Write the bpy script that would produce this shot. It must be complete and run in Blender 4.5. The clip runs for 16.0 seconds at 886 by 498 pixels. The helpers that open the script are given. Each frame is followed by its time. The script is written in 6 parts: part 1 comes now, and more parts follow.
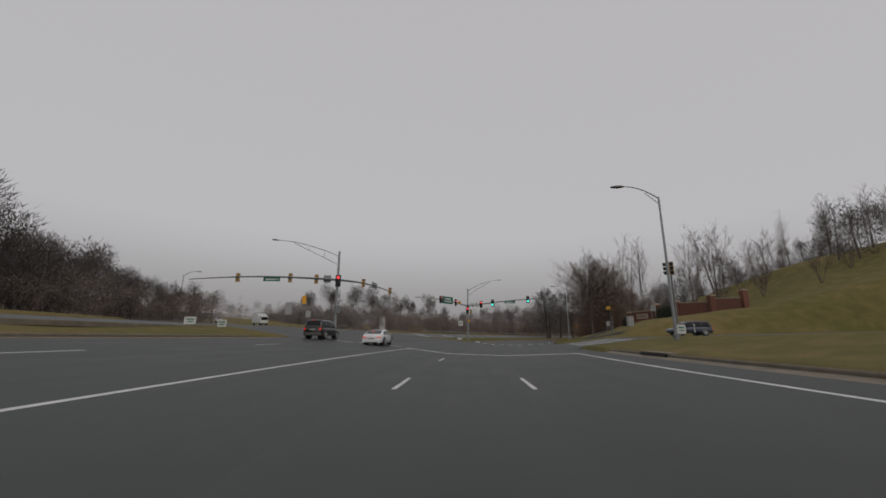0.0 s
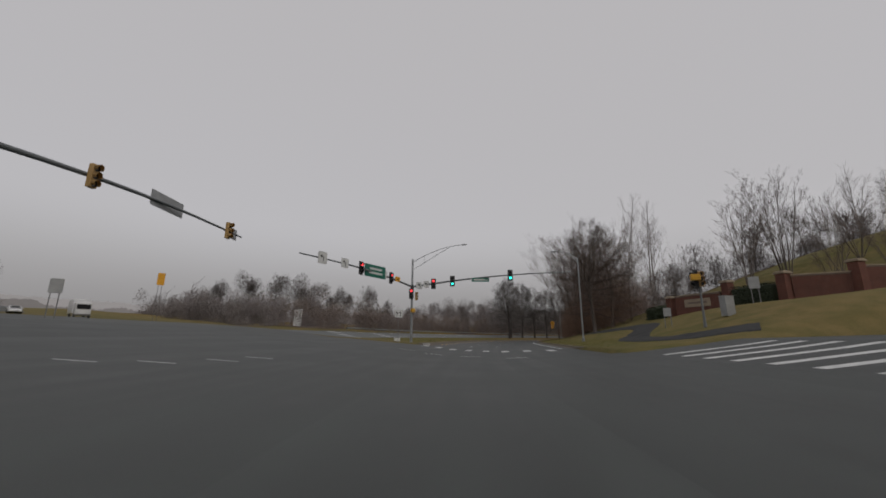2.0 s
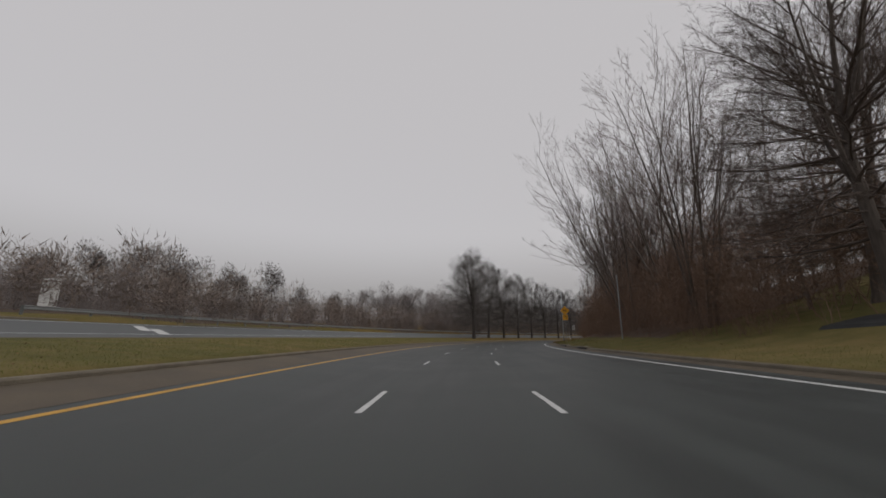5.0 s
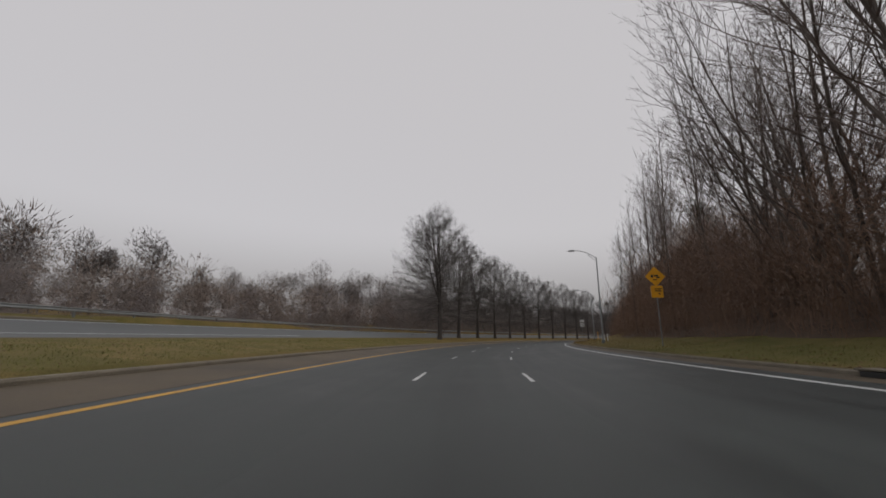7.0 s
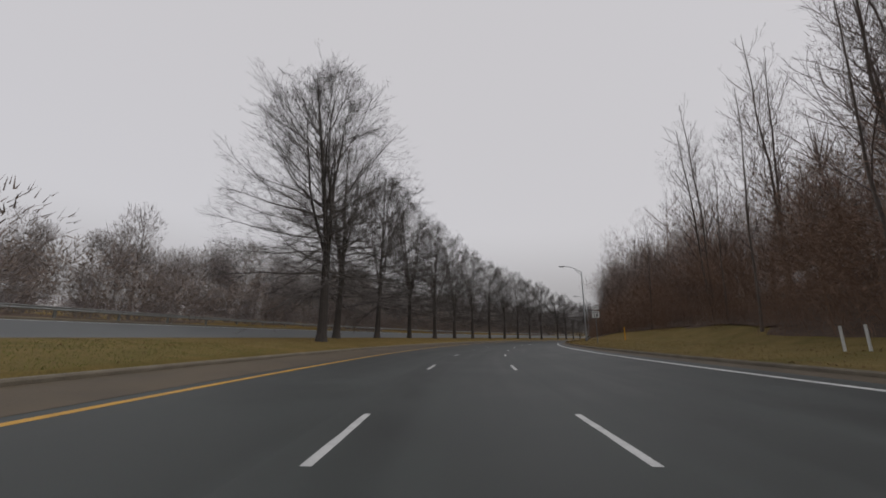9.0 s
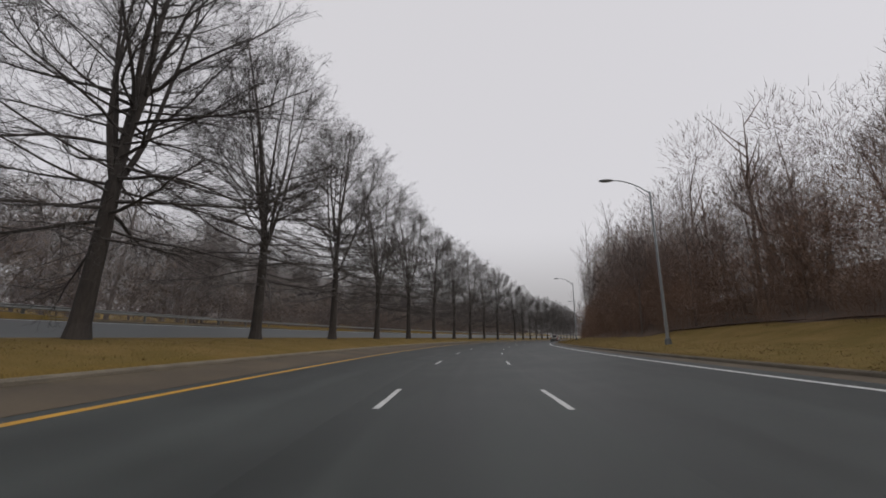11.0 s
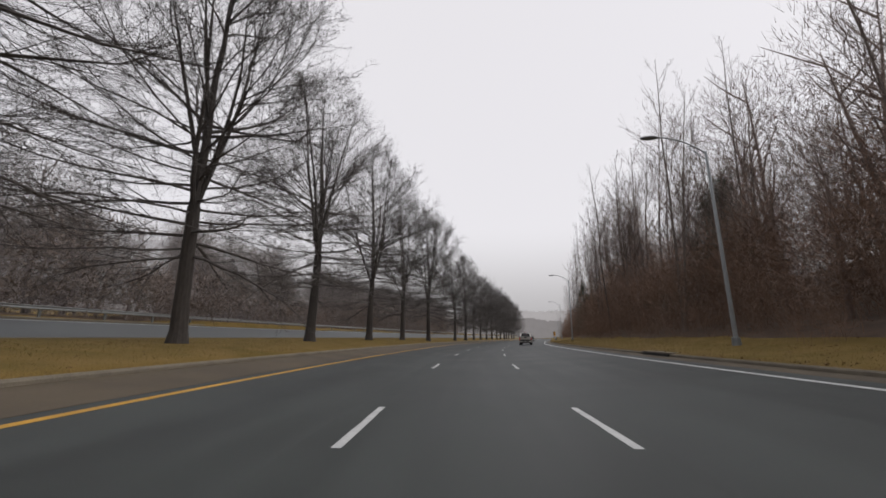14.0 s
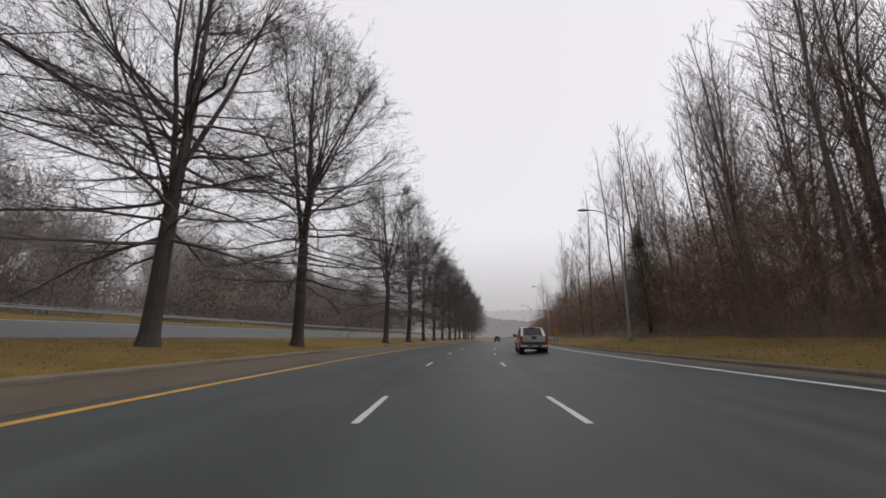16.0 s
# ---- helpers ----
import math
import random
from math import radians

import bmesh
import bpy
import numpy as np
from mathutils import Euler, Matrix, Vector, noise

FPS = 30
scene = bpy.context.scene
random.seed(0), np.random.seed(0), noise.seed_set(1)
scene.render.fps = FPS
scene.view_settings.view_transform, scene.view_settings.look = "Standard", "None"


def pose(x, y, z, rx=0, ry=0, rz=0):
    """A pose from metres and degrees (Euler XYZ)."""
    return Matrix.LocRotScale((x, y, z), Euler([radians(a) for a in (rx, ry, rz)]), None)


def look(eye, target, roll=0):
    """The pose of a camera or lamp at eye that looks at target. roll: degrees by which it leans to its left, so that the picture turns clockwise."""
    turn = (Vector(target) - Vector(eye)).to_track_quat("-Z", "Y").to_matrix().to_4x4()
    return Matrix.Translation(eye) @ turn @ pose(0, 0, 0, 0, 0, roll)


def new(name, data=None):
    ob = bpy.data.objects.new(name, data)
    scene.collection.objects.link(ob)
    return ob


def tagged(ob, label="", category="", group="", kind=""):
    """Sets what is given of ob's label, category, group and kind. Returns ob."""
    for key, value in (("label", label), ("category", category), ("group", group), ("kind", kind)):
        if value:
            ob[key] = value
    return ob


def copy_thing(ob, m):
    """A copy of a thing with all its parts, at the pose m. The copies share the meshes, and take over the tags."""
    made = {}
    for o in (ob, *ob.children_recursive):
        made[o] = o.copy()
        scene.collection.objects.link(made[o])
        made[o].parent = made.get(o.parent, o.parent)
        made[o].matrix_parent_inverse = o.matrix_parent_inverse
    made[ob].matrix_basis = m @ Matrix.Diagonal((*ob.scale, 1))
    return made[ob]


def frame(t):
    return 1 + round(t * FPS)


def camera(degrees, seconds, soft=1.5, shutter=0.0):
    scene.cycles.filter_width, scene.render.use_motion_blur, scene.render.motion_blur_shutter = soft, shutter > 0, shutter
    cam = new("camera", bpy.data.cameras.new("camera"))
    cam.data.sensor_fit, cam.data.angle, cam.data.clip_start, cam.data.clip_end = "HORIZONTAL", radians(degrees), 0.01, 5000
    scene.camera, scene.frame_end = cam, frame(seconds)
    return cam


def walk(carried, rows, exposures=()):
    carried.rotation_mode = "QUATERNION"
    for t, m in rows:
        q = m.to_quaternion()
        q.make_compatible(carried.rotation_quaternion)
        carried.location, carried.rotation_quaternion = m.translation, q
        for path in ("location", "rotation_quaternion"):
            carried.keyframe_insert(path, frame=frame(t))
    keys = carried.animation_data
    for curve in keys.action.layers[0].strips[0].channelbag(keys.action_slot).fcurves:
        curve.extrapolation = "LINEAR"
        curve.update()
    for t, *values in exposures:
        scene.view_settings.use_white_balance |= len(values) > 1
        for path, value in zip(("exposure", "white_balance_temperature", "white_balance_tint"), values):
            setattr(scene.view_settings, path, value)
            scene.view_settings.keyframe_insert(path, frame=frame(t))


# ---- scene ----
cam = camera(98.1, 16.0, soft=1.7)
PATH = [
    (0, (0.00, 0.00, 1.30), (-1.08, 9.69, 3.54), 0.2),
    (0.5, (-0.62, 7.97, 1.30), (-1.37, 17.69, 3.54), 0.2),
    (1, (-0.97, 16.03, 1.30), (-1.41, 25.77, 3.54), 0.2),
    (1.5, (-1.07, 24.17, 1.30), (-1.18, 33.92, 3.54), 0.2),
    (2, (-0.89, 32.38, 1.30), (-0.68, 42.12, 3.54), 0.2),
    (2.5, (-0.45, 40.64, 1.30), (0.03, 50.38, 3.54), 0.2),
    (3, (0.24, 48.96, 1.30), (1.02, 58.68, 3.54), 0.2),
    (3.5, (1.14, 57.23, 1.30), (2.14, 66.92, 3.54), 0.2),
    (4, (2.20, 65.34, 1.30), (3.40, 75.01, 3.54), 0.2),
    (4.5, (3.39, 73.30, 1.30), (4.74, 82.95, 3.54), 0.2),
    (5, (4.67, 81.10, 1.30), (6.14, 90.74, 3.54), 0.2),
    (5.5, (6.02, 88.78, 1.30), (7.61, 98.39, 3.54), 0.2),
    (6, (7.49, 96.45, 1.30), (9.26, 106.04, 3.54), 0.2),
    (6.5, (9.17, 104.16, 1.30), (11.23, 113.68, 3.54), 0.2),
    (7, (11.12, 111.86, 1.30), (13.53, 121.30, 3.54), 0.2),
    (7.5, (13.40, 119.53, 1.30), (16.24, 128.85, 3.54), 0.2),
    (8, (16.06, 127.15, 1.30), (19.31, 136.34, 3.54), 0.2),
    (8.5, (19.05, 134.71, 1.30), (22.65, 143.77, 3.54), 0.2),
    (9, (22.34, 142.23, 1.30), (26.27, 151.15, 3.54), 0.2),
    (9.5, (25.94, 149.67, 1.30), (30.20, 158.44, 3.54), 0.2),
    (10, (29.83, 157.01, 1.30), (34.41, 165.62, 3.54), 0.2),
    (10.5, (34.02, 164.25, 1.30), (38.92, 172.67, 3.54), 0.2),
    (11, (38.51, 171.34, 1.30), (43.76, 179.55, 3.54), 0.2),
    (11.5, (43.30, 178.30, 1.30), (48.82, 186.33, 3.54), 0.2),
    (12, (48.36, 185.12, 1.30), (54.17, 192.95, 3.54), 0.2),
    (12.5, (53.67, 191.82, 1.30), (59.71, 199.47, 3.54), 0.2),
    (13, (59.20, 198.39, 1.30), (65.47, 205.85, 3.54), 0.2),
    (13.5, (64.95, 204.84, 1.30), (71.42, 212.13, 3.54), 0.2),
    (14, (70.95, 211.12, 1.30), (77.70, 218.15, 3.54), 0.2),
    (14.5, (77.24, 217.18, 1.30), (84.30, 223.90, 3.54), 0.2),
    (15, (83.80, 223.02, 1.30), (91.07, 229.52, 3.54), 0.2),
    (15.5, (90.58, 228.68, 1.30), (98.06, 234.94, 3.54), 0.2),
    (16, (97.53, 234.21, 1.30), (105.08, 240.38, 3.54), 0.2),
]
walk(cam, [(t, look(eye, target, roll)) for t, eye, target, roll in PATH],
     exposures=((0.0, -0.02, 6500, 10), (3.0, 0.0, 6500, 10.5), (5.5, 0.16, 6540, 10.5), (8.0, 0.24, 6480, 11), (10.5, 0.41, 6400, 11), (12.5, 0.64, 6420, 11), (16.0, 0.8, 6430, 11.5)))

# ---------------------------------------------------------------- world and light
world = bpy.data.worlds.new("overcast")
world.use_nodes = True
scene.world = world
wn, wl = world.node_tree.nodes, world.node_tree.links
wn.clear()
sky = wn.new("ShaderNodeTexSky")
sky.sky_type, sky.sun_disc = "NISHITA", False
sky.sun_elevation, sky.sun_rotation = radians(38), radians(150)
sky.dust_density, sky.air_density = 6.0, 1.0
bg_sky = wn.new("ShaderNodeBackground")
bg_sky.inputs["Strength"].default_value = 0.012
wl.new(sky.outputs[0], bg_sky.inputs["Color"])
bg_cloud = wn.new("ShaderNodeBackground")
bg_cloud.inputs["Color"].default_value = (0.49, 0.475, 0.478, 1)
bg_cloud.inputs["Strength"].default_value = 0.95
add = wn.new("ShaderNodeAddShader")
out = wn.new("ShaderNodeOutputWorld")
wl.new(bg_sky.outputs[0], add.inputs[0])
wl.new(bg_cloud.outputs[0], add.inputs[1])
wl.new(add.outputs[0], out.inputs["Surface"])
sun = new("sun", bpy.data.lights.new("sun", "SUN"))
sun.data.energy, sun.data.angle, sun.data.color = 0.55, radians(40), (1.0, 0.97, 0.93)
sun.matrix_world = look((60, 60, 90), (20, 130, 0))

# ---------------------------------------------------------------- the line of the road
# heading of the carriageway (degrees, left positive) by distance along it
TURN = [(-150, 9.0), (-40, 9.0), (0, 5.4), (15, 1.85), (30, -1.66), (45, -4.76), (60, -7.23), (75, -9.06), (90, -10.44), (105, -13.2),
        (120, -17.58), (135, -22.08), (150, -25.92), (165, -29.78), (180, -33.87), (195, -37.42), (210, -40.44), (225, -43.42),
        (240, -47.63), (255, -50.6), (262, -51.3), (272, -52.4), (300, -58.0), (330, -59.5), (700, -59.5)]
S_LO, S_HI = -150.0, 700.0
_s = np.arange(S_LO, S_HI + 0.5, 0.5)
_h = np.radians(np.interp(_s, [a for a, b in TURN], [b for a, b in TURN]))
_x, _y = np.cumsum(-np.sin(_h)) * 0.5, np.cumsum(np.cos(_h)) * 0.5
_x, _y = _x - np.interp(0, _s, _x), _y - np.interp(0, _s, _y)


def xy(s, d):
    """The place d metres to the right of the line of travel, s metres along it."""
    h = np.interp(s, _s, _h)
    return np.interp(s, _s, _x) + d * np.cos(h), np.interp(s, _s, _y) + d * np.sin(h)


def heading(s):
    return math.degrees(float(np.interp(s, _s, _h)))


def sd(x, y):
    i = int(np.argmin((_x - x) ** 2 + (_y - y) ** 2))
    h = _h[i]
    return float(_s[i]), float((x - _x[i]) * math.cos(h) + (y - _y[i]) * math.sin(h))


def step(x, a, b):
    u = np.clip((np.asarray(x, float) - a) / (b - a), 0, 1)
    return u * u * (3 - 2 * u)


# the lie of the land across the road: it rises gently to both sides of the middle lane
RISE_D = (-60, -37, -26.5, -18, -15.5, -12.7, -8, -5.5, -2.2, 2.2, 7.6, 9.5, 13, 15)
RISE_Z = (3.2, 3.0, 2.3, 1.25, 1.12, 0.88, 0.48, 0.28, 0, 0, 0.36, 0.55, 1.0, 1.3)


def bowl(d):
    return np.interp(d, RISE_D, RISE_Z)


def across(a, b, more=()):
    """Columns for a sheet from a to b across the road, with one at each change of fall."""
    return [(d, 0.0) for d in sorted({a, b, *more, *(q for q in RISE_D if a < q < b)})]


def hills(x, y, s, d):
    """The lie of the land away from the carriageways."""
    n = 0.35 * np.sin(x * 0.11 + 1.3) * np.sin(y * 0.09) + 0.18 * np.sin(x * 0.31) * np.sin(y * 0.27 + 2)
    right = step(s, 84, 96) * (0.2 * np.clip(d - 13.5, 0, 60) + 0.08 * np.clip(d - 17, 0, 40))
    lawn = step(s, 51, 61) * (1 - step(s, 84, 96)) * (0.3 * np.clip(d - 14.6, 0, 8.4) + 0.09 * np.clip(d - 23, 0, 12) + 0.3 * np.clip(d - 35, 0, 40))
    right = right + step(s, 62, 84) * (1 - step(s, 112, 140)) * 0.08 * np.clip(d - 22, 0, 40)
    near = (1 - step(s, 22, 32)) * 0.05 * np.clip(d - 15, 0, 60)
    left = np.where(s > 60, 0.0, 0.03) * np.clip(-d - 33, 0, 30) + 0.09 * np.clip(-d - 62, 0, 60)
    return right + lawn + near + left + n * step(np.abs(d), 14, 30)


def height(s, d):
    """Top of the ground, sunk below the carriageways that lie on it."""
    s, d = np.asarray(s, float), np.asarray(d, float)
    x, y = xy(s, d)
    up = bowl(d)
    z = 0.14 + up + hills(x, y, s, d)
    mound = step(s, 84, 100) * 0.14 * np.exp(-((d + 10.2) / 2.2) ** 2)
    z = np.where((d < -7) & (d > -16) & (s > 80), 0.14 + up + mound, z)
    lo, hi = np.where(s < 37, -18.2, -7.8), 8.75
    sunk = (d > lo - 0.01) & (d < hi + 0.01)
    sunk |= (s > 80) & (d < -15.4) & (d > -26.1)
    sunk |= (s < 37) & (d < -24.9) & (d > -37.1)
    sunk |= (s >= 36) & (s < 80) & (d < -7) & (d > -46.5)
    mouth = (s > 35) & (s < 56) & (d > 8)
    z = np.where(sunk, up - 0.25, z)
    return np.where(mouth, up + side_z(d) - 0.25, z)


def side_z(d):
    return 0.03 * np.clip(np.asarray(d, float) - 14, 0, 70)


def gz(x, y):
    return float(height(*sd(x, y)))


def set_back(s):
    """How much further the woods stand from the road where the grass verge widens."""
    return 3.4 * step(s, 160, 176) * (1 - step(s, 204, 220))


# ---------------------------------------------------------------- materials
MATS = {}


def mat(name, base, base2=None, rough=0.7, scale=3.0, fine=60.0, bump=0.0, metal=0.0, stretch=(1, 1, 1), coord="Object", spec=0.5, var=0.0, emit=None, power=0.0):
    """A surface with stains at one scale and grain at another."""
    if name in MATS:
        return MATS[name]
    m = bpy.data.materials.new(name)
    m.use_nodes = True
    n, l = m.node_tree.nodes, m.node_tree.links
    b = n["Principled BSDF"]
    b.inputs["Roughness"].default_value, b.inputs["Metallic"].default_value = rough, metal
    b.inputs["Specular IOR Level"].default_value = spec
    base2 = base2 or tuple(c * 0.75 for c in base)
    tc = n.new("ShaderNodeTexCoord")
    mp = n.new("ShaderNodeMapping")
    mp.inputs["Scale"].default_value = stretch
    l.new(tc.outputs[coord], mp.inputs["Vector"])
    a, f = n.new("ShaderNodeTexNoise"), n.new("ShaderNodeTexNoise")
    a.inputs["Scale"].default_value, a.inputs["Detail"].default_value = scale, 4
    f.inputs["Scale"].default_value, f.inputs["Detail"].default_value = fine, 3
    for t in (a, f):
        l.new(mp.outputs[0], t.inputs["Vector"])
    both = n.new("ShaderNodeMath")
    both.operation = "MULTIPLY_ADD"
    both.inputs[1].default_value = 0.45
    l.new(f.outputs["Fac"], both.inputs[0])
    half = n.new("ShaderNodeMath")
    half.operation = "MULTIPLY"
    half.inputs[1].default_value = 0.6
    l.new(a.outputs["Fac"], half.inputs[0])
    l.new(half.outputs[0], both.inputs[2])
    ramp = n.new("ShaderNodeValToRGB")
    ramp.color_ramp.elements[0].position, ramp.color_ramp.elements[1].position = 0.36, 0.7
    ramp.color_ramp.elements[0].color, ramp.color_ramp.elements[1].color = (*base2, 1), (*base, 1)
    l.new(both.outputs[0], ramp.inputs["Fac"])
    colour = ramp.outputs["Color"]
    if var:
        oi, hsv, mr = n.new("ShaderNodeObjectInfo"), n.new("ShaderNodeHueSaturation"), n.new("ShaderNodeMapRange")
        mr.inputs["To Min"].default_value, mr.inputs["To Max"].default_value = 1 - var, 1 + var
        l.new(oi.outputs["Random"], mr.inputs["Value"])
        l.new(mr.outputs[0], hsv.inputs["Value"])
        l.new(colour, hsv.inputs["Color"])
        colour = hsv.outputs["Color"]
    l.new(colour, b.inputs["Base Color"])
    if bump:
        bp = n.new("ShaderNodeBump")
        bp.inputs["Strength"].default_value, bp.inputs["Distance"].default_value = min(1.0, bump), 0.02
        l.new(both.outputs[0], bp.inputs["Height"])
        l.new(bp.outputs[0], b.inputs["Normal"])
    if emit:
        b.inputs["Emission Color"].default_value = (*emit, 1)
        b.inputs["Emission Strength"].default_value = power
    MATS[name] = m
    return m


def asphalt(name, base, rough):
    """Damp asphalt: stone grain, patches of wet, and long streaks along the way of the wheels (uv in metres across and along)."""
    m = bpy.data.materials.new(name)
    m.use_nodes = True
    n, l = m.node_tree.nodes, m.node_tree.links
    b = n["Principled BSDF"]
    tc = n.new("ShaderNodeTexCoord")
    uv = n.new("ShaderNodeMapping")
    uv.inputs["Scale"].default_value = (0.9, 0.035, 1)
    l.new(tc.outputs["UV"], uv.inputs["Vector"])
    streak, grain, patch = (n.new("ShaderNodeTexNoise") for _ in range(3))
    streak.inputs["Scale"].default_value, streak.inputs["Detail"].default_value = 1.3, 4
    l.new(uv.outputs[0], streak.inputs["Vector"])
    grain.inputs["Scale"].default_value, grain.inputs["Detail"].default_value = 70, 3
    patch.inputs["Scale"].default_value, patch.inputs["Detail"].default_value = 0.35, 5
    l.new(tc.outputs["Object"], grain.inputs["Vector"])
    l.new(tc.outputs["Object"], patch.inputs["Vector"])
    mix = n.new("ShaderNodeMix")
    mix.data_type = "FLOAT"
    mix.inputs["Factor"].default_value = 0.45
    l.new(streak.outputs["Fac"], mix.inputs[2])
    l.new(patch.outputs["Fac"], mix.inputs[3])
    ramp = n.new("ShaderNodeValToRGB")
    ramp.color_ramp.elements[0].position, ramp.color_ramp.elements[1].position = 0.34, 0.66
    ramp.color_ramp.elements[0].color = (*[c * 0.62 for c in base], 1)
    ramp.color_ramp.elements[1].color = (*[c * 1.35 for c in base], 1)
    l.new(mix.outputs[0], ramp.inputs["Fac"])
    gr = n.new("ShaderNodeMix")
    gr.data_type, gr.blend_type = "RGBA", "OVERLAY"
    gr.inputs["Factor"].default_value = 0.35
    l.new(ramp.outputs["Color"], gr.inputs[6])
    l.new(grain.outputs["Color"], gr.inputs[7])
    l.new(gr.outputs[2], b.inputs["Base Color"])
    rr = n.new("ShaderNodeMapRange")
    rr.inputs["From Min"].default_value, rr.inputs["From Max"].default_value = 0.3, 0.7
    rr.inputs["To Min"].default_value, rr.inputs["To Max"].default_value = rough - 0.1, rough + 0.12
    l.new(mix.outputs[0], rr.inputs["Value"])
    l.new(rr.outputs[0], b.inputs["Roughness"])
    bp = n.new("ShaderNodeBump")
    bp.inputs["Strength"].default_value, bp.inputs["Distance"].default_value = 0.5, 0.004
    l.new(grain.outputs["Fac"], bp.inputs["Height"])
    l.new(bp.outputs[0], b.inputs["Normal"])
    b.inputs["Specular IOR Level"].default_value = 0.35
    return m


ASPHALT = asphalt("damp_asphalt", (0.041, 0.0465, 0.045), 0.6)
ASPHALT_OLD = asphalt("worn_asphalt", (0.082, 0.09, 0.092), 0.62)
GRIT = mat("brown_gritty_shoulder", (0.108, 0.083, 0.052), (0.06, 0.047, 0.033), 0.8, 0.5, 40, 0.5)
CONCRETE = mat("kerb_concrete", (0.2, 0.175, 0.132), (0.12, 0.104, 0.08), 0.85, 1.5, 30, 0.4)
PAINT_WHITE = mat("road_paint_white", (0.62, 0.63, 0.62), (0.4, 0.41, 0.41), 0.6, 2.5, 45, 0.3)
PAINT_YELLOW = mat("road_paint_yellow", (0.6, 0.33, 0.03), (0.36, 0.2, 0.03), 0.6, 2.0, 45, 0.3)
GALV = mat("galvanised_steel", (0.33, 0.35, 0.36), (0.24, 0.255, 0.265), 0.5, 2.0, 25, 0.1, 0.6)
GALV_DARK = mat("weathered_steel_pole", (0.2, 0.215, 0.22), (0.13, 0.14, 0.145), 0.55, 2.0, 25, 0.1, 0.4)
BARK = mat("grey_bark", (0.066, 0.056, 0.05), (0.032, 0.028, 0.026), 0.9, 1.2, 18, 0.6, stretch=(1, 1, 0.25), var=0.15)
TWIG = mat("bare_twigs", (0.1, 0.09, 0.085), (0.055, 0.05, 0.048), 0.9, 0.6, 6, var=0.2)
BARK_WOOD = mat("woodland_bark", (0.15, 0.125, 0.108), (0.07, 0.057, 0.05), 0.9, 0.8, 10, 0.4, stretch=(1, 1, 0.2), var=0.25)
TWIG_WOOD = mat("woodland_twigs", (0.145, 0.11, 0.094), (0.08, 0.06, 0.052), 0.9, 0.5, 5, var=0.25)
# Paler and greyer than the nearer twigs: haze over distance put into the colour.
HAZE_TWIG = mat("haze_greyed_far_twigs", (0.235, 0.21, 0.203), (0.155, 0.138, 0.133), 0.95, 0.2, 2)
DARK_TWIG = mat("dark_wood_twigs", (0.1, 0.084, 0.08), (0.058, 0.049, 0.047), 0.95, 0.3, 3)
# Brown brush, greyed and lightened with the same painted haze.
HAZE_BRUSH = mat("haze_greyed_brown_brush", (0.21, 0.168, 0.145), (0.13, 0.104, 0.09), 0.95, 0.3, 4)
PATH_ASPHALT = mat("dull_path_asphalt", (0.05, 0.051, 0.052), (0.032, 0.033, 0.034), 0.92, 0.8, 50, 0.4, spec=0.15)
BRUSH = mat("russet_brush", (0.225, 0.142, 0.1), (0.122, 0.078, 0.056), 0.9, 0.35, 4, var=0.3)
SAPLING = mat("grey_brown_saplings", (0.178, 0.138, 0.12), (0.098, 0.075, 0.066), 0.9, 0.35, 4, var=0.3)
EVERGREEN = mat("evergreen_needles", (0.066, 0.078, 0.05), (0.036, 0.044, 0.03), 0.8, 1.5, 12, var=0.2)


# ---------------------------------------------------------------- mesh helpers
def mesh_object(name, verts, faces, material, parent=None, label="", uvs=None, smooth=False):
    me = bpy.data.meshes.new(name)
    me.from_pydata(verts.tolist() if isinstance(verts, np.ndarray) else verts, [], faces)
    if uvs is not None:
        layer = me.uv_layers.new(name="UVMap")
        loops = np.zeros(len(me.loops), dtype=np.int32)
        me.loops.foreach_get("vertex_index", loops)
        layer.data.foreach_set("uv", np.asarray(uvs, np.float32)[loops].ravel())
    if smooth:
        me.polygons.foreach_set("use_smooth", [True] * len(me.polygons))
    me.materials.append(material)
    me.update()
    ob = new(name, me)
    if parent:
        ob.parent = parent
    if label:
        ob["label"] = label
    return ob


def part(name, bm, material, parent=None, label="", smooth=False):
    """Links a bmesh as one mesh object."""
    me = bpy.data.meshes.new(name)
    bmesh.ops.recalc_face_normals(bm, faces=bm.faces)
    bm.to_mesh(me)
    bm.free()
    if smooth:
        me.polygons.foreach_set("use_smooth", [True] * len(me.polygons))
    me.materials.append(material)
    ob = new(name, me)
    if parent:
        ob.parent = parent
    if label:
        ob["label"] = label
    return ob


def same(ob, parent, m):
    """Another part on the mesh of ob."""
    o = ob.copy()
    scene.collection.objects.link(o)
    o.parent, o.matrix_basis = parent, m
    return o


def empty(name, m, label, category, group="", kind=""):
    ob = new(name)
    ob.matrix_basis = m
    return tagged(ob, label, category, group, kind)


def box(bm, lo, hi, bevel=0.0, m=None):
    """A box between two corners, with rounded edges, added to bm."""
    t = bmesh.new()
    bmesh.ops.create_cube(t, size=1)
    lo, hi = Vector(lo), Vector(hi)
    bmesh.ops.transform(t, matrix=Matrix.Translation((lo + hi) / 2) @ Matrix.Diagonal((*(hi - lo), 1)), verts=t.verts)
    if bevel:
        bmesh.ops.bevel(t, geom=t.edges[:], offset=bevel, segments=2, affect="EDGES", profile=0.6)
    if m:
        bmesh.ops.transform(t, matrix=m, verts=t.verts)
    join(bm, t)
    return bm


def join(bm, t):
    me = bpy.data.meshes.new("tmp")
    t.to_mesh(me)
    t.free()
    bm.from_mesh(me)
    bpy.data.meshes.remove(me)


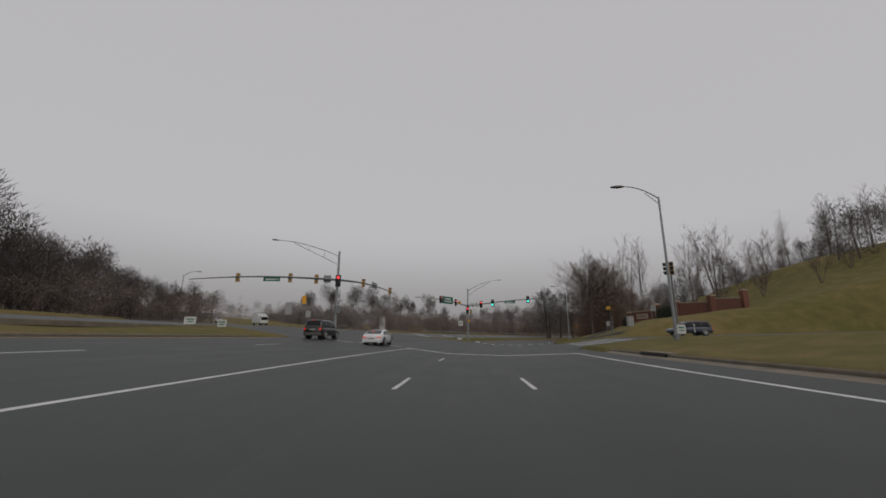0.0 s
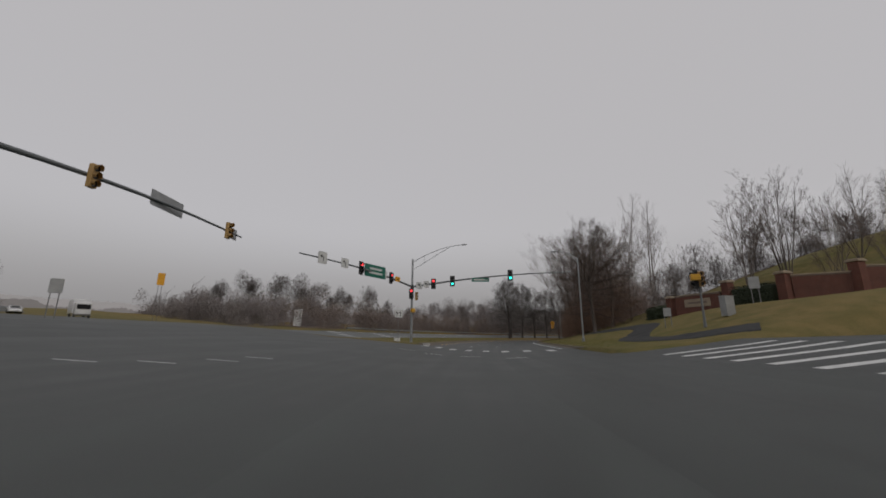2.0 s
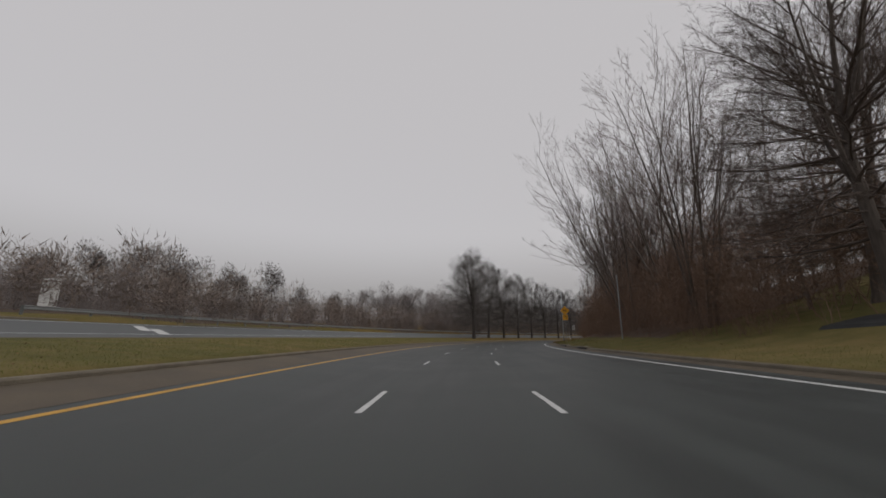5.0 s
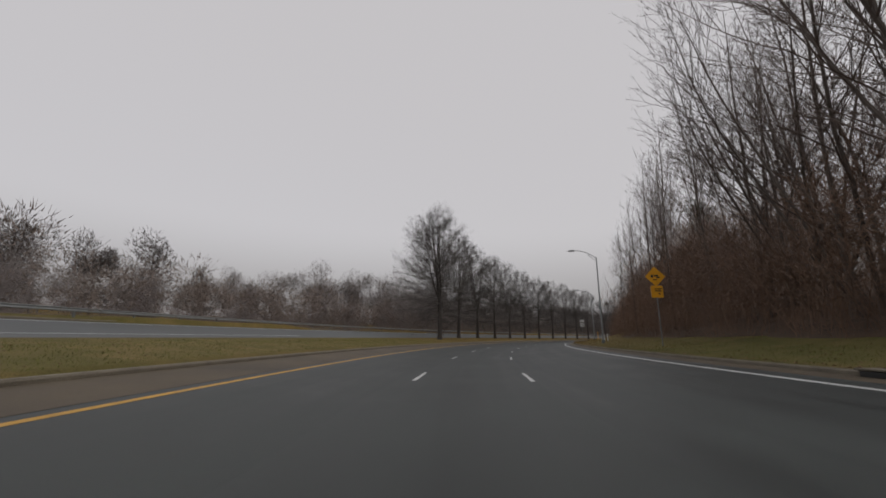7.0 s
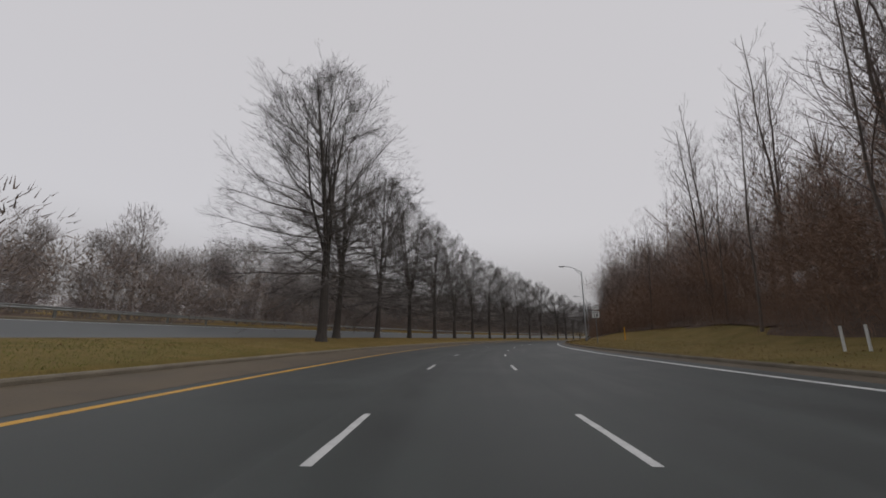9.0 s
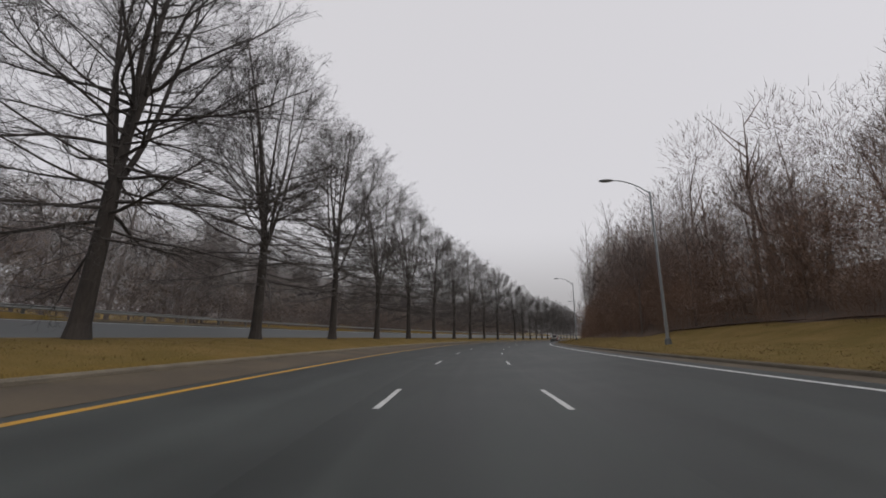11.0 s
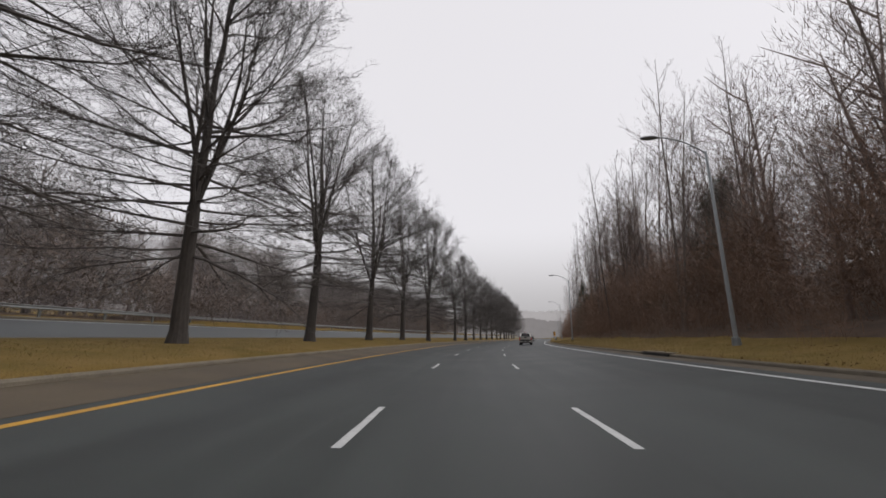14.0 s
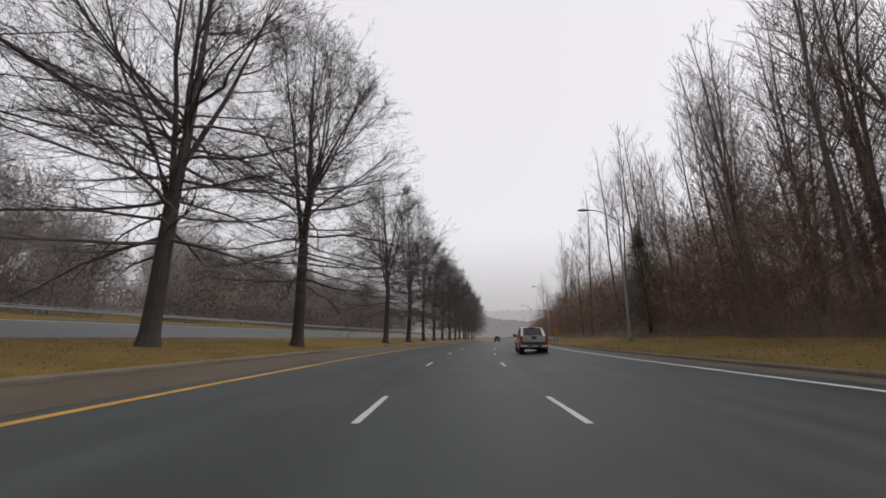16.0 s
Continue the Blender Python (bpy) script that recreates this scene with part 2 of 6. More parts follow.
def tube(bm, pts, radii, sides=8, cap=True):
    """A round bar along pts whose radius may change."""
    pts = [Vector(p) for p in pts]
    rings = []
    for i, p in enumerate(pts):
        way = (pts[min(i + 1, len(pts) - 1)] - pts[max(i - 1, 0)]).normalized()
        q = way.to_track_quat("Z", "Y")
        r = radii[i] if hasattr(radii, "__len__") else radii
        rings.append([bm.verts.new(p + q @ Vector((r * math.cos(a), r * math.sin(a), 0))) for a in (2 * math.pi * k / sides for k in range(sides))])
    for a, b in zip(rings, rings[1:]):
        for k in range(sides):
            bm.faces.new((a[k], a[(k + 1) % sides], b[(k + 1) % sides], b[k]))
    if cap:
        bm.faces.new(rings[0][::-1])
        bm.faces.new(rings[-1])
    return bm


def plate(bm, outline, thick, bevel=0.0):
    """A flat plate in the xz plane, from an outline of (x, z), thick in y."""
    t = bmesh.new()
    f = t.faces.new([t.verts.new((x, -thick / 2, z)) for x, z in outline])
    ext = bmesh.ops.extrude_face_region(t, geom=[f])
    bmesh.ops.translate(t, vec=(0, thick, 0), verts=[v for v in ext["geom"] if isinstance(v, bmesh.types.BMVert)])
    if bevel:
        bmesh.ops.bevel(t, geom=t.edges[:], offset=bevel, segments=2, affect="EDGES")
    join(bm, t)
    return bm


def grid(name, s, cols, material, parent=None, label="", level=False):
    """A sheet along the road: cols are (d, z) pairs of arrays or numbers, from left to right; z above the fall of the road, or above nought where level."""
    s = np.asarray(s, float)
    verts, uvs = [], []
    for d, z in cols:
        d, z = np.broadcast_to(d, s.shape).astype(float), np.broadcast_to(z, s.shape).astype(float)
        x, y = xy(s, d)
        verts.append(np.stack([x, y, z if level else z + bowl(d)], -1))
        uvs.append(np.stack([d, s], -1))
    n, k = len(s), len(cols)
    verts, uvs = np.concatenate(verts), np.concatenate(uvs)
    faces = [(c * n + i, (c + 1) * n + i, (c + 1) * n + i + 1, c * n + i + 1) for c in range(k - 1) for i in range(n - 1)]
    return mesh_object(name, verts, faces, material, parent, label, uvs)


def structure(ob, label, category):
    return tagged(ob, label, category, kind="structure")


def text_mesh(words, size):
    """Letters as a flat mesh, centred, in the xz plane, facing -y."""
    cu = bpy.data.curves.new("letters", "FONT")
    cu.body, cu.size, cu.align_x, cu.align_y, cu.extrude = words, size, "CENTER", "CENTER", 0.002
    ob = new("letters", cu)
    me = bpy.data.meshes.new_from_object(ob.evaluated_get(bpy.context.evaluated_depsgraph_get()))
    bpy.data.objects.remove(ob)
    bpy.data.curves.remove(cu)
    me.transform(Matrix.Rotation(radians(90), 4, "X"))
    return me


# ---------------------------------------------------------------- ground and carriageways
def make_ground():
    s = np.concatenate([np.arange(-150, 20, 5.0), np.arange(20, 100, 1.5), np.arange(100, 420, 3.0), np.arange(420, 701, 10.0)])
    d = [-150, -125, -105, -90, -78, -70, -62, -56, -50, -46, -42, -39, -37.2, -37.0, -31, -26.3, -26.0, -24.95, -24.8, -22, -18.4, -18.0, -15.5, -15.3, -13.5,
         -12.2, -11.2, -10.2, -9.2, -8.4, -7.9, -7.7, 0, 8.65, 8.85, 9.6, 11, 12.5, 14, 15.5, 17, 19, 21, 23, 25, 28, 31, 35, 40, 46, 53, 61, 70, 80, 95, 115, 140]
    verts = []
    for c in d:
        x, y = xy(s, np.full(len(s), float(c)))
        verts.append(np.stack([x, y, height(s, np.full(len(s), float(c)))], -1))
    n, k = len(s), len(d)
    verts = np.concatenate(verts)
    faces = [(c * n + i, (c + 1) * n + i, (c + 1) * n + i + 1, c * n + i + 1) for c in range(k - 1) for i in range(n - 1)]
    # the rim runs on down to a wide plain that reaches the horizon
    rim = [(c * n) for c in range(k)] + [(k - 1) * n + i for i in range(1, n)] + [c * n + n - 1 for c in range(k - 2, -1, -1)] + [i for i in range(n - 2, 0, -1)]
    extra, base = [], len(verts)
    mid = verts.mean(0)
    for i in rim:
        v = verts[i] - mid
        extra.append((mid[0] + v[0] * 1.25, mid[1] + v[1] * 1.25, 2.0))
    for i in rim:
        v = verts[i] - mid
        w = 3200 / math.hypot(v[0], v[1])
        extra.append((mid[0] + v[0] * w, mid[1] + v[1] * w, 0.0))
    m = len(rim)
    for q in range(m):
        r = (q + 1) % m
        faces.append((rim[q], rim[r], base + r, base + q))
        faces.append((base + q, base + r, base + m + r, base + m + q))
    ob = mesh_object("ground", np.concatenate([verts, np.array(extra)]), faces, GRASS, smooth=True)
    structure(ob, "winter-worn grass verge with brown leaf litter", "ground")


def grass_material():
    """Dull winter turf: green by the kerb, straw and bare brown in patches, leaf litter in the woods (all by noise)."""
    m = bpy.data.materials.new("winter_turf")
    m.use_nodes = True
    n, l = m.node_tree.nodes, m.node_tree.links
    b = n["Principled BSDF"]
    b.inputs["Roughness"].default_value = 0.95
    b.inputs["Specular IOR Level"].default_value = 0.15
    tc = n.new("ShaderNodeTexCoord")
    big, mid, fine = (n.new("ShaderNodeTexNoise") for _ in range(3))
    for t, sc in ((big, 0.06), (mid, 0.7), (fine, 22)):
        t.inputs["Scale"].default_value, t.inputs["Detail"].default_value = sc, 5
        l.new(tc.outputs["Object"], t.inputs["Vector"])
    r1, r2 = n.new("ShaderNodeValToRGB"), n.new("ShaderNodeValToRGB")
    r1.color_ramp.elements[0].position, r1.color_ramp.elements[1].position = 0.35, 0.65
    r1.color_ramp.elements[0].color, r1.color_ramp.elements[1].color = (0.11, 0.106, 0.034, 1), (0.17, 0.134, 0.054, 1)
    r2.color_ramp.elements[0].position, r2.color_ramp.elements[1].position = 0.38, 0.68
    r2.color_ramp.elements[0].color, r2.color_ramp.elements[1].color = (0.07, 0.07, 0.022, 1), (0.19, 0.135, 0.06, 1)
    l.new(big.outputs["Fac"], r1.inputs["Fac"])
    l.new(mid.outputs["Fac"], r2.inputs["Fac"])
    # fresher turf near the junction, drier along the avenue
    sep, mr = n.new("ShaderNodeSeparateXYZ"), n.new("ShaderNodeMapRange")
    l.new(tc.outputs["Object"], sep.inputs[0])
    l.new(sep.outputs["Y"], mr.inputs["Value"])
    mr.inputs["From Min"].default_value, mr.inputs["From Max"].default_value = 135, 180
    mr.inputs["To Min"].default_value, mr.inputs["To Max"].default_value = 0, 1
    dry = n.new("ShaderNodeMix")
    dry.data_type = "RGBA"
    l.new(mr.outputs[0], dry.inputs["Factor"])
    l.new(r1.outputs["Color"], dry.inputs[6])
    dry.inputs[7].default_value = (0.185, 0.118, 0.032, 1)
    mx = n.new("ShaderNodeMix")
    mx.data_type = "RGBA"
    mx.inputs["Factor"].default_value = 0.42
    l.new(dry.outputs[2], mx.inputs[6])
    l.new(r2.outputs["Color"], mx.inputs[7])
    ov = n.new("ShaderNodeMix")
    ov.data_type, ov.blend_type = "RGBA", "OVERLAY"
    ov.inputs["Factor"].default_value = 0.5
    l.new(mx.outputs[2], ov.inputs[6])
    l.new(fine.outputs["Fac"], ov.inputs[7])
    l.new(ov.outputs[2], b.inputs["Base Color"])
    bp = n.new("ShaderNodeBump")
    bp.inputs["Strength"].default_value, bp.inputs["Distance"].default_value = 0.8, 0.05
    l.new(fine.outputs["Fac"], bp.inputs["Height"])
    l.new(bp.outputs[0], b.inputs["Normal"])
    return m


GRASS = grass_material()
make_ground()


LITTER = mat("leaf_litter", (0.1, 0.062, 0.04), (0.045, 0.03, 0.021), 0.95, 1.2, 14, 0.8)


def litter(a, b, cols):
    """Leaf litter under the trees, lying on the ground."""
    s_ = np.arange(a, b, 2.0)
    edge = 0.35 * np.sin(s_ * 0.9) + 0.3 * np.sin(s_ * 0.37 + 1)
    ds = [np.maximum(c, 13.4 + set_back(s_) * (1 + 0.05 * i)) + edge * (1.0 if i == 0 else 0.0) if c > 0 else c + edge * (1.0 if i == 0 else 0.0) for i, c in enumerate(cols)]
    out_ = 1 if cols[0] < cols[1] else -1
    rows = [(ds[0], height(s_, ds[0]) - 0.08), (ds[0] + 0.5 * out_, height(s_, ds[0] + 0.5 * out_) + 0.03)] + [(d_, height(s_, d_) + 0.1) for d_ in ds[2:]]
    ob = grid("ground_leaf_litter", s_, rows[::out_], LITTER, level=True)
    structure(ob, "brown leaf litter under the trees", "ground")


litter(110, 520, [13.4, 14, 15.5, 17, 19, 21, 23, 25, 28, 31, 35, 40, 46, 53, 61, 70])
litter(96, 520, [-30.5, -34, -37, -39, -42, -46, -50, -56, -62, -70])
litter(-100, 66, [-49.5, -52, -56, -62, -70, -78])


def rng(a, b, st=2.0):
    return np.append(np.arange(a, b, st), b)


main = grid("road", rng(-150, 700), across(-5.8, 8.3, (0.0,)), ASPHALT)
structure(main, "damp dark asphalt carriageway with three lanes", "road")
pocket = grid("road_turn_lanes", rng(-150, 36), across(-18.3, -5.8), ASPHALT)
structure(pocket, "damp asphalt left-turn lanes before the junction", "road")
cross = grid("road_junction", rng(36, 80), across(-47, -5.8), ASPHALT)
structure(cross, "damp asphalt junction with the cross street", "road")
def cross_street():
    """The cross street, running off beyond the junction between the woods."""
    t = np.linspace(0, 1, 40)
    x, y = -34 - 126 * t, 66 + 100 * t ** 1.15
    tx, ty = np.gradient(x), np.gradient(y)
    ln = np.hypot(tx, ty)
    vs, uv = [], []
    for o_ in (-9, -3, 3, 9):
        px_, py_ = x + ty / ln * o_, y - tx / ln * o_
        zz = np.array([max(0.0, float(height(*sd(a, b)))) for a, b in zip(px_, py_)])
        vs.append(np.stack([px_, py_, np.where(t < 0.1, np.array([float(bowl(sd(a, b)[1])) for a, b in zip(px_, py_)]) - 0.004, zz + 0.12)], -1))
        uv.append(np.stack([np.full(40, float(o_)), t * 160], -1))
    faces = [(c * 40 + i, (c + 1) * 40 + i, (c + 1) * 40 + i + 1, c * 40 + i + 1) for c in range(3) for i in range(39)]
    ob = mesh_object("road_cross_street", np.concatenate(vs), faces, ASPHALT, uvs=np.concatenate(uv))
    structure(ob, "damp asphalt cross street leading off between the woods", "road")


cross_street()
opp_a = grid("road_opposite_near", rng(-150, 36), across(-37, -25), ASPHALT_OLD)
structure(opp_a, "opposite carriageway of worn grey asphalt", "road")
so = rng(80, 700)
opp_b = grid("road_opposite", so, across(-26.1, -15.4), ASPHALT_OLD)
structure(opp_b, "opposite carriageway of worn grey asphalt", "road")
ss = np.linspace(35, 56, 12)
side = grid("road_side_street", ss, [*across(8.3, 15), (30, side_z(30)), (50, side_z(50)), (90, side_z(90))], ASPHALT)
structure(side, "damp asphalt side street climbing past the lawn", "road")
shoulder = grid("shoulder", rng(80, 700), [(-7.6, 0.03), (-5.8, 0.004)], GRIT)
structure(shoulder, "brown gritty paved shoulder beside the median", "shoulder")
gut = grid("gutter", np.concatenate([rng(-150, 26)]), [(8.3, 0.0), (8.78, 0.02)], CONCRETE)
structure(gut, "concrete gutter", "gutter")
gut = grid("gutter", rng(66, 700), [(8.3, 0.0), (8.78, 0.02)], GRIT)
structure(gut, "concrete gutter dulled with grit", "gutter")


def kerb(pts, z=0.0, flip=1, name="kerb"):
    """A kerb along (s, d) points: a rounded concrete bar, 15 cm proud."""
    prof = [(0, -0.2), (0, 0.1), (0.03, 0.145), (0.16, 0.15), (0.18, 0.12), (0.18, -0.2)]
    s, d = np.array([p[0] for p in pts], float), np.array([p[1] for p in pts], float)
    x, y = xy(s, d)
    tx, ty = np.gradient(x), np.gradient(y)
    ln = np.hypot(tx, ty)
    nx, ny = ty / ln * flip, -tx / ln * flip
    z = np.broadcast_to(z, s.shape)
    verts = np.concatenate([np.stack([x + nx * u, y + ny * u, z + bowl(d) + v], -1) for u, v in prof])
    n = len(s)
    faces = [(c * n + i, (c + 1) * n + i, (c + 1) * n + i + 1, c * n + i + 1) for c in range(len(prof) - 1) for i in range(n - 1)]
    ob = mesh_object(name, verts, faces, CONCRETE)
    structure(ob, "weathered concrete kerb beside the grass", "kerb")
    return ob


def run(a, b, d, st=2.0):
    return [(v, d) for v in rng(a, b, st)]


def arc(cs, cd, r, a0, a1, n=9):
    return [(cs + r * math.sin(radians(a)), cd + r * math.cos(radians(a))) for a in np.linspace(a0, a1, n)]


kerb(run(-150, 26, 8.78) + arc(26, 17.78, 9, 180, 90)[1:] + [(35, v) for v in (22, 30, 45, 80)])
kerb([(56, 80), (56, 45), (56, 30), (56, 20)] + arc(65, 17.78, 9, 270, 180)[1:] + run(67, 700, 8.78))
kerb(run(84, 700, -7.6), flip=-1)
kerb(run(-150, 30, -18.3), flip=-1)
kerb(run(-150, 30, -24.9), flip=1)
kerb(run(92, 700, -15.3), flip=1)
kerb(run(92, 700, -26.2), flip=-1)
# nose of the median where the signal pole stands
kerb(arc(84, -11.45, 3.85, 0, -180, 13), flip=1)


# ---------------------------------------------------------------- road paint
def stripe(name, a, b, d, w, material, parent, z=0.004, st=2.0):
    s = rng(a, b, st)
    return grid(name, s, [(d - w / 2, z), (d + w / 2, z)], material, parent)


stripe("yellow_edge_line", 86, 700, -5.45, 0.15, PAINT_YELLOW, main)
stripe("white_edge_line", 68, 700, 7.7, 0.15, PAINT_WHITE, main)
stripe("white_edge_line", -150, 26, 6.9, 0.15, PAINT_WHITE, main)
stripe("turn_lane_line", -150, 34.6, -6.05, 0.15, PAINT_WHITE, pocket)
stripe("yellow_edge_line", -150, 33, -17.6, 0.15, PAINT_YELLOW, pocket)
stripe("white_edge_line", 95, 700, -16.1, 0.15, PAINT_WHITE, opp_b)
stripe("white_edge_line", 95, 700, -25.5, 0.15, PAINT_WHITE, opp_b)
stripe("lane_line", 96, 150, -19.4, 0.13, PAINT_WHITE, opp_b)


def dashes(parent, first, count, d, z=0.0045, name="lane_dash"):
    """Ten feet of paint, thirty feet of gap."""
    bm = bmesh.new()
    r = random.Random(5)
    vs = []
    for k in range(7):
        y = 2.8 * k / 6
        vs.append((bm.verts.new((-0.055 - r.uniform(0, 0.015), y, 0)), bm.verts.new((0.055 + r.uniform(0, 0.015), y, 0))))
    for a, b in zip(vs, vs[1:]):
        bm.faces.new((a[0], a[1], b[1], b[0]))
    ob = part(name, bm, PAINT_WHITE, parent)
    for i in range(count):
        s = first + 12.192 * i
        x, y = (float(v) for v in xy(s, d))
        m = pose(x, y, float(bowl(d)) + z, 0, -math.degrees(math.atan(float(bowl(d + 0.1) - bowl(d - 0.1)) / 0.2)), heading(s + 1.5))
        if i == 0:
            ob.matrix_basis = m
        else:
            same(ob, parent, m)


dashes(main, -1.9 - 12.192 * 6, 9, -1.66)
dashes(main, -1.6 - 12.192 * 6, 8, 1.98)
dashes(main, 3.3 + 12.192 * 7, 45, -1.66)
dashes(main, 3.45 + 12.192 * 7, 45, 1.98)
dashes(pocket, -2.6 - 12.192 * 4, 7, -12.3)


def bar(name, p, q, w, parent, z=0.005):
    """A straight bar of paint from p to q, (x, y) each."""
    p, q = Vector((*p, 0)), Vector((*q, 0))
    side_ = (q - p).cross(Vector((0, 0, 1))).normalized() * w / 2
    n = max(1, round((q - p).length / 0.7))
    vs = [p.lerp(q, i / n) + e for i in range(n + 1) for e in (-side_, side_)]
    vs = [(v.x, v.y, float(bowl(sd(v.x, v.y)[1])) + z) for v in vs]
    return mesh_object(name, vs, [(2 * i, 2 * i + 1, 2 * i + 3, 2 * i + 2) for i in range(n)], PAINT_WHITE, parent)


def P2(s, d):
    return tuple(float(v) for v in xy(s, d))


bar("stop_line", P2(34.7, -6.3), P2(26.4, 7.0), 0.55, main, 0.0065)
for i in range(4):
    bar("stop_line", P2(37.2 - 0.5 * i - 0.3, -9.4 - 2.2 * i), P2(37.0 - 0.5 * i - 0.3, -7.4 - 2.2 * i), 0.5, cross)
for i in range(8):
    s, d = 78.6 - 1.82 * i, -6.1 + 1.8 * i
    bar("crossing_bar", P2(s - 1.3, d), P2(s + 1.4, d), 0.62, main)
for i in range(6):
    s, d = 84 + 2.0 * i, -15.9 - 1.9 * i
    bar("crossing_bar", P2(s - 1.6, d), P2(s + 1.6, d), 0.6, opp_b, 0.014)
for i in range(8):
    s = 40.0 + 1.7 * i
    bar("crossing_bar", P2(s, 9.4), P2(s, 14.4), 0.45, side)
for a, b in (((106.2, -21.2), (108.6, -24.4)), ((105.6, -19.2), (108.0, -22.4))):
    bar("crossing_bar", P2(*a), P2(*b), 0.7, opp_b, 0.014)
for s, d in ((41.6, -12.4), (42.4, -10.2), (43.6, -8.9), (45.6, -8.2), (47.6, -8.0)):
    bar("guide_line", P2(s, d - 0.5), P2(s + 0.25, d + 0.5), 0.13, cross)
for s, d in ((62.7, -2.8), (60.4, 0.1), (57.9, 3.1), (65.2, -5.4)):
    for k in (-0.2, 0.2):
        bar("guide_line", P2(s + k + 0.2, d - 0.7), P2(s + k - 0.2, d + 0.7), 0.1, main if d > -5 else cross)


# ---------------------------------------------------------------- trees
class Wood:
    """Gathers tapered round bars for a tree's trunk or crown."""

    def __init__(self):
        self.v, self.f, self.n = [], [], 0

    def bar(self, pts, radii, sides):
        pts = np.asarray(pts, float)
        k = len(pts)
        way = np.gradient(pts, axis=0)
        way /= np.linalg.norm(way, axis=1)[:, None] + 1e-9
        ref = np.where(np.abs(way[:, 2:3]) > 0.9, [[1.0, 0, 0]], [[0, 0, 1.0]])
        u = np.cross(way, ref)
        u /= np.linalg.norm(u, axis=1)[:, None] + 1e-9
        w = np.cross(way, u)
        a = np.arange(sides) * 2 * np.pi / sides
        r = np.asarray(radii, float)[:, None, None]
        ring = pts[:, None, :] + r * (np.cos(a)[None, :, None] * u[:, None, :] + np.sin(a)[None, :, None] * w[:, None, :])
        self.v.extend(ring.reshape(-1, 3).tolist())
        b = self.n
        for i in range(k - 1):
            for j in range(sides):
                j2 = (j + 1) % sides
                self.f.append((b + i * sides + j, b + i * sides + j2, b + (i + 1) * sides + j2, b + (i + 1) * sides + j))
        self.n += k * sides

    def strip(self, p, q, w0, side_):
        """A fine twig that tapers to its tip."""
        b = self.n
        (px, py, pz), (qx, qy, qz), (sx, sy, sz) = p.tolist(), q.tolist(), side_.tolist()
        dx, dy, dz = qx - px, qy - py, qz - pz
        ox, oy, oz = dy * sz - dz * sy, dz * sx - dx * sz, dx * sy - dy * sx
        k = w0 / (math.sqrt(ox * ox + oy * oy + oz * oz) + 1e-9)
        self.v += ((px - ox * k, py - oy * k, pz - oz * k), (px + ox * k, py + oy * k, pz + oz * k), (qx, qy, qz))
        self.f.append((b, b + 1, b + 2))
        self.n += 3

    def object(self, name, material, parent, label=""):
        return mesh_object(name, self.v, self.f, material, parent, label, smooth=False)


def unit(v):
    return v / (math.sqrt(float(v @ v)) + 1e-9)


def branch_line(r, start, way, length, bend, wobble, k=4):
    """Points of a branch that bends up (bend > 0) or down and wavers."""
    pts, p, w = [np.array(start)], np.array(start, float), unit(np.array(way, float))
    for _ in range(k):
        w = unit(w + np.array([r.gauss(0, wobble), r.gauss(0, wobble), bend + r.gauss(0, wobble * 0.6)]))
        p = p + w * length / k
        pts.append(p)
    return np.array(pts)


def twig_fan(r, crown, pts, n, length, spread, up, w=0.011):
    """Twigs, and finer ones on them, along a branch."""
    for _ in range(n):
        u = r.uniform(0.2, 1.0) * (len(pts) - 1)
        i = min(int(u), len(pts) - 2)
        p = pts[i] + (pts[i + 1] - pts[i]) * (u - i)
        w0 = unit(pts[i + 1] - pts[i])
        side_ = np.array([r.gauss(0, 1), r.gauss(0, 1), r.gauss(0, 0.7)])
        d = unit(w0 + side_ * spread + np.array([0, 0, up]))
        ln = length * r.uniform(0.5, 1.15)
        mid = p + d * ln * 0.55
        end = mid + unit(d + np.array([r.gauss(0, 0.3), r.gauss(0, 0.3), up * 0.6])) * ln * 0.5
        sv = unit(np.array([r.gauss(0, 1), r.gauss(0, 1), r.gauss(0, 1)]))
        crown.strip(p, mid + (mid - p) * 0.15, w, sv)
        crown.strip(mid, end, w * 0.75, sv)
        for _ in range(2):
            q = p + (mid - p) * r.uniform(0.4, 1)
            e = q + unit(d + np.array([r.gauss(0, 0.7), r.gauss(0, 0.7), r.gauss(0, 0.5) + up])) * ln * r.uniform(0.3, 0.6)
            crown.strip(q, e, w * 0.65, sv)


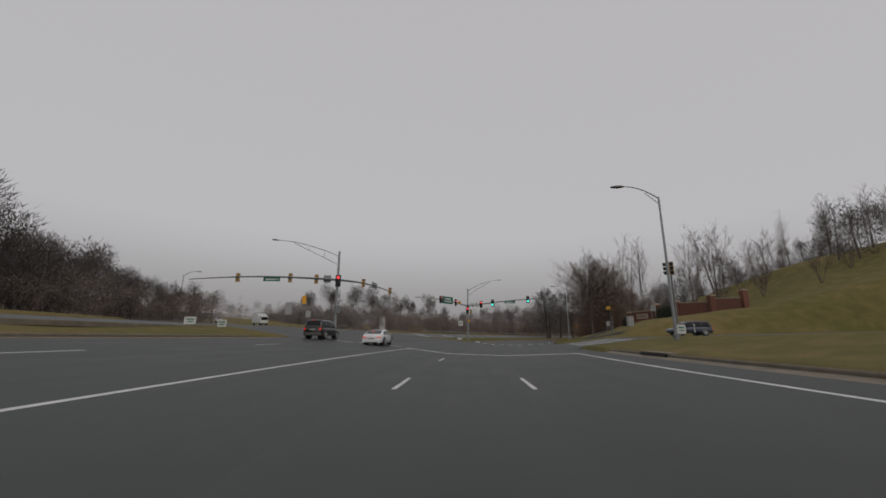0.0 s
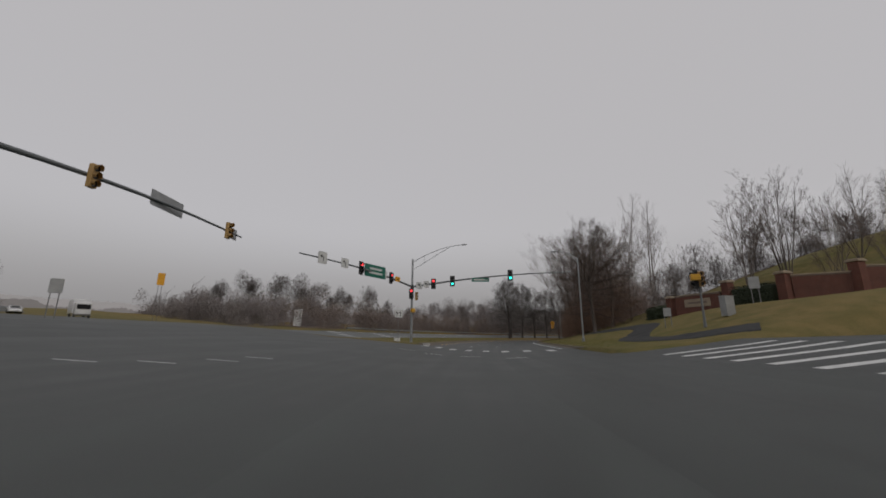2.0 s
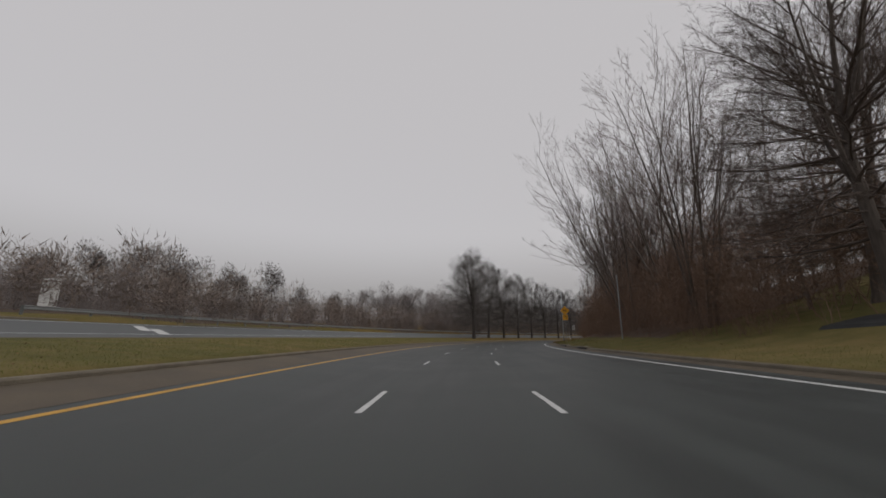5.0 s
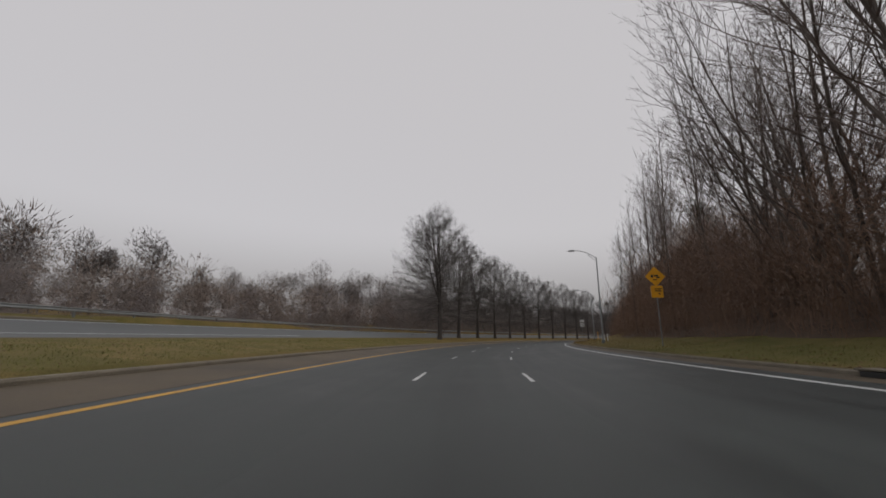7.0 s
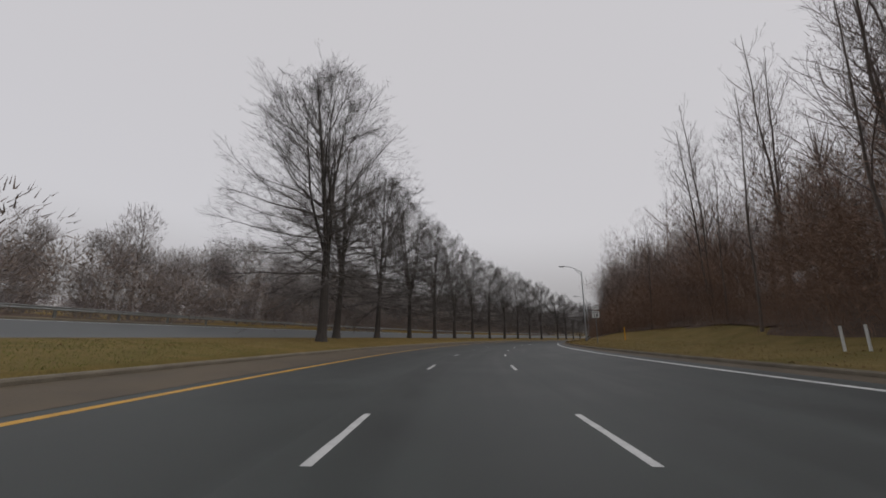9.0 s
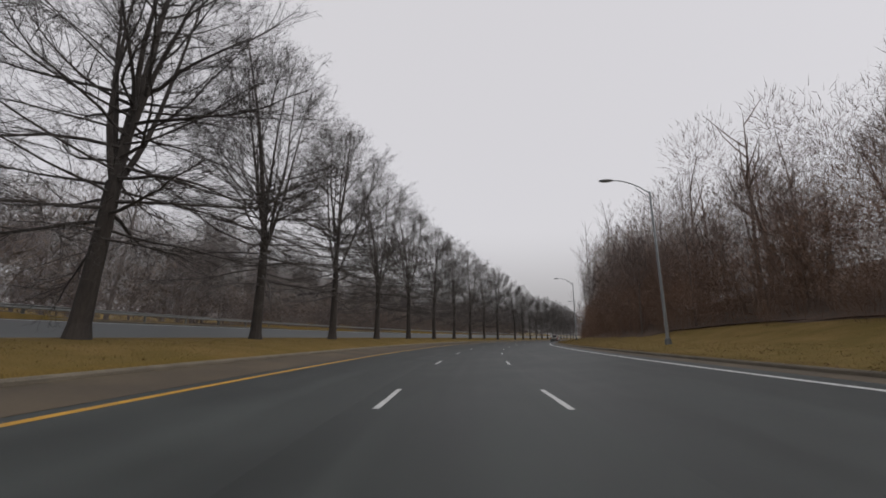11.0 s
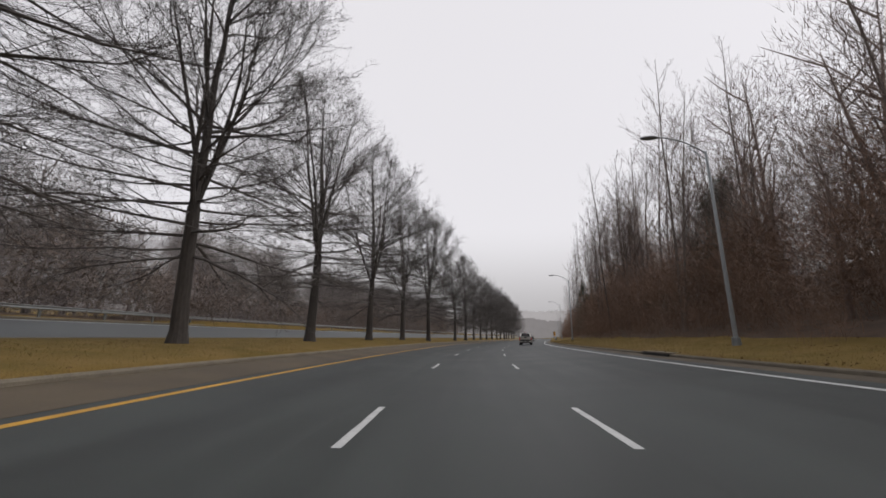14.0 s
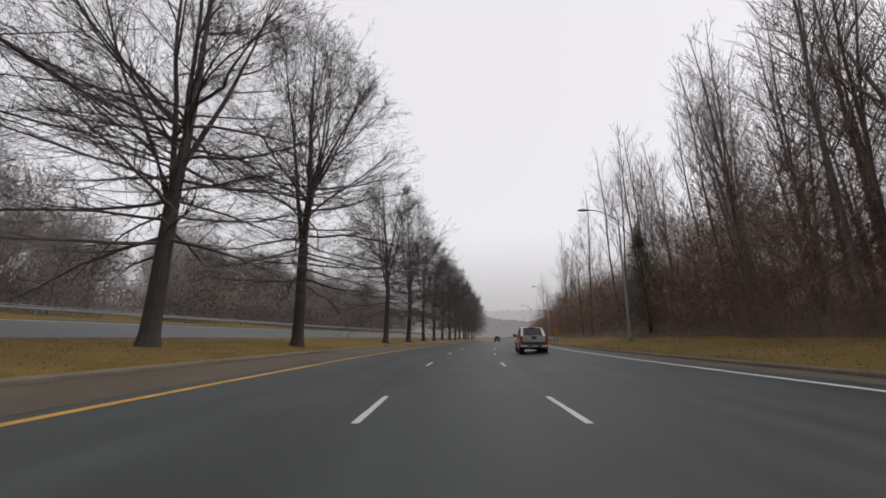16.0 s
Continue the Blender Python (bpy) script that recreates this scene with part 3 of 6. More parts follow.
def avenue_tree(seed, tall, name="avenue_tree", label="mature bare deciduous tree on the grass median", group="avenue trees", bark=None, twig=None):
    """A mature oak in winter: a clear trunk, many level or drooping lower boughs, steep upper limbs, a broad domed mass of fine twigs."""
    r = random.Random(seed)
    thing = empty(name, pose(0, 0, 0), label, "tree", group)
    trunk, crown = Wood(), Wood()
    fork = tall * r.uniform(0.26, 0.32)
    girth = tall * 0.0145
    base = branch_line(r, (0, 0, -0.4), (0, 0, 1), fork + 0.4, 0, 0.015, 6)
    trunk.bar(base, [girth * f for f in (1.75, 1.12, 1.0, 0.95, 0.9, 0.88, 0.86)], 12)
    leaders = []
    n_lead = r.choice((6, 7))
    for i in range(n_lead):
        a = 2 * math.pi * (i + r.uniform(-0.25, 0.25)) / (n_lead - 1)
        lean = 0.03 if i == 0 else r.uniform(0.22, 0.42)
        ln = (tall - fork) * (1.0 if i == 0 else r.uniform(0.74, 0.95))
        start = base[-1] - np.array([0, 0, 0.25]) if i < 4 else leaders[0][0][r.choice((1, 2))]
        pts = branch_line(r, start, (math.cos(a) * lean, math.sin(a) * lean, 1), ln if i < 4 else ln * 0.82, 0.05, 0.045, 9)
        rad = [girth * (0.7 if i == 0 else 0.36) * (1 - 0.94 * k / 9) + 0.01 for k in range(10)]
        trunk.bar(pts, rad, 8)
        leaders.append((pts, rad))

    def limb(p, way, ln, rad, bend):
        pts = branch_line(r, p, way, ln, bend, 0.13, 7)
        crown.bar(pts, [rad * (1 - 0.9 * k / 7) + 0.003 for k in range(8)], 5)
        for _ in range(int(5 + ln * 2.5)):
            u = r.uniform(0.18, 0.99) * 7
            i = min(int(u), 6)
            q = pts[i] + (pts[i + 1] - pts[i]) * (u - i)
            w0 = unit(pts[i + 1] - pts[i])
            sv = np.array([r.gauss(0, 1), r.gauss(0, 1), r.gauss(0.1, 0.4)])
            l2 = ln * r.uniform(0.2, 0.4) * (1.15 - 0.6 * u / 7) + 0.35
            sp = branch_line(r, q, w0 + unit(sv) * 0.8, l2, 0.03, 0.12, 3)
            rr = max(0.008, rad * 0.34 * (1 - 0.6 * u / 7))
            crown.bar(sp, [rr, rr * 0.75, rr * 0.5, rr * 0.25], 3)
            twig_fan(r, crown, sp, int(5 + l2 * 4.6), 0.62, 0.7, 0.08, 0.006)
        twig_fan(r, crown, pts[3:], 7, 0.7, 0.6, 0.1, 0.007)

    reach = ((0.14, 0.24), (0.22, 0.33), (0.36, 0.36), (0.55, 0.32), (0.72, 0.25), (0.86, 0.15), (1.0, 0.05))
    hz, hr = [q[0] for q in reach], [q[1] for q in reach]
    # level boughs low on the trunk, drooping at first and rising further up
    for i in range(34):
        z = (0.17 + 0.31 * (i + r.random()) / 34) * tall
        j = min(int(z / (fork + 0.4) * 6), 6)
        p = base[j] if z < fork else leaders[0][0][min(8, int((z - fork) / (tall - fork) * 9))]
        a = i * 2.4 + r.uniform(-0.4, 0.4)
        ln = tall * float(np.interp(z / tall, hz, hr)) * r.uniform(0.75, 1.1)
        tip = -0.22 + 1.7 * max(0, z / tall - 0.19) + r.uniform(-0.12, 0.12)
        limb(np.array([p[0], p[1], z]), (math.cos(a), math.sin(a), tip), ln, girth * r.uniform(0.16, 0.28), r.uniform(-0.03, 0.05))
    for i, (pts, rad) in enumerate(leaders):
        for _ in range(12 if i == 0 else 8):
            u = r.uniform(1.6, 8.8)
            k = int(u)
            p = pts[k] + (pts[k + 1] - pts[k]) * (u - k)
            out = math.hypot(p[0], p[1])
            a = r.uniform(0, 2 * math.pi) if out < 0.6 else math.atan2(p[1], p[0]) + r.gauss(0, 0.85)
            room = tall * float(np.interp((p[2] + 1.0) / tall, hz, hr)) - out * 0.75
            ln = max(1.1, room * 1.15) * r.uniform(0.8, 1.15)
            limb(p, (math.cos(a), math.sin(a), 0.35 + 0.1 * u), ln, max(0.024, rad[k] * 0.48), 0.05)
        twig_fan(r, crown, pts[5:], 22, 0.8, 0.5, 0.4, 0.007)
    # the finest twigs, all through the dome
    for _ in range(9000):
        h = r.uniform(0.2, 0.99) ** 0.85
        a, q = r.uniform(0, 6.283), r.random() ** 0.42 * tall * float(np.interp(h, hz, hr)) * 1.02
        p = np.array([math.cos(a) * q, math.sin(a) * q, h * tall + r.gauss(0, 0.3)])
        way = unit(np.array([math.cos(a) + r.gauss(0, 0.6), math.sin(a) + r.gauss(0, 0.6), (h - 0.3) * 1.6 + r.gauss(0, 0.45)]))
        crown.strip(p, p + way * r.uniform(0.3, 0.8), 0.0055, unit(np.array([r.gauss(0, 1), r.gauss(0, 1), r.gauss(0, 1)])))
    trunk.object("trunk", bark or BARK, thing)
    crown.object("crown", twig or TWIG, thing)
    return thing


def spray(r, wood, p, way, ln, rad, level, angle, lift, tips):
    """A branch that forks again and again into a fan of fine twigs."""
    pts = branch_line(r, p, way, ln, lift, 0.06, 4)
    wood.bar(pts, [rad, rad * 0.86, rad * 0.72, rad * 0.58, rad * 0.42 if level else 0.002], 4 if rad > 0.03 else 3)
    if level == 0:
        twig_fan(r, wood, pts, tips, ln * 0.42, 0.45, 0.08, 0.0062)
        return
    for i in range(4):
        u = (1.6, 2.5, 3.3, 3.99)[i] + r.uniform(-0.3, 0)
        k = int(u)
        q = pts[k] + (pts[k + 1] - pts[k]) * (u - k)
        w0 = unit(pts[k + 1] - pts[k])
        side_ = np.cross(w0, unit(np.array([r.gauss(0, 1), r.gauss(0, 1), r.gauss(0, 1)])))
        spray(r, wood, q, w0 + unit(side_) * angle * r.uniform(0.6, 1.3) * (0.5 if i == 3 else 1), ln * r.uniform(0.5, 0.72), rad * 0.5 + 0.002, level - 1, angle, lift, tips)


def wood_tree(seed, tall, bark, twig, label, limbs=16, spread=0.2, name="woodland_tree", group="woodland trees"):
    """A drawn-up woodland tree: a slim, slightly leaning stem, steep limbs that fork finely, a narrow twiggy top."""
    r = random.Random(seed)
    thing = empty(name, pose(0, 0, 0), label, "tree", group)
    trunk, crown = Wood(), Wood()
    for sidx in range(r.choice((1, 1, 2))):
        a0 = r.uniform(0, 6.28)
        lean = 0.05 + 0.07 * sidx
        pts = branch_line(r, (0, 0, -0.5), (math.cos(a0) * lean, math.sin(a0) * lean, 1), tall * (1 - 0.15 * sidx), 0.03, 0.03, 10)
        g = tall * 0.0054
        rad = [g * (1.25 if k == 0 else 1) * (1 - 0.93 * k / 10) + 0.008 for k in range(11)]
        trunk.bar(pts, rad, 6)
        for i in range(limbs):
            u = 3.0 + 6.8 * (i + r.random()) / limbs
            k = int(u)
            p = pts[k] + (pts[k + 1] - pts[k]) * (u - k)
            a = i * 2.4 + r.uniform(-0.5, 0.5)
            ln = tall * spread * r.uniform(0.7, 1.2) * (1.3 - 0.09 * u) * 0.75
            spray(r, crown, p, (math.cos(a), math.sin(a), 1.35), ln, max(0.012, rad[k] * 0.42), 1 if ln < 2.4 else 2, 0.5, 0.07, 3 if ln > 2.4 else 5)
        twig_fan(r, crown, pts[6:], 16, 0.9, 0.4, 0.5, 0.007)
        sliver_cloud(r, crown, 900, pts[7], tall * 0.075, tall * 0.2, 0.7, 0.008, 0.7)
    trunk.object("trunk", bark, thing)
    crown.object("crown", twig, thing)
    return thing


def sliver_cloud(r, w, count, centre, rx, rz, ln, width, up):
    """Fine twigs all through an uneven rounded mass, thicker towards its rim, pointing out and up."""
    lobes = [(np.array([r.gauss(0, 0.45) * rx, r.gauss(0, 0.45) * rx, r.uniform(-0.5, 0.6) * rz]), r.uniform(0.45, 0.75)) for _ in range(6)]
    for _ in range(count):
        c, k = lobes[r.randrange(6)]
        d = unit(np.array([r.gauss(0, 1), r.gauss(0, 1), r.gauss(0.1, 0.9)]))
        q = r.random() ** 0.45
        p = centre + c + d * np.array([rx, rx, rz]) * k * q
        way = unit(d * 0.8 + np.array([r.gauss(0, 0.45), r.gauss(0, 0.45), up + r.gauss(0, 0.35)]))
        w.strip(p, p + way * ln * r.uniform(0.5, 1.2), width * r.uniform(0.6, 1.2), unit(np.array([r.gauss(0, 1), r.gauss(0, 1), r.gauss(0, 1)])))


def brush_clump(seed, tall, wide, count, cloud, width):
    """A thicket: upright stems in a mass of fine twigs."""
    r = random.Random(seed)
    w = Wood()
    for _ in range(count):
        a, q = r.uniform(0, 6.28), math.sqrt(r.random()) * wide
        p = np.array([math.cos(a) * q, math.sin(a) * q, -0.3])
        h = tall * r.uniform(0.45, 1.0)
        pts = branch_line(r, p, (r.gauss(0, 0.2), r.gauss(0, 0.2), 1), h, 0.02, 0.14, 2)
        w.bar(pts, [0.015, 0.01, 0.003], 3)
        twig_fan(r, w, pts, 4, h * 0.24, 0.75, 0.1, width * 0.8)
    sliver_cloud(r, w, cloud, np.array([0, 0, tall * 0.48]), wide * 1.15, tall * 0.5, tall * 0.13, width, 0.5)
    return w


def scatter(proto, spots):
    """Copies of a thing at (x, y, z, turn, scale)."""
    first = True
    for x, y, z, a, k in spots:
        m = Matrix.Translation((x, y, z)) @ Matrix.Rotation(a, 4, "Z") @ Matrix.Scale(k, 4)
        if first:
            proto.matrix_basis = m
            first = False
        else:
            c = copy_thing(proto, Matrix.Translation((x, y, z)) @ Matrix.Rotation(a, 4, "Z"))
            c.matrix_basis = m


def spot(s, d, r, k):
    x, y = xy(s, d)
    return float(x), float(y), float(height(s, d)) - 0.05, r.uniform(0, 6.28), k


rt = random.Random(11)
# the row on the median
ROW_S = (171.5, 181.5, 192.5, 203, 213, 225, 235.5, 245, 255.5, 268, 278, 286)
ROW_D = (-10.7, -14.4, -14.7, -14.2, -13.4, -13.5, -12.9, -11.8, -11.2, -11.2, -10.5, -9.0)
row = [(s, d, rt.uniform(0.97, 1.05) * (1.2 if s < 240 else 1.12)) for s, d in zip(ROW_S, ROW_D)]
row += [(303 + 9.8 * i + rt.uniform(-0.4, 0.4), -8.6 + rt.uniform(-0.2, 0.2), rt.uniform(0.9, 1.02)) for i in range(13)]
for v in range(4):
    scatter(avenue_tree(40 + v, 17.8), [spot(s, d, rt, k) for i, (s, d, k) in enumerate(row) if (i * 7 // 3) % 4 == v])

# woods on the bank to the right, and beyond the opposite carriageway
GREY = "bare grey woodland tree with a slim trunk"


def vase_tree(seed, tall, label, stems=6, lean=0.3, name="spreading_tree"):
    """Several long stems that fan out from one root, forking into sprays of twigs."""
    r = random.Random(seed)
    thing = empty(name, pose(0, 0, 0), label, "tree", "spreading trees")
    trunk, crown = Wood(), Wood()
    g = tall * 0.0048
    for i in range(stems):
        a = 2 * math.pi * (i + r.uniform(-0.3, 0.3)) / stems
        k = lean * r.uniform(0.5, 1.3)
        ln = tall * r.uniform(0.8, 1.0)
        pts = branch_line(r, (math.cos(a) * 0.25, math.sin(a) * 0.25, -0.5), (math.cos(a) * k, math.sin(a) * k, 1), ln, 0.015, 0.04, 10)
        rad = [g * (1 - 0.93 * q / 10) + 0.01 for q in range(11)]
        trunk.bar(pts, rad, 6)
        for j in range(11):
            u = 2.8 + 7.1 * (j + r.random()) / 11
            q = int(u)
            p = pts[q] + (pts[q + 1] - pts[q]) * (u - q)
            w0 = unit(pts[q + 1] - pts[q])
            out = unit(np.array([math.cos(a), math.sin(a), 0]) * 0.5 + np.array([r.gauss(0, 1), r.gauss(0, 1), r.gauss(0, 0.3)]))
            spray(r, crown, p, w0 + out * 0.65, tall * 0.17 * r.uniform(0.7, 1.25) * (1.25 - 0.06 * u), max(0.012, rad[q] * 0.45), 2, 0.5, 0.03, 4)
    trunk.object("trunk", BARK_WOOD, thing)
    crown.object("crown", TWIG_WOOD, thing)
    return thing


kinds = [wood_tree(70 + i, 20 + 2 * (i % 3), BARK_WOOD, TWIG_WOOD, GREY, 16, 0.19 + 0.03 * (i % 2)) for i in range(5)]
vases = [vase_tree(90 + i, 19, "many-stemmed bare tree spreading over the bank", 6 + i, 0.29 + 0.07 * i) for i in range(2)]
vases += [avenue_tree(95, 18.5, "spreading_tree", "broad domed bare tree at the edge of the woods", "spreading trees", BARK_WOOD, TWIG_WOOD), vase_tree(97, 14.5, "narrow upright bare tree on the lawn", 7, 0.13)]
places, vplaces = [[] for _ in kinds], [[] for _ in vases]
s = 96.0
while s < 400:
    for d, odds in ((15.2, 0.36), (18.5, 0.6), (23, 0.55), (29, 0.35)):
        if s > 300 and d > 24:
            continue
        if rt.random() < odds:
            at_ = spot(s + rt.uniform(-2, 2), d + rt.uniform(-1.5, 1.5) + float(set_back(s)), rt, rt.uniform(0.62, 1.15) * float(np.interp(s, (176, 188, 232, 246), (1, 0.6, 0.6, 1))))
            if s < 104:
                continue
            if s < 110 and d < 20:
                vplaces[rt.randrange(2)].append(at_)
            else:
                places[rt.randrange(5)].append(at_)
    s += 5.0 if s < 330 else 8
for s, d, k in ((109, 16.0, 1.05), (117, 18.0, 1.15), (124.5, 16.5, 1.15), (131, 17.0, 1.15), (137, 19, 1.1)):
    vplaces[rt.randrange(2)].append(spot(s, d, rt, k))
# the round clump where the woods begin, and the trees on the lawn
for x, y, k in ((24.2, 93.0, 0.98), (28.6, 96.5, 0.92)):
    vplaces[2].append((x, y, float(height(*sd(x, y))) - 0.1, rt.uniform(0, 6.28), k))
for x, y, k in ((42.5, 84.0, 0.95), (45.5, 81.5, 1.05)):
    vplaces[3].append((x, y, float(height(*sd(x, y))) - 0.1, rt.uniform(0, 6.28), k))
for x, y, k in ((36, 88, 0.45), (33.5, 90, 0.42), (47, 76, 0.42), (52, 78, 0.5)):
    vplaces[rt.randrange(2)].append((x, y, float(height(*sd(x, y))) - 0.1, rt.uniform(0, 6.28), k))
for x, y, k in ((44.0, 66.5, 0.3), (50.0, 63.0, 0.32), (40.5, 71.0, 0.3), (47.5, 71.5, 0.3), (57, 66, 0.34)):
    vplaces[rt.randrange(2)].append((x, y, float(height(*sd(x, y))) - 0.1, rt.uniform(0, 6.28), k))
for k, p in zip(vases, vplaces):
    scatter(k, p)
# top of the hill, and the far side of the opposite carriageway
for x in np.arange(66, 130, 6.5):
    for y in (72, 84, 96):
        xx, yy = x + rt.uniform(-3, 3), y + rt.uniform(-4, 4)
        places[rt.randrange(5)].append((xx, yy, float(height(*sd(xx, yy))) - 0.1, rt.uniform(0, 6.28), rt.uniform(0.4, 0.62)))
for s in np.arange(-60, 30, 16):
    places[rt.randrange(5)].append(spot(s + rt.uniform(-3, 3), -55 + rt.uniform(-3, 3), rt, rt.uniform(0.55, 0.85)))
# tall single trees that stand out along the edge of the bank
for s, d, k in ((260.5, 15.0, 1.05), (287.8, 15.6, 0.95), (308, 18, 1.15), (291.5, 18, 0.9), (277, 21, 1.15), (284, 19.5, 1.2), (289, 22, 1.25), (295, 20.5, 1.15), (299, 23, 1.2), (313, 20.5, 1.1), (149.7, 15.7, 0.95), (145, 17, 1.05), (155, 16.5, 0.85), (161, 17.5, 0.95), (140, 18, 1.05), (300, 15, 0.85), (281, 17, 1.0), (276, 16, 1.05), (271, 18, 1.1), (228, 19.5, 0.6), (236, 19, 0.6)):
    places[rt.randrange(5)].append(spot(s, d, rt, k))
for k, p in zip(kinds, places):
    scatter(k, p)


def evergreen(seed, tall):
    """A dark evergreen: a short trunk inside a tapering, lumpy mass of needles."""
    r = random.Random(seed)
    thing = empty("evergreen_tree", pose(0, 0, 0), "dark green evergreen among the bare trees", "tree", "evergreens")
    trunk, crown = Wood(), Wood()
    trunk.bar(branch_line(r, (0, 0, -0.4), (0, 0, 1), tall * 0.95, 0, 0.02, 5), [0.16, 0.15, 0.12, 0.09, 0.06, 0.02], 7)
    for k in range(9):
        h = 0.12 + 0.8 * k / 8
        sliver_cloud(r, crown, 620, np.array([r.gauss(0, 0.15), r.gauss(0, 0.15), h * tall]), tall * 0.36 * (1.12 - h), tall * 0.11, 0.45, 0.02, 0.15)
    trunk.object("trunk", BARK, thing)
    crown.object("crown", EVERGREEN, thing)
    return thing


scatter(evergreen(5, 9.0), [spot(s, d, rt, k) for s, d, k in ((299.5, 14.8, 0.95), (302.5, 16.0, 0.75), (262, 19.5, 1.25), (166, 25, 1.5))])


def thicket(name, spots, tall, wide, count, material, label, cloud, width, variants=4):
    """Undergrowth, joined into one sheet of stems."""
    vs, fs, n = [], [], 0
    protos = [brush_clump(200 + i, tall, wide, count, cloud, width) for i in range(variants)]
    protos = [(np.array(p.v), np.array([f if len(f) == 4 else (*f, -1) for f in p.f])) for p in protos]
    r = random.Random(9)
    for s, d, k in spots:
        v, f = protos[r.randrange(variants)]
        x, y = xy(s, d)
        a = r.uniform(0, 6.28)
        c, q = math.cos(a) * k, math.sin(a) * k
        m = np.stack([v[:, 0] * c - v[:, 1] * q + float(x), v[:, 0] * q + v[:, 1] * c + float(y), v[:, 2] * k + float(height(s, d))], -1)
        vs.append(m)
        fs.append(np.where(f < 0, -1, f + n))
        n += len(v)
    faces = [tuple(int(i) for i in f if i >= 0) for f in np.concatenate(fs)]
    ob = mesh_object(name, np.concatenate(vs), faces, material)
    return tagged(ob, label, "undergrowth", kind="stuff")


rb = random.Random(21)
spots = []
s = 101.0
while s < 420:
    for d, k in ((13.5, 0.3), (14.2, 0.55), (15.6, 0.95), (17.8, 1.3), (21.5, 1.6)):
        if rb.random() < 0.93 and not (s > 330 and d > 22):
            spots.append((s + rb.uniform(-1.2, 1.2), d + rb.uniform(-0.8, 0.8) + float(set_back(s)), k * rb.uniform(0.75, 1.2)))
    s += 2.5 if s < 300 else 4.5
thicket("undergrowth", spots, 5.5, 2.0, 10, BRUSH, "dense russet leafless undergrowth on the wooded bank", 950, 0.012)
spots = [(s + rb.uniform(-3, 3), d + rb.uniform(-2, 2), rb.uniform(0.9, 1.7)) for s in np.arange(98, 400, 3.6) for d in (-30.8, -35)]
spots += [(s + rb.uniform(-2, 2), d + rb.uniform(-2, 2), rb.uniform(0.8, 1.5)) for s in np.arange(-60, 66, 4) for d in (-51, -56)]
thicket("undergrowth", spots, 4.2, 2.8, 8, HAZE_BRUSH, "dense brown leafless undergrowth beyond the opposite carriageway", 620, 0.026)


def far_woods(name, spots, label, seed, twig=0.022, count=1900, material=None):
    """A stand of bare trees seen across the fields, joined into one."""
    r = random.Random(seed)
    protos = []
    for _ in range(6):
        w = Wood()
        pts = branch_line(r, (0, 0, -1), (r.gauss(0, 0.05), r.gauss(0, 0.05), 1), 14, 0.02, 0.03, 6)
        w.bar(pts, [0.2, 0.18, 0.15, 0.12, 0.09, 0.06, 0.02], 4)
        for _ in range(9):
            u = r.uniform(1.2, 5.6)
            q = int(u)
            a = r.uniform(0, 6.28)
            lp = branch_line(r, pts[q] + (pts[q + 1] - pts[q]) * (u - q), (math.cos(a), math.sin(a), 0.9), r.uniform(2, 4.0), 0.1, 0.12, 3)
            w.bar(lp, [0.06, 0.05, 0.035, 0.015], 3)
        sliver_cloud(r, w, int(count * 0.75), np.array([pts[4][0], pts[4][1], 8.2]), 3.3 * r.uniform(0.85, 1.25), 5.2, 0.8, twig, 0.7)
        sliver_cloud(r, w, int(count * 0.25), np.array([pts[2][0], pts[2][1], 2.6]), 3.4, 2.6, 0.85, twig * 1.3, 0.5)
        protos.append((np.array(w.v), w.f))
    vs, fs, n = [], [], 0
    for x, y, z, a, k in spots:
        v, f = protos[r.randrange(6)]
        c, q = math.cos(a) * k, math.sin(a) * k
        vs.append(np.stack([v[:, 0] * c - v[:, 1] * q + x, v[:, 0] * q + v[:, 1] * c + y, v[:, 2] * k * r.uniform(0.85, 1.15) + z], -1))
        fs += [tuple(i + n for i in g) for g in f]
        n += len(v)
    ob = mesh_object(name, np.concatenate(vs), fs, material or HAZE_TWIG)
    tagged(ob, label, "woods", kind="stuff")


rf = random.Random(31)
fw = []
for s in np.arange(95, 400, 5.2):
    for d, k in ((-34, 0.8), (-40, 0.95)):
        x, y = xy(s + rf.uniform(-3, 3), d + rf.uniform(-3, 3))
        fw.append((float(x), float(y), float(height(s, d)) - 0.3, rf.uniform(0, 6.28), k * rf.uniform(0.7, 1.15) * (0.42 if s < 125 else 0.5 if s < 195 else 1.1)))
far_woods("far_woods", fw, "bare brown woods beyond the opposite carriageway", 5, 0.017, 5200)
fw = []
for s in np.arange(140, 420, 6.0):
    for d in (-48, -56):
        x, y = xy(s + rf.uniform(-3, 3), d + rf.uniform(-3, 3))
        fw.append((float(x), float(y), float(height(s, d)) - 0.3, rf.uniform(0, 6.28), rf.uniform(0.9, 1.25) * float(np.interp(s, (150, 215), (0.5, 1)))))
far_woods("far_woods", fw, "dense grey-brown woods behind the opposite carriageway", 12, 0.034, 4000)
fw = []
for s in np.arange(106, 400, 4.2):
    for d, k in ((17.6, 0.5), (20.5, 0.72), (25, 0.85)):
        if s > 120 or d > 19:
            d += float(set_back(s))
            x, y = xy(s + rf.uniform(-2, 2), d + rf.uniform(-1.2, 1.2))
            k2 = k * float(np.interp(s, (125, 140, 185, 200, 215, 230, 268, 285, 310), (0.95, 1.08, 1.05, 1.3, 1.35, 1.5, 1.4, 1.12, 1.0)))
            fw.append((float(x), float(y), float(height(s, d)) - 0.3, rf.uniform(0, 6.28), k2 * rf.uniform(0.65, 1.2)))
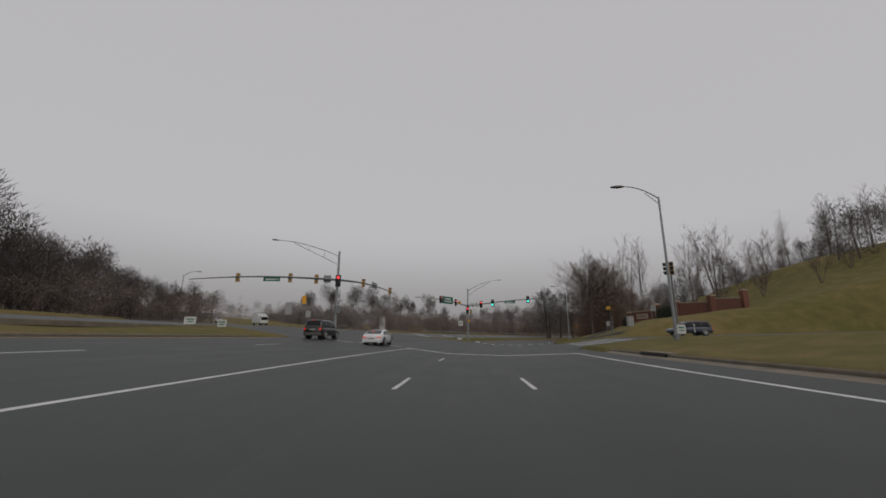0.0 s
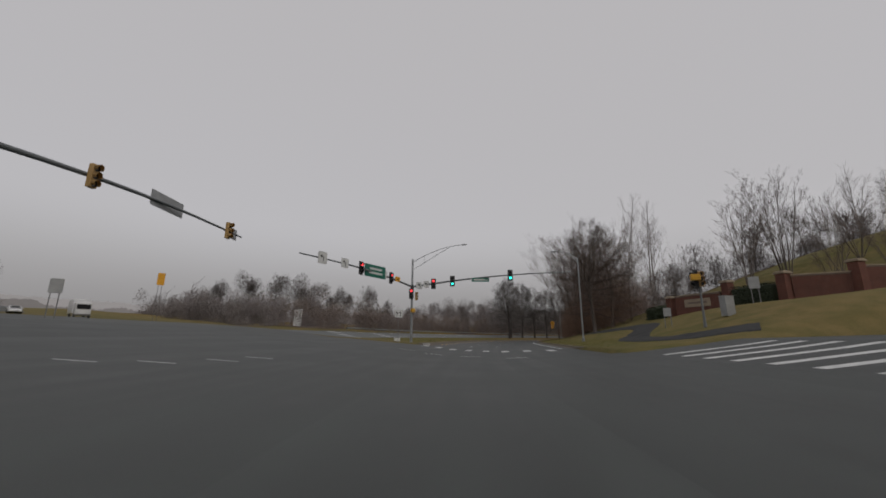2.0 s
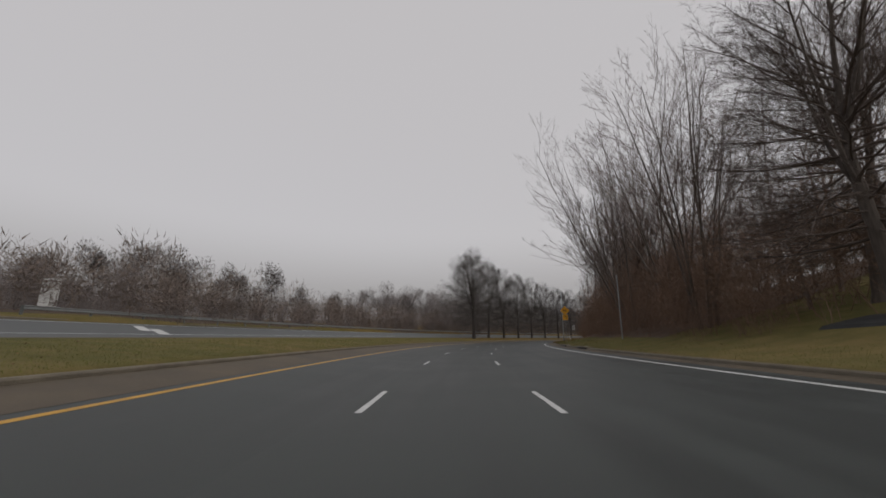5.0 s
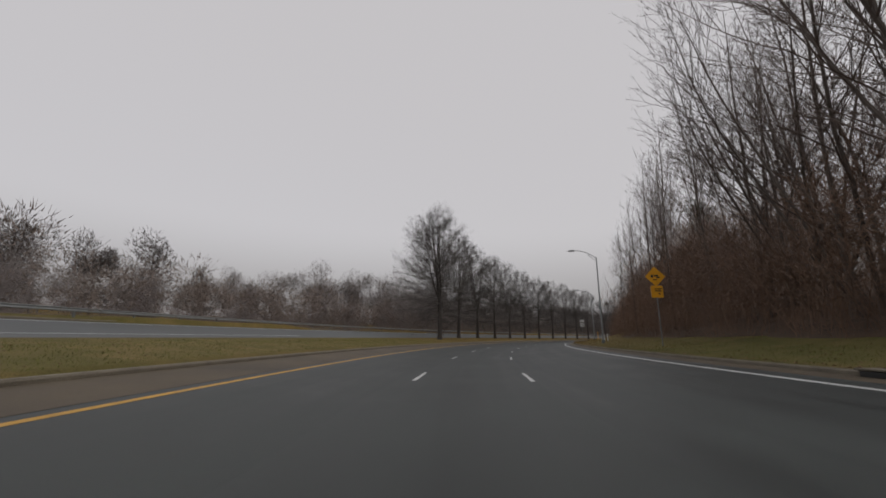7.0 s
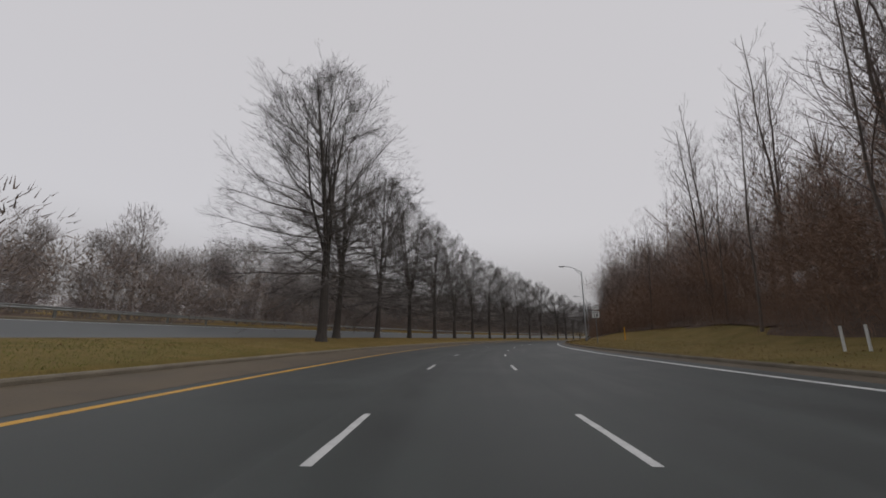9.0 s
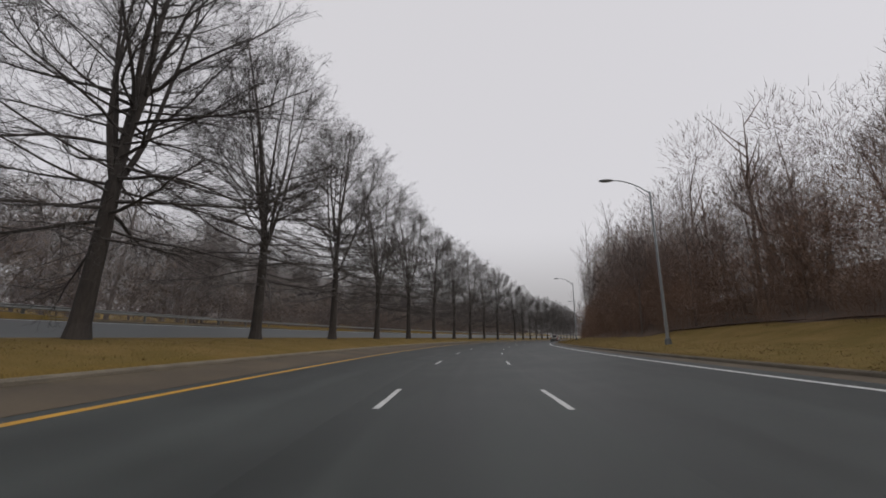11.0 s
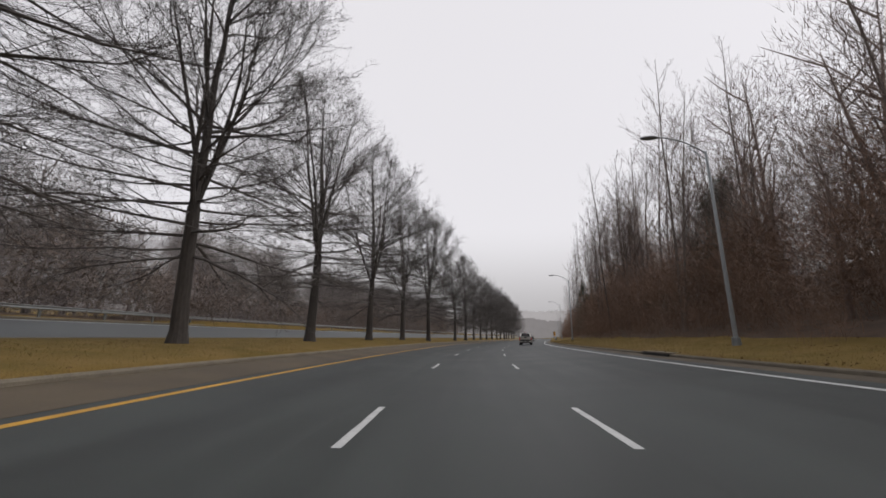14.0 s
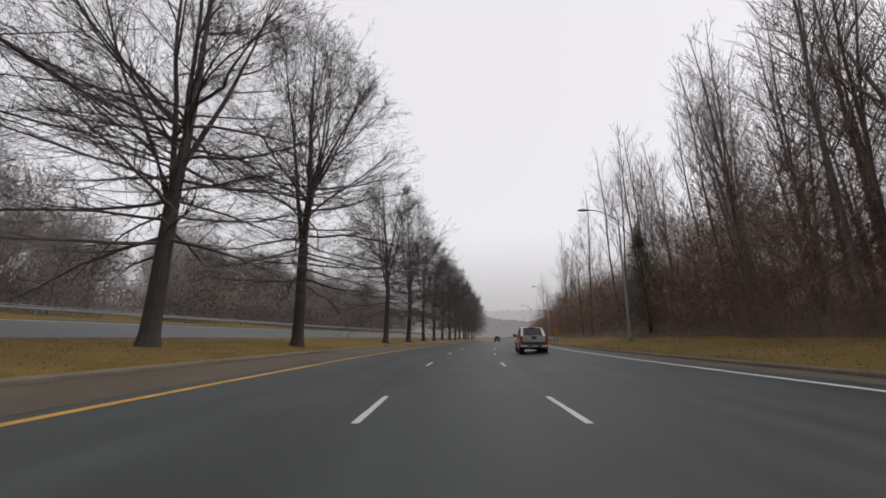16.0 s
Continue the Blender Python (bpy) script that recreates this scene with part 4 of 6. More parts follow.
far_woods("sapling_thicket", fw, "dense leafless brown saplings on the wooded bank", 9, 0.016, 2900, SAPLING)
fw = []
for x in np.arange(62, 135, 5.0):
    for y in (66, 76, 88):
        xx, yy = x + rf.uniform(-3, 3) + (y - 66) * 0.3, y + rf.uniform(-4, 4)
        fw.append((xx, yy, float(height(*sd(xx, yy))) - 0.3, rf.uniform(0, 6.28), rf.uniform(0.55, 0.85)))
for x in np.arange(50, 92, 4.5):
    for y in (103, 111, 119):
        xx, yy = x + rf.uniform(-2, 2), y + rf.uniform(-3, 3)
        fw.append((xx, yy, float(height(*sd(xx, yy))) - 0.3, rf.uniform(0, 6.28), rf.uniform(0.5, 0.75)))
far_woods("far_woods", fw, "dense bare woods on the hill", 8, 0.04, 2000, DARK_TWIG)
fw = []
for y in np.arange(-50, 92, 4.2):
    for k in (0, 5.5, 11.5):
        x = -53 - 0.3 * max(0, y - 40) - k + rf.uniform(-1.5, 1.5)
        yy = y + rf.uniform(-2, 2)
        big = 1.2 if y < 36 else 0.66
        fw.append((x, yy, float(height(*sd(x, yy))) - 0.3, rf.uniform(0, 6.28), rf.uniform(0.75, 1.1) * big))
far_woods("far_woods", fw, "tall dark bare woods beside the turn lanes", 6, 0.045, 2600, DARK_TWIG)
fw = []
for _ in range(170):
    x, y = rf.uniform(-150, -40), rf.uniform(140, 200)
    if x + 0.9 * (y - 100) > -38:
        fw.append((x, y, 2.0, rf.uniform(0, 6.28), rf.uniform(0.65, 1.05) * (1.25 if rf.random() < 0.2 else 0.9)))
far_woods("far_woods", fw, "bare brown woods across the junction", 16, 0.04, 2800, HAZE_TWIG)
fw = [(x + rf.uniform(-2, 2), y + rf.uniform(-2, 2), gz(x, y) - 0.3, rf.uniform(0, 6.28), k) for x, y, k in (
    (-31, 208, 1.45), (-44, 214, 1.15), (-58, 212, 1.5), (-50, 226, 1.3), (-68, 232, 1.6), (-78, 218, 1.6), (-92, 230, 1.7), (-104, 222, 1.6), (-22, 216, 1.0), (-14, 222, 0.85))]
for y in np.arange(14, 94, 6.5):
    for k in (0, 11):
        fw.append((-86 - 0.2 * y - k + rf.uniform(-2, 2), y + rf.uniform(-2, 2), 4.0, rf.uniform(0, 6.28), rf.uniform(1.25, 1.65)))
far_woods("far_woods", fw, "tall dark domed trees far behind the fields", 26, 0.06, 3000, DARK_TWIG)


# ---------------------------------------------------------------- turf and fallen leaves
def turf(name, bands, seed, label, blade):
    """Short blades standing on the verge, thickest by the road."""
    g = np.random.default_rng(seed)
    vs = []
    for s0, s1, d0, d1, count in bands:
        s = g.uniform(s0, s1, count)
        d = d0 + (d1 - d0) * g.random(count) ** 1.3
        x, y = xy(s, d)
        z = height(s, d)
        a, b = g.uniform(0, 6.283, count), g.uniform(0, 6.283, count)
        h, w = g.uniform(0.025, 0.07, count), g.uniform(0.006, 0.014, count)
        lean = g.uniform(0.5, 1.5, count) * h
        p = np.stack([x - np.cos(a) * w, y - np.sin(a) * w, z - 0.02], -1)
        q = np.stack([x + np.cos(a) * w, y + np.sin(a) * w, z - 0.02], -1)
        e = np.stack([x + np.cos(b) * lean, y + np.sin(b) * lean, z + h], -1)
        vs.append(np.stack([p, q, e], 1).reshape(-1, 3))
    v = np.concatenate(vs)
    f = np.arange(len(v)).reshape(-1, 3).tolist()
    tagged(mesh_object(name, v, f, blade), label, "grass", kind="stuff")


BLADE = mat("winter_grass_blades", (0.235, 0.168, 0.055), (0.15, 0.115, 0.035), 0.9, 0.25, 3)
BLADE_GREEN = mat("dull_green_grass_blades", (0.165, 0.165, 0.04), (0.11, 0.115, 0.028), 0.9, 0.25, 3)
turf("grass", [(158, 300, -8.0, -14.5, 38000), (135, 300, 9.1, 13.2, 34000)], 3, "short straw-coloured winter grass on the verges", BLADE)
turf("grass", [(85, 162, -8.0, -14.9, 42000), (66, 138, 9.1, 13.2, 18000), (60, 80, 9.5, 16, 6000)], 13, "short dull green winter grass by the junction", BLADE_GREEN)


def leaves(name, bands, seed, label):
    """Fallen leaves, curled, lying on the verge and against the kerb."""
    g = np.random.default_rng(seed)
    vs = []
    for s0, s1, d0, d1, count in bands:
        s, d = g.uniform(s0, s1, count), g.uniform(d0, d1, count)
        x, y = xy(s, d)
        z = np.maximum(height(s, d), 0.0) + 0.015
        a, w = g.uniform(0, 6.283, count), g.uniform(0.03, 0.065, count)
        c, n = np.cos(a) * w, np.sin(a) * w
        up = g.uniform(0.0, 0.04, count)
        vs.append(np.stack([np.stack([x - c, y - n, z], -1), np.stack([x + n * 0.6, y - c * 0.6, z + up], -1), np.stack([x + c, y + n, z + up * 0.5], -1), np.stack([x - n * 0.6, y + c * 0.6, z + up], -1)], 1).reshape(-1, 3))
    v = np.concatenate(vs)
    f = np.arange(len(v)).reshape(-1, 4).tolist()
    tagged(mesh_object(name, v, f, FALLEN), label, "leaves", kind="stuff")


FALLEN = mat("fallen_leaves", (0.22, 0.13, 0.06), (0.12, 0.07, 0.036), 0.85, 2.0, 20)
leaves("fallen_leaves", [(85, 300, -14.5, -7.9, 1200), (98, 300, 9.0, 14.5, 4000), (98, 300, 8.82, 9.1, 1500)], 4, "brown fallen leaves scattered over the grass")


# ---------------------------------------------------------------- street furniture
SIGNAL_BLACK = mat("signal_black", (0.03, 0.03, 0.032), (0.02, 0.02, 0.021), 0.5, 4, 40)
SIGNAL_TAN = mat("signal_tan_back", (0.42, 0.27, 0.1), (0.3, 0.18, 0.06), 0.55, 4, 40)
SIGNAL_YELLOW = mat("signal_yellow", (0.62, 0.34, 0.02), (0.45, 0.24, 0.02), 0.5, 4, 40)
LENS_OFF = mat("unlit_lens", (0.03, 0.028, 0.025), None, 0.25, 5, 50)
LENS_GREEN = mat("lit_green_lens", (0.05, 0.5, 0.42), None, 0.3, 5, 50, emit=(0.03, 1.0, 0.8), power=2.2)
LENS_RED = mat("lit_red_lens", (0.5, 0.04, 0.04), None, 0.3, 5, 50, emit=(1.0, 0.05, 0.06), power=1.8)
SIGN_GREEN = mat("sign_green", (0.01, 0.16, 0.11), (0.01, 0.12, 0.085), 0.4, 2, 30)
SIGN_WHITE = mat("sign_white", (0.62, 0.63, 0.62), (0.5, 0.51, 0.5), 0.45, 2, 30)
SIGN_BLACK = mat("sign_black", (0.02, 0.02, 0.02), None, 0.5, 2, 30)
SIGN_YELLOW = mat("sign_amber", (0.75, 0.36, 0.01), (0.6, 0.28, 0.01), 0.45, 2, 30)
SIGN_BACK = mat("sign_back_aluminium", (0.36, 0.37, 0.37), (0.27, 0.28, 0.28), 0.5, 2, 30, 0.0, 0.5)
LUMINAIRE = mat("luminaire_grey", (0.3, 0.31, 0.32), (0.22, 0.23, 0.24), 0.5, 3, 30, 0, 0.4)
BRICK = mat("red_brick", (0.2, 0.08, 0.056), (0.115, 0.046, 0.035), 0.85, 1.5, 25, 0.3, var=0.25)
MORTAR = mat("brick_mortar", (0.2, 0.155, 0.13), (0.13, 0.1, 0.085), 0.9, 3, 40, 0.3)
STONE_CAP = mat("cast_stone_cap", (0.36, 0.3, 0.22), (0.25, 0.2, 0.15), 0.85, 2, 30, 0.3)
HEDGE = mat("hedge_leaf", (0.035, 0.05, 0.022), (0.018, 0.028, 0.012), 0.75, 3, 30, var=0.2)
TIMBER_POLE = mat("steel_post", (0.25, 0.25, 0.25), (0.17, 0.17, 0.17), 0.55, 3, 30, 0, 0.5)


def signal_head(parent, m, body, lit=None, back=False, name="signal_head"):
    """Three lenses in a housing, each under a visor; it faces -y."""
    bm = bmesh.new()
    box(bm, (-0.18, -0.1, -0.54), (0.18, 0.12, 0.54), 0.03)
    head = part(name, bm, body, parent)
    head.matrix_basis = m
    if back:
        bm = bmesh.new()
        plate(bm, [(-0.3, -0.68), (0.3, -0.68), (0.3, 0.68), (-0.3, 0.68)], 0.012)
        bmesh.ops.translate(bm, vec=(0, 0.02, 0), verts=bm.verts)
        part("backplate", bm, SIGNAL_BLACK, head)
    for i, z in enumerate((0.36, 0.0, -0.36)):
        mt = {0: LENS_RED if lit == "red" else LENS_OFF, 1: LENS_OFF, 2: LENS_GREEN if lit == "green" else LENS_OFF}[i]
        bm = bmesh.new()
        tube(bm, [(0, -0.13, z), (0, -0.1, z)], [0.145, 0.15], 16)
        part("lens", bm, mt, head)
        bm = bmesh.new()
        for k in range(13):
            a0, a1 = (radians(-35 + 250 * q / 12) for q in (k, k + 1))
            if k < 12:
                vs = [bm.verts.new((0.165 * math.cos(a), y, z + 0.165 * math.sin(a))) for a, y in ((a0, -0.1), (a1, -0.1), (a1, -0.32 + 0.05 * abs(k - 5.5) / 6), (a0, -0.32 + 0.05 * abs(k - 6.5) / 6))]
                bm.faces.new(vs)
        bmesh.ops.solidify(bm, geom=bm.faces[:], thickness=0.008)
        part("visor", bm, body, head)
    return head


def sign_plate(parent, m, w, h, face, name="sign", bars=(), bar_mat=None, back=SIGN_BACK, border=None):
    """A sheet sign facing -y, rounded at the corners; bars are (x, z, w, h) of writing that cannot be read."""
    c = min(w, h) * 0.1
    out_ = []
    for sx, sz, a0 in ((1, 1, 0), (-1, 1, 90), (-1, -1, 180), (1, -1, 270)):
        for k in range(4):
            a = radians(a0 + 30 * k)
            out_.append((sx * (w / 2 - c) + c * math.cos(a), sz * (h / 2 - c) + c * math.sin(a)))
    bm = bmesh.new()
    plate(bm, out_, 0.012)
    sg = part(name, bm, back, parent)
    sg.matrix_basis = m
    bm = bmesh.new()
    plate(bm, [(x * 0.985, z * 0.985) for x, z in out_], 0.004)
    bmesh.ops.translate(bm, vec=(0, -0.009, 0), verts=bm.verts)
    part("sign_face", bm, face, sg)
    for x, z, bw, bh in bars:
        bm = bmesh.new()
        box(bm, (x - bw / 2, -0.0155, z - bh / 2), (x + bw / 2, -0.011, z + bh / 2))
        part("writing", bm, bar_mat or SIGN_WHITE, sg)
    return sg


def letters(parent, words, size, m, material):
    me = text_mesh(words, size)
    me.materials.append(material)
    ob = new("lettering", me)
    ob.parent, ob.matrix_basis = parent, m
    return ob


def face_to(x, y, tx, ty):
    """Turn about z so that -y of a sign looks from (x, y) towards (tx, ty)."""
    return math.degrees(math.atan2(ty - y, tx - x)) + 90


def lamp_arm(thing, p, q, material=GALV):
    """A truss arm from the pole at p out to the lamp at q: two bars with struts, and a flat cobra head."""
    p, q = Vector(p), Vector(q)
    flat = Vector((q.x - p.x, q.y - p.y, 0))
    n = flat.normalized()
    up = [p + flat * t + Vector((0, 0, (q.z - p.z) * (1 - (1 - t) ** 2))) for t in np.linspace(0, 1, 9)]
    bm = bmesh.new()
    tube(bm, up, 0.04, 8)
    arm_ = part("lamp_arm", bm, material, thing)
    lo = [p + Vector((0, 0, -1.0)) + flat * t * 0.75 + Vector((0, 0, (up[6].z - p.z + 0.9) * t)) for t in np.linspace(0, 1, 7)]
    bm = bmesh.new()
    tube(bm, lo, 0.03, 8)
    for t in (2, 4):
        tube(bm, [lo[t], up[int(t * 0.75 * 8 / 6 + 0.5)]], 0.018, 6)
    part("brace", bm, material, arm_)
    cobra(arm_, q, n)
    return arm_


def cobra(parent, q, n):
    ang = math.atan2(n.y, n.x)
    bm = bmesh.new()
    t = bmesh.new()
    bmesh.ops.create_uvsphere(t, u_segments=14, v_segments=8, radius=1)
    bmesh.ops.transform(t, matrix=Matrix.Translation((0.3, 0, 0)) @ Matrix.Diagonal((0.42, 0.17, 0.085, 1)), verts=t.verts)
    join(bm, t)
    bmesh.ops.transform(bm, matrix=Matrix.Translation(q) @ Matrix.Rotation(ang, 4, "Z"), verts=bm.verts)
    part("luminaire", bm, LUMINAIRE, parent, smooth=True)


def mast(base, top, arms, lamp, label, g=""):
    """A signal pole with mast arms. arms: list of (end, dz) as x, y, z; returns the thing and functions to place things along the arms."""
    bx, by, bz = base
    thing = empty("signal_pole", Matrix.Translation(base), label, "traffic signal", "signal poles")
    bm = bmesh.new()
    tube(bm, [(0, 0, 0), (0, 0, 0.02), (0, 0, 1.0), (0, 0, top - bz)], [0.2, 0.17, 0.165, 0.115], 14)
    part("pole", bm, GALV, thing)
    bm = bmesh.new()
    box(bm, (-0.26, -0.26, -0.15), (0.26, 0.26, 0.04), 0.02)
    for a in (-1, 1):
        for b in (-1, 1):
            tube(bm, [(a * 0.19, b * 0.19, 0.03), (a * 0.19, b * 0.19, 0.1)], 0.025, 6)
    part("base_plate", bm, GALV_DARK, thing)
    ends = []
    for root_z, end in arms:
        p, q = Vector((0, 0, root_z - bz)), Vector(end) - Vector(base)
        pts = [p.lerp(q, t) + Vector((0, 0, 0.35 * math.sin(t * math.pi))) for t in np.linspace(0, 1, 9)]
        bm = bmesh.new()
        tube(bm, pts, [0.13 - 0.075 * t for t in np.linspace(0, 1, 9)], 12)
        part("mast_arm", bm, GALV_DARK, thing)
        bm = bmesh.new()
        tube(bm, [p - Vector((0, 0, 0.28)), p + Vector((0, 0, 0.28))], 0.2, 12)
        part("clamp", bm, GALV_DARK, thing)
        ends.append((p, q))
    if lamp:
        root, tip = lamp
        lamp_arm(thing, (0, 0, root - bz), Vector(tip) - Vector(base))

    def along(k, t, dz=0.0):
        p, q = ends[k]
        v = p.lerp(q, t) + Vector((0, 0, 0.35 * math.sin(t * math.pi) + dz))
        return v
    return thing, along


def at(v, turn, out_=0.2):
    """A pose at v, moved out towards its face."""
    return Matrix.Translation(v) @ Matrix.Rotation(radians(turn), 4, "Z") @ Matrix.Translation((0, -out_, 0))


def lane_sign(parent, m, w, h):
    """A white sheet with one bent arrow."""
    sg = sign_plate(parent, m, w, h, SIGN_WHITE, "lane_sign")
    bm = bmesh.new()
    k = w * 0.9
    plate(bm, [(x * k, z * k) for x, z in ((-0.3, 0.14), (-0.1, 0.34), (-0.1, 0.2), (0.08, 0.18), (0.16, 0.08), (0.16, -0.36), (0.07, -0.36), (0.07, 0.04), (0.02, 0.09), (-0.1, 0.09), (-0.1, -0.04))], 0.004)
    bmesh.ops.translate(bm, vec=(0, -0.0135, 0), verts=bm.verts)
    part("arrow", bm, SIGN_BLACK, sg)
    return sg


# the pole between the turn lanes and the cross street
BX, BY = -17.0, 42.6
pole_a, along = mast((BX, BY, float(bowl(-16)) + 0.05), 11.1, [(7.75, (-36.9, 44.0, 8.3)), (7.75, (-14.5, 58.8, 8.1))], (10.5, (-23.0, 39.6, 11.9)),
                     "tall galvanised signal pole with two mast arms at the junction")
for t in (0.665, 0.31, 0.14):
    signal_head(pole_a, at(along(0, t, -0.05), face_to(-25, 43, -25, 90)), SIGNAL_TAN)
for t in (0.36, 0.9):
    signal_head(pole_a, at(along(1, t, -0.05), face_to(-15, 52, 30, 52)), SIGNAL_TAN)
sign_plate(pole_a, at(along(0, 0.42, -0.35), face_to(-25, 43, -20, 0)), 2.0, 0.46, SIGN_GREEN, "street_sign", [(-0.1, 0, 1.3, 0.16), (0.78, 0, 0.22, 0.1)])
sign_plate(pole_a, at(along(1, 0.63, 0.1), face_to(-15, 52, -60, 52)), 2.6, 0.85, SIGN_GREEN, "guide_sign", [(0, 0.15, 1.9, 0.18), (0, -0.2, 1.5, 0.18)])
lane_sign(pole_a, at(along(1, 0.97, 0.05), face_to(-15, 57, -60, 57)), 0.75, 0.75)
lane_sign(pole_a, at(along(0, 0.07, 0.05), face_to(-18, 43, -18, 90)), 0.9, 0.85)
signal_head(pole_a, at(Vector((0.05, 0, 6.4)), face_to(BX, BY, 0, 0), 0.36), SIGNAL_BLACK, "red", True)
bm = bmesh.new()
box(bm, (-0.28, -0.2, 2.7), (0.28, 0.25, 3.6), 0.03)
o = part("control_box", bm, GALV_DARK, pole_a)
o.matrix_basis = at(Vector((0.3, -0.1, 0)), 20, 0)

# the pole on the nose of the median
FX, FY = -3.9, 83.9
pole_b, along = mast((FX, FY, gz(FX, FY) - 0.05), 11.7, [(7.9, (-11.5, 62.1, 7.72)), (7.9, (15.2, 76.8, 8.9))], (11.2, (2.6, 81.2, 13.1)),
                     "tall galvanised signal pole on the nose of the grass median")
S2 = face_to(2, 81, 0, 0)
for t, lit in ((0.15, "red"), (0.278, "green"), (0.645, "green")):
    signal_head(pole_b, at(along(1, t, -0.05), S2), SIGNAL_BLACK, lit, True)
sign_plate(pole_b, at(along(1, 0.46, -0.3), S2), 2.2, 0.5, SIGN_GREEN, "street_sign", [(-0.12, 0, 1.4, 0.17), (0.85, 0, 0.2, 0.12)])
for t in (0.05, 0.1):
    sg = sign_plate(pole_b, at(along(1, t, 0.0), S2), 0.76, 0.9, SIGN_WHITE, "turn_sign")
    bm = bmesh.new()
    plate(bm, [(-0.22, 0.1), (-0.05, 0.28), (-0.03, 0.18), (0.14, 0.1), (0.18, -0.3), (0.08, -0.3), (0.05, 0.02), (-0.05, 0.07), (-0.06, -0.04)], 0.004)
    bmesh.ops.translate(bm, vec=(0, -0.0135, 0), verts=bm.verts)
    part("arrow", bm, SIGN_BLACK, sg)
S3 = face_to(-8, 72, 40, 40)
for t, lit in ((0.3, "red"), (0.6, "red")):
    signal_head(pole_b, at(along(0, t, -0.05), S3), SIGNAL_BLACK, lit, True)
sign_plate(pole_b, at(along(0, 0.47, 0.05), S3), 3.3, 1.35, SIGN_GREEN, "guide_sign", [(0.1, 0.25, 1.9, 0.22), (0.1, -0.2, 2.1, 0.22)])
lane_sign(pole_b, at(along(0, 0.375, 0.0), S3), 0.8, 0.9)
lane_sign(pole_b, at(along(0, 0.73, 0.0), S3), 0.9, 0.9)
lane_sign(pole_b, at(along(0, 0.88, 0.0), S3), 0.95, 1.05)
sign_plate(pole_b, at(along(0, 0.22, 0.12), S3), 0.95, 0.6, SIGN_YELLOW, "warning_sign", [(0, 0, 0.5, 0.12)], SIGN_BLACK)
signal_head(pole_b, at(Vector((-0.1, 0, 6.3)), face_to(FX, FY, 0, 30), 0.34), SIGNAL_BLACK, "red", True)
signal_head(pole_b, at(Vector((0.2, 0, 6.0)), face_to(FX, FY, 40, 80), 0.34), SIGNAL_TAN)
bm = bmesh.new()
box(bm, (-0.24, -0.2, -0.24), (0.24, 0.2, 0.24), 0.03)
o = part("crossing_signal", bm, SIGNAL_YELLOW, pole_b)
o.matrix_basis = at(Vector((0.0, 0, 4.1)), face_to(FX, FY, 20, 40), 0.36)


def post_sign(name, x, y, z, tall, label, category="sign", n=1, gap=0.0, turn=0.0):
    thing = empty(name, pose(x, y, z, 0, 0, turn), label, category)
    for k in range(n):
        bm = bmesh.new()
        px_ = (k - (n - 1) / 2) * gap
        tube(bm, [(px_, 0.03, -0.3), (px_, 0.03, tall)], 0.035, 8)
        part("post", bm, TIMBER_POLE, thing)
    return thing


# lane-use sign on the nose: two arrows that turn left
th = post_sign("lane_use_sign", -5.3, 80.6, max(gz(-5.3, 80.6), 0.4), 4.2, "white lane-use sign with two turn arrows on a post", turn=face_to(-5, 79, 0, 30))
sg = sign_plate(th, pose(0, -0.02, 3.75), 0.95, 0.95, SIGN_WHITE)
for k in (-0.2, 0.2):
    bm = bmesh.new()
    plate(bm, [(k - 0.16, 0.12), (k - 0.02, 0.28), (k - 0.01, 0.17), (k + 0.12, 0.15), (k + 0.04, -0.32), (k - 0.05, -0.32), (k + 0.02, 0.06), (k - 0.04, 0.07), (k - 0.04, -0.02)], 0.004)
    bmesh.ops.translate(bm, vec=(0, -0.0135, 0), verts=bm.verts)
    part("arrow", bm, SIGN_BLACK, sg)

# cabinets at the foot of the pole
for x, y, w, h in ((-5.6, 82.6, 0.7, 0.45), (-1.9, 83.6, 0.8, 0.4), (21.5, 61.5, 0.9, 1.5)):
    s_, d_ = sd(x, y)
    th = empty("utility_cabinet", pose(x, y, max(0.1, float(height(s_, d_))) - 0.02, 0, 0, 15), "pale grey metal utility cabinet on the grass", "utility cabinet")
    bm = bmesh.new()
    box(bm, (-w / 2, -0.25, 0), (w / 2, 0.25, h), 0.03)
    part("cabinet_body", bm, SIGN_WHITE if h < 1 else SIGN_BACK, th)
    bm = bmesh.new()
    box(bm, (-w / 2 - 0.03, -0.28, h - 0.02), (w / 2 + 0.03, 0.28, h + 0.03), 0.015)
    part("cabinet_lid", bm, SIGN_BACK, th)


def corner_signal(x, y, z, tall, turn_red, label):
    th = empty("corner_signal", pose(x, y, z), label, "traffic signal", "signal poles")
    bm = bmesh.new()
    tube(bm, [(0, 0, -0.2), (0, 0, 0.9), (0, 0, tall + 0.3)], [0.12, 0.075, 0.06], 10)
    part("pole", bm, GALV_DARK, th)
    signal_head(th, at(Vector((0, 0, tall)), turn_red, 0.22), SIGNAL_BLACK, None, True)
    signal_head(th, at(Vector((0, 0, tall)), turn_red + 90, 0.22), SIGNAL_TAN)
    return th


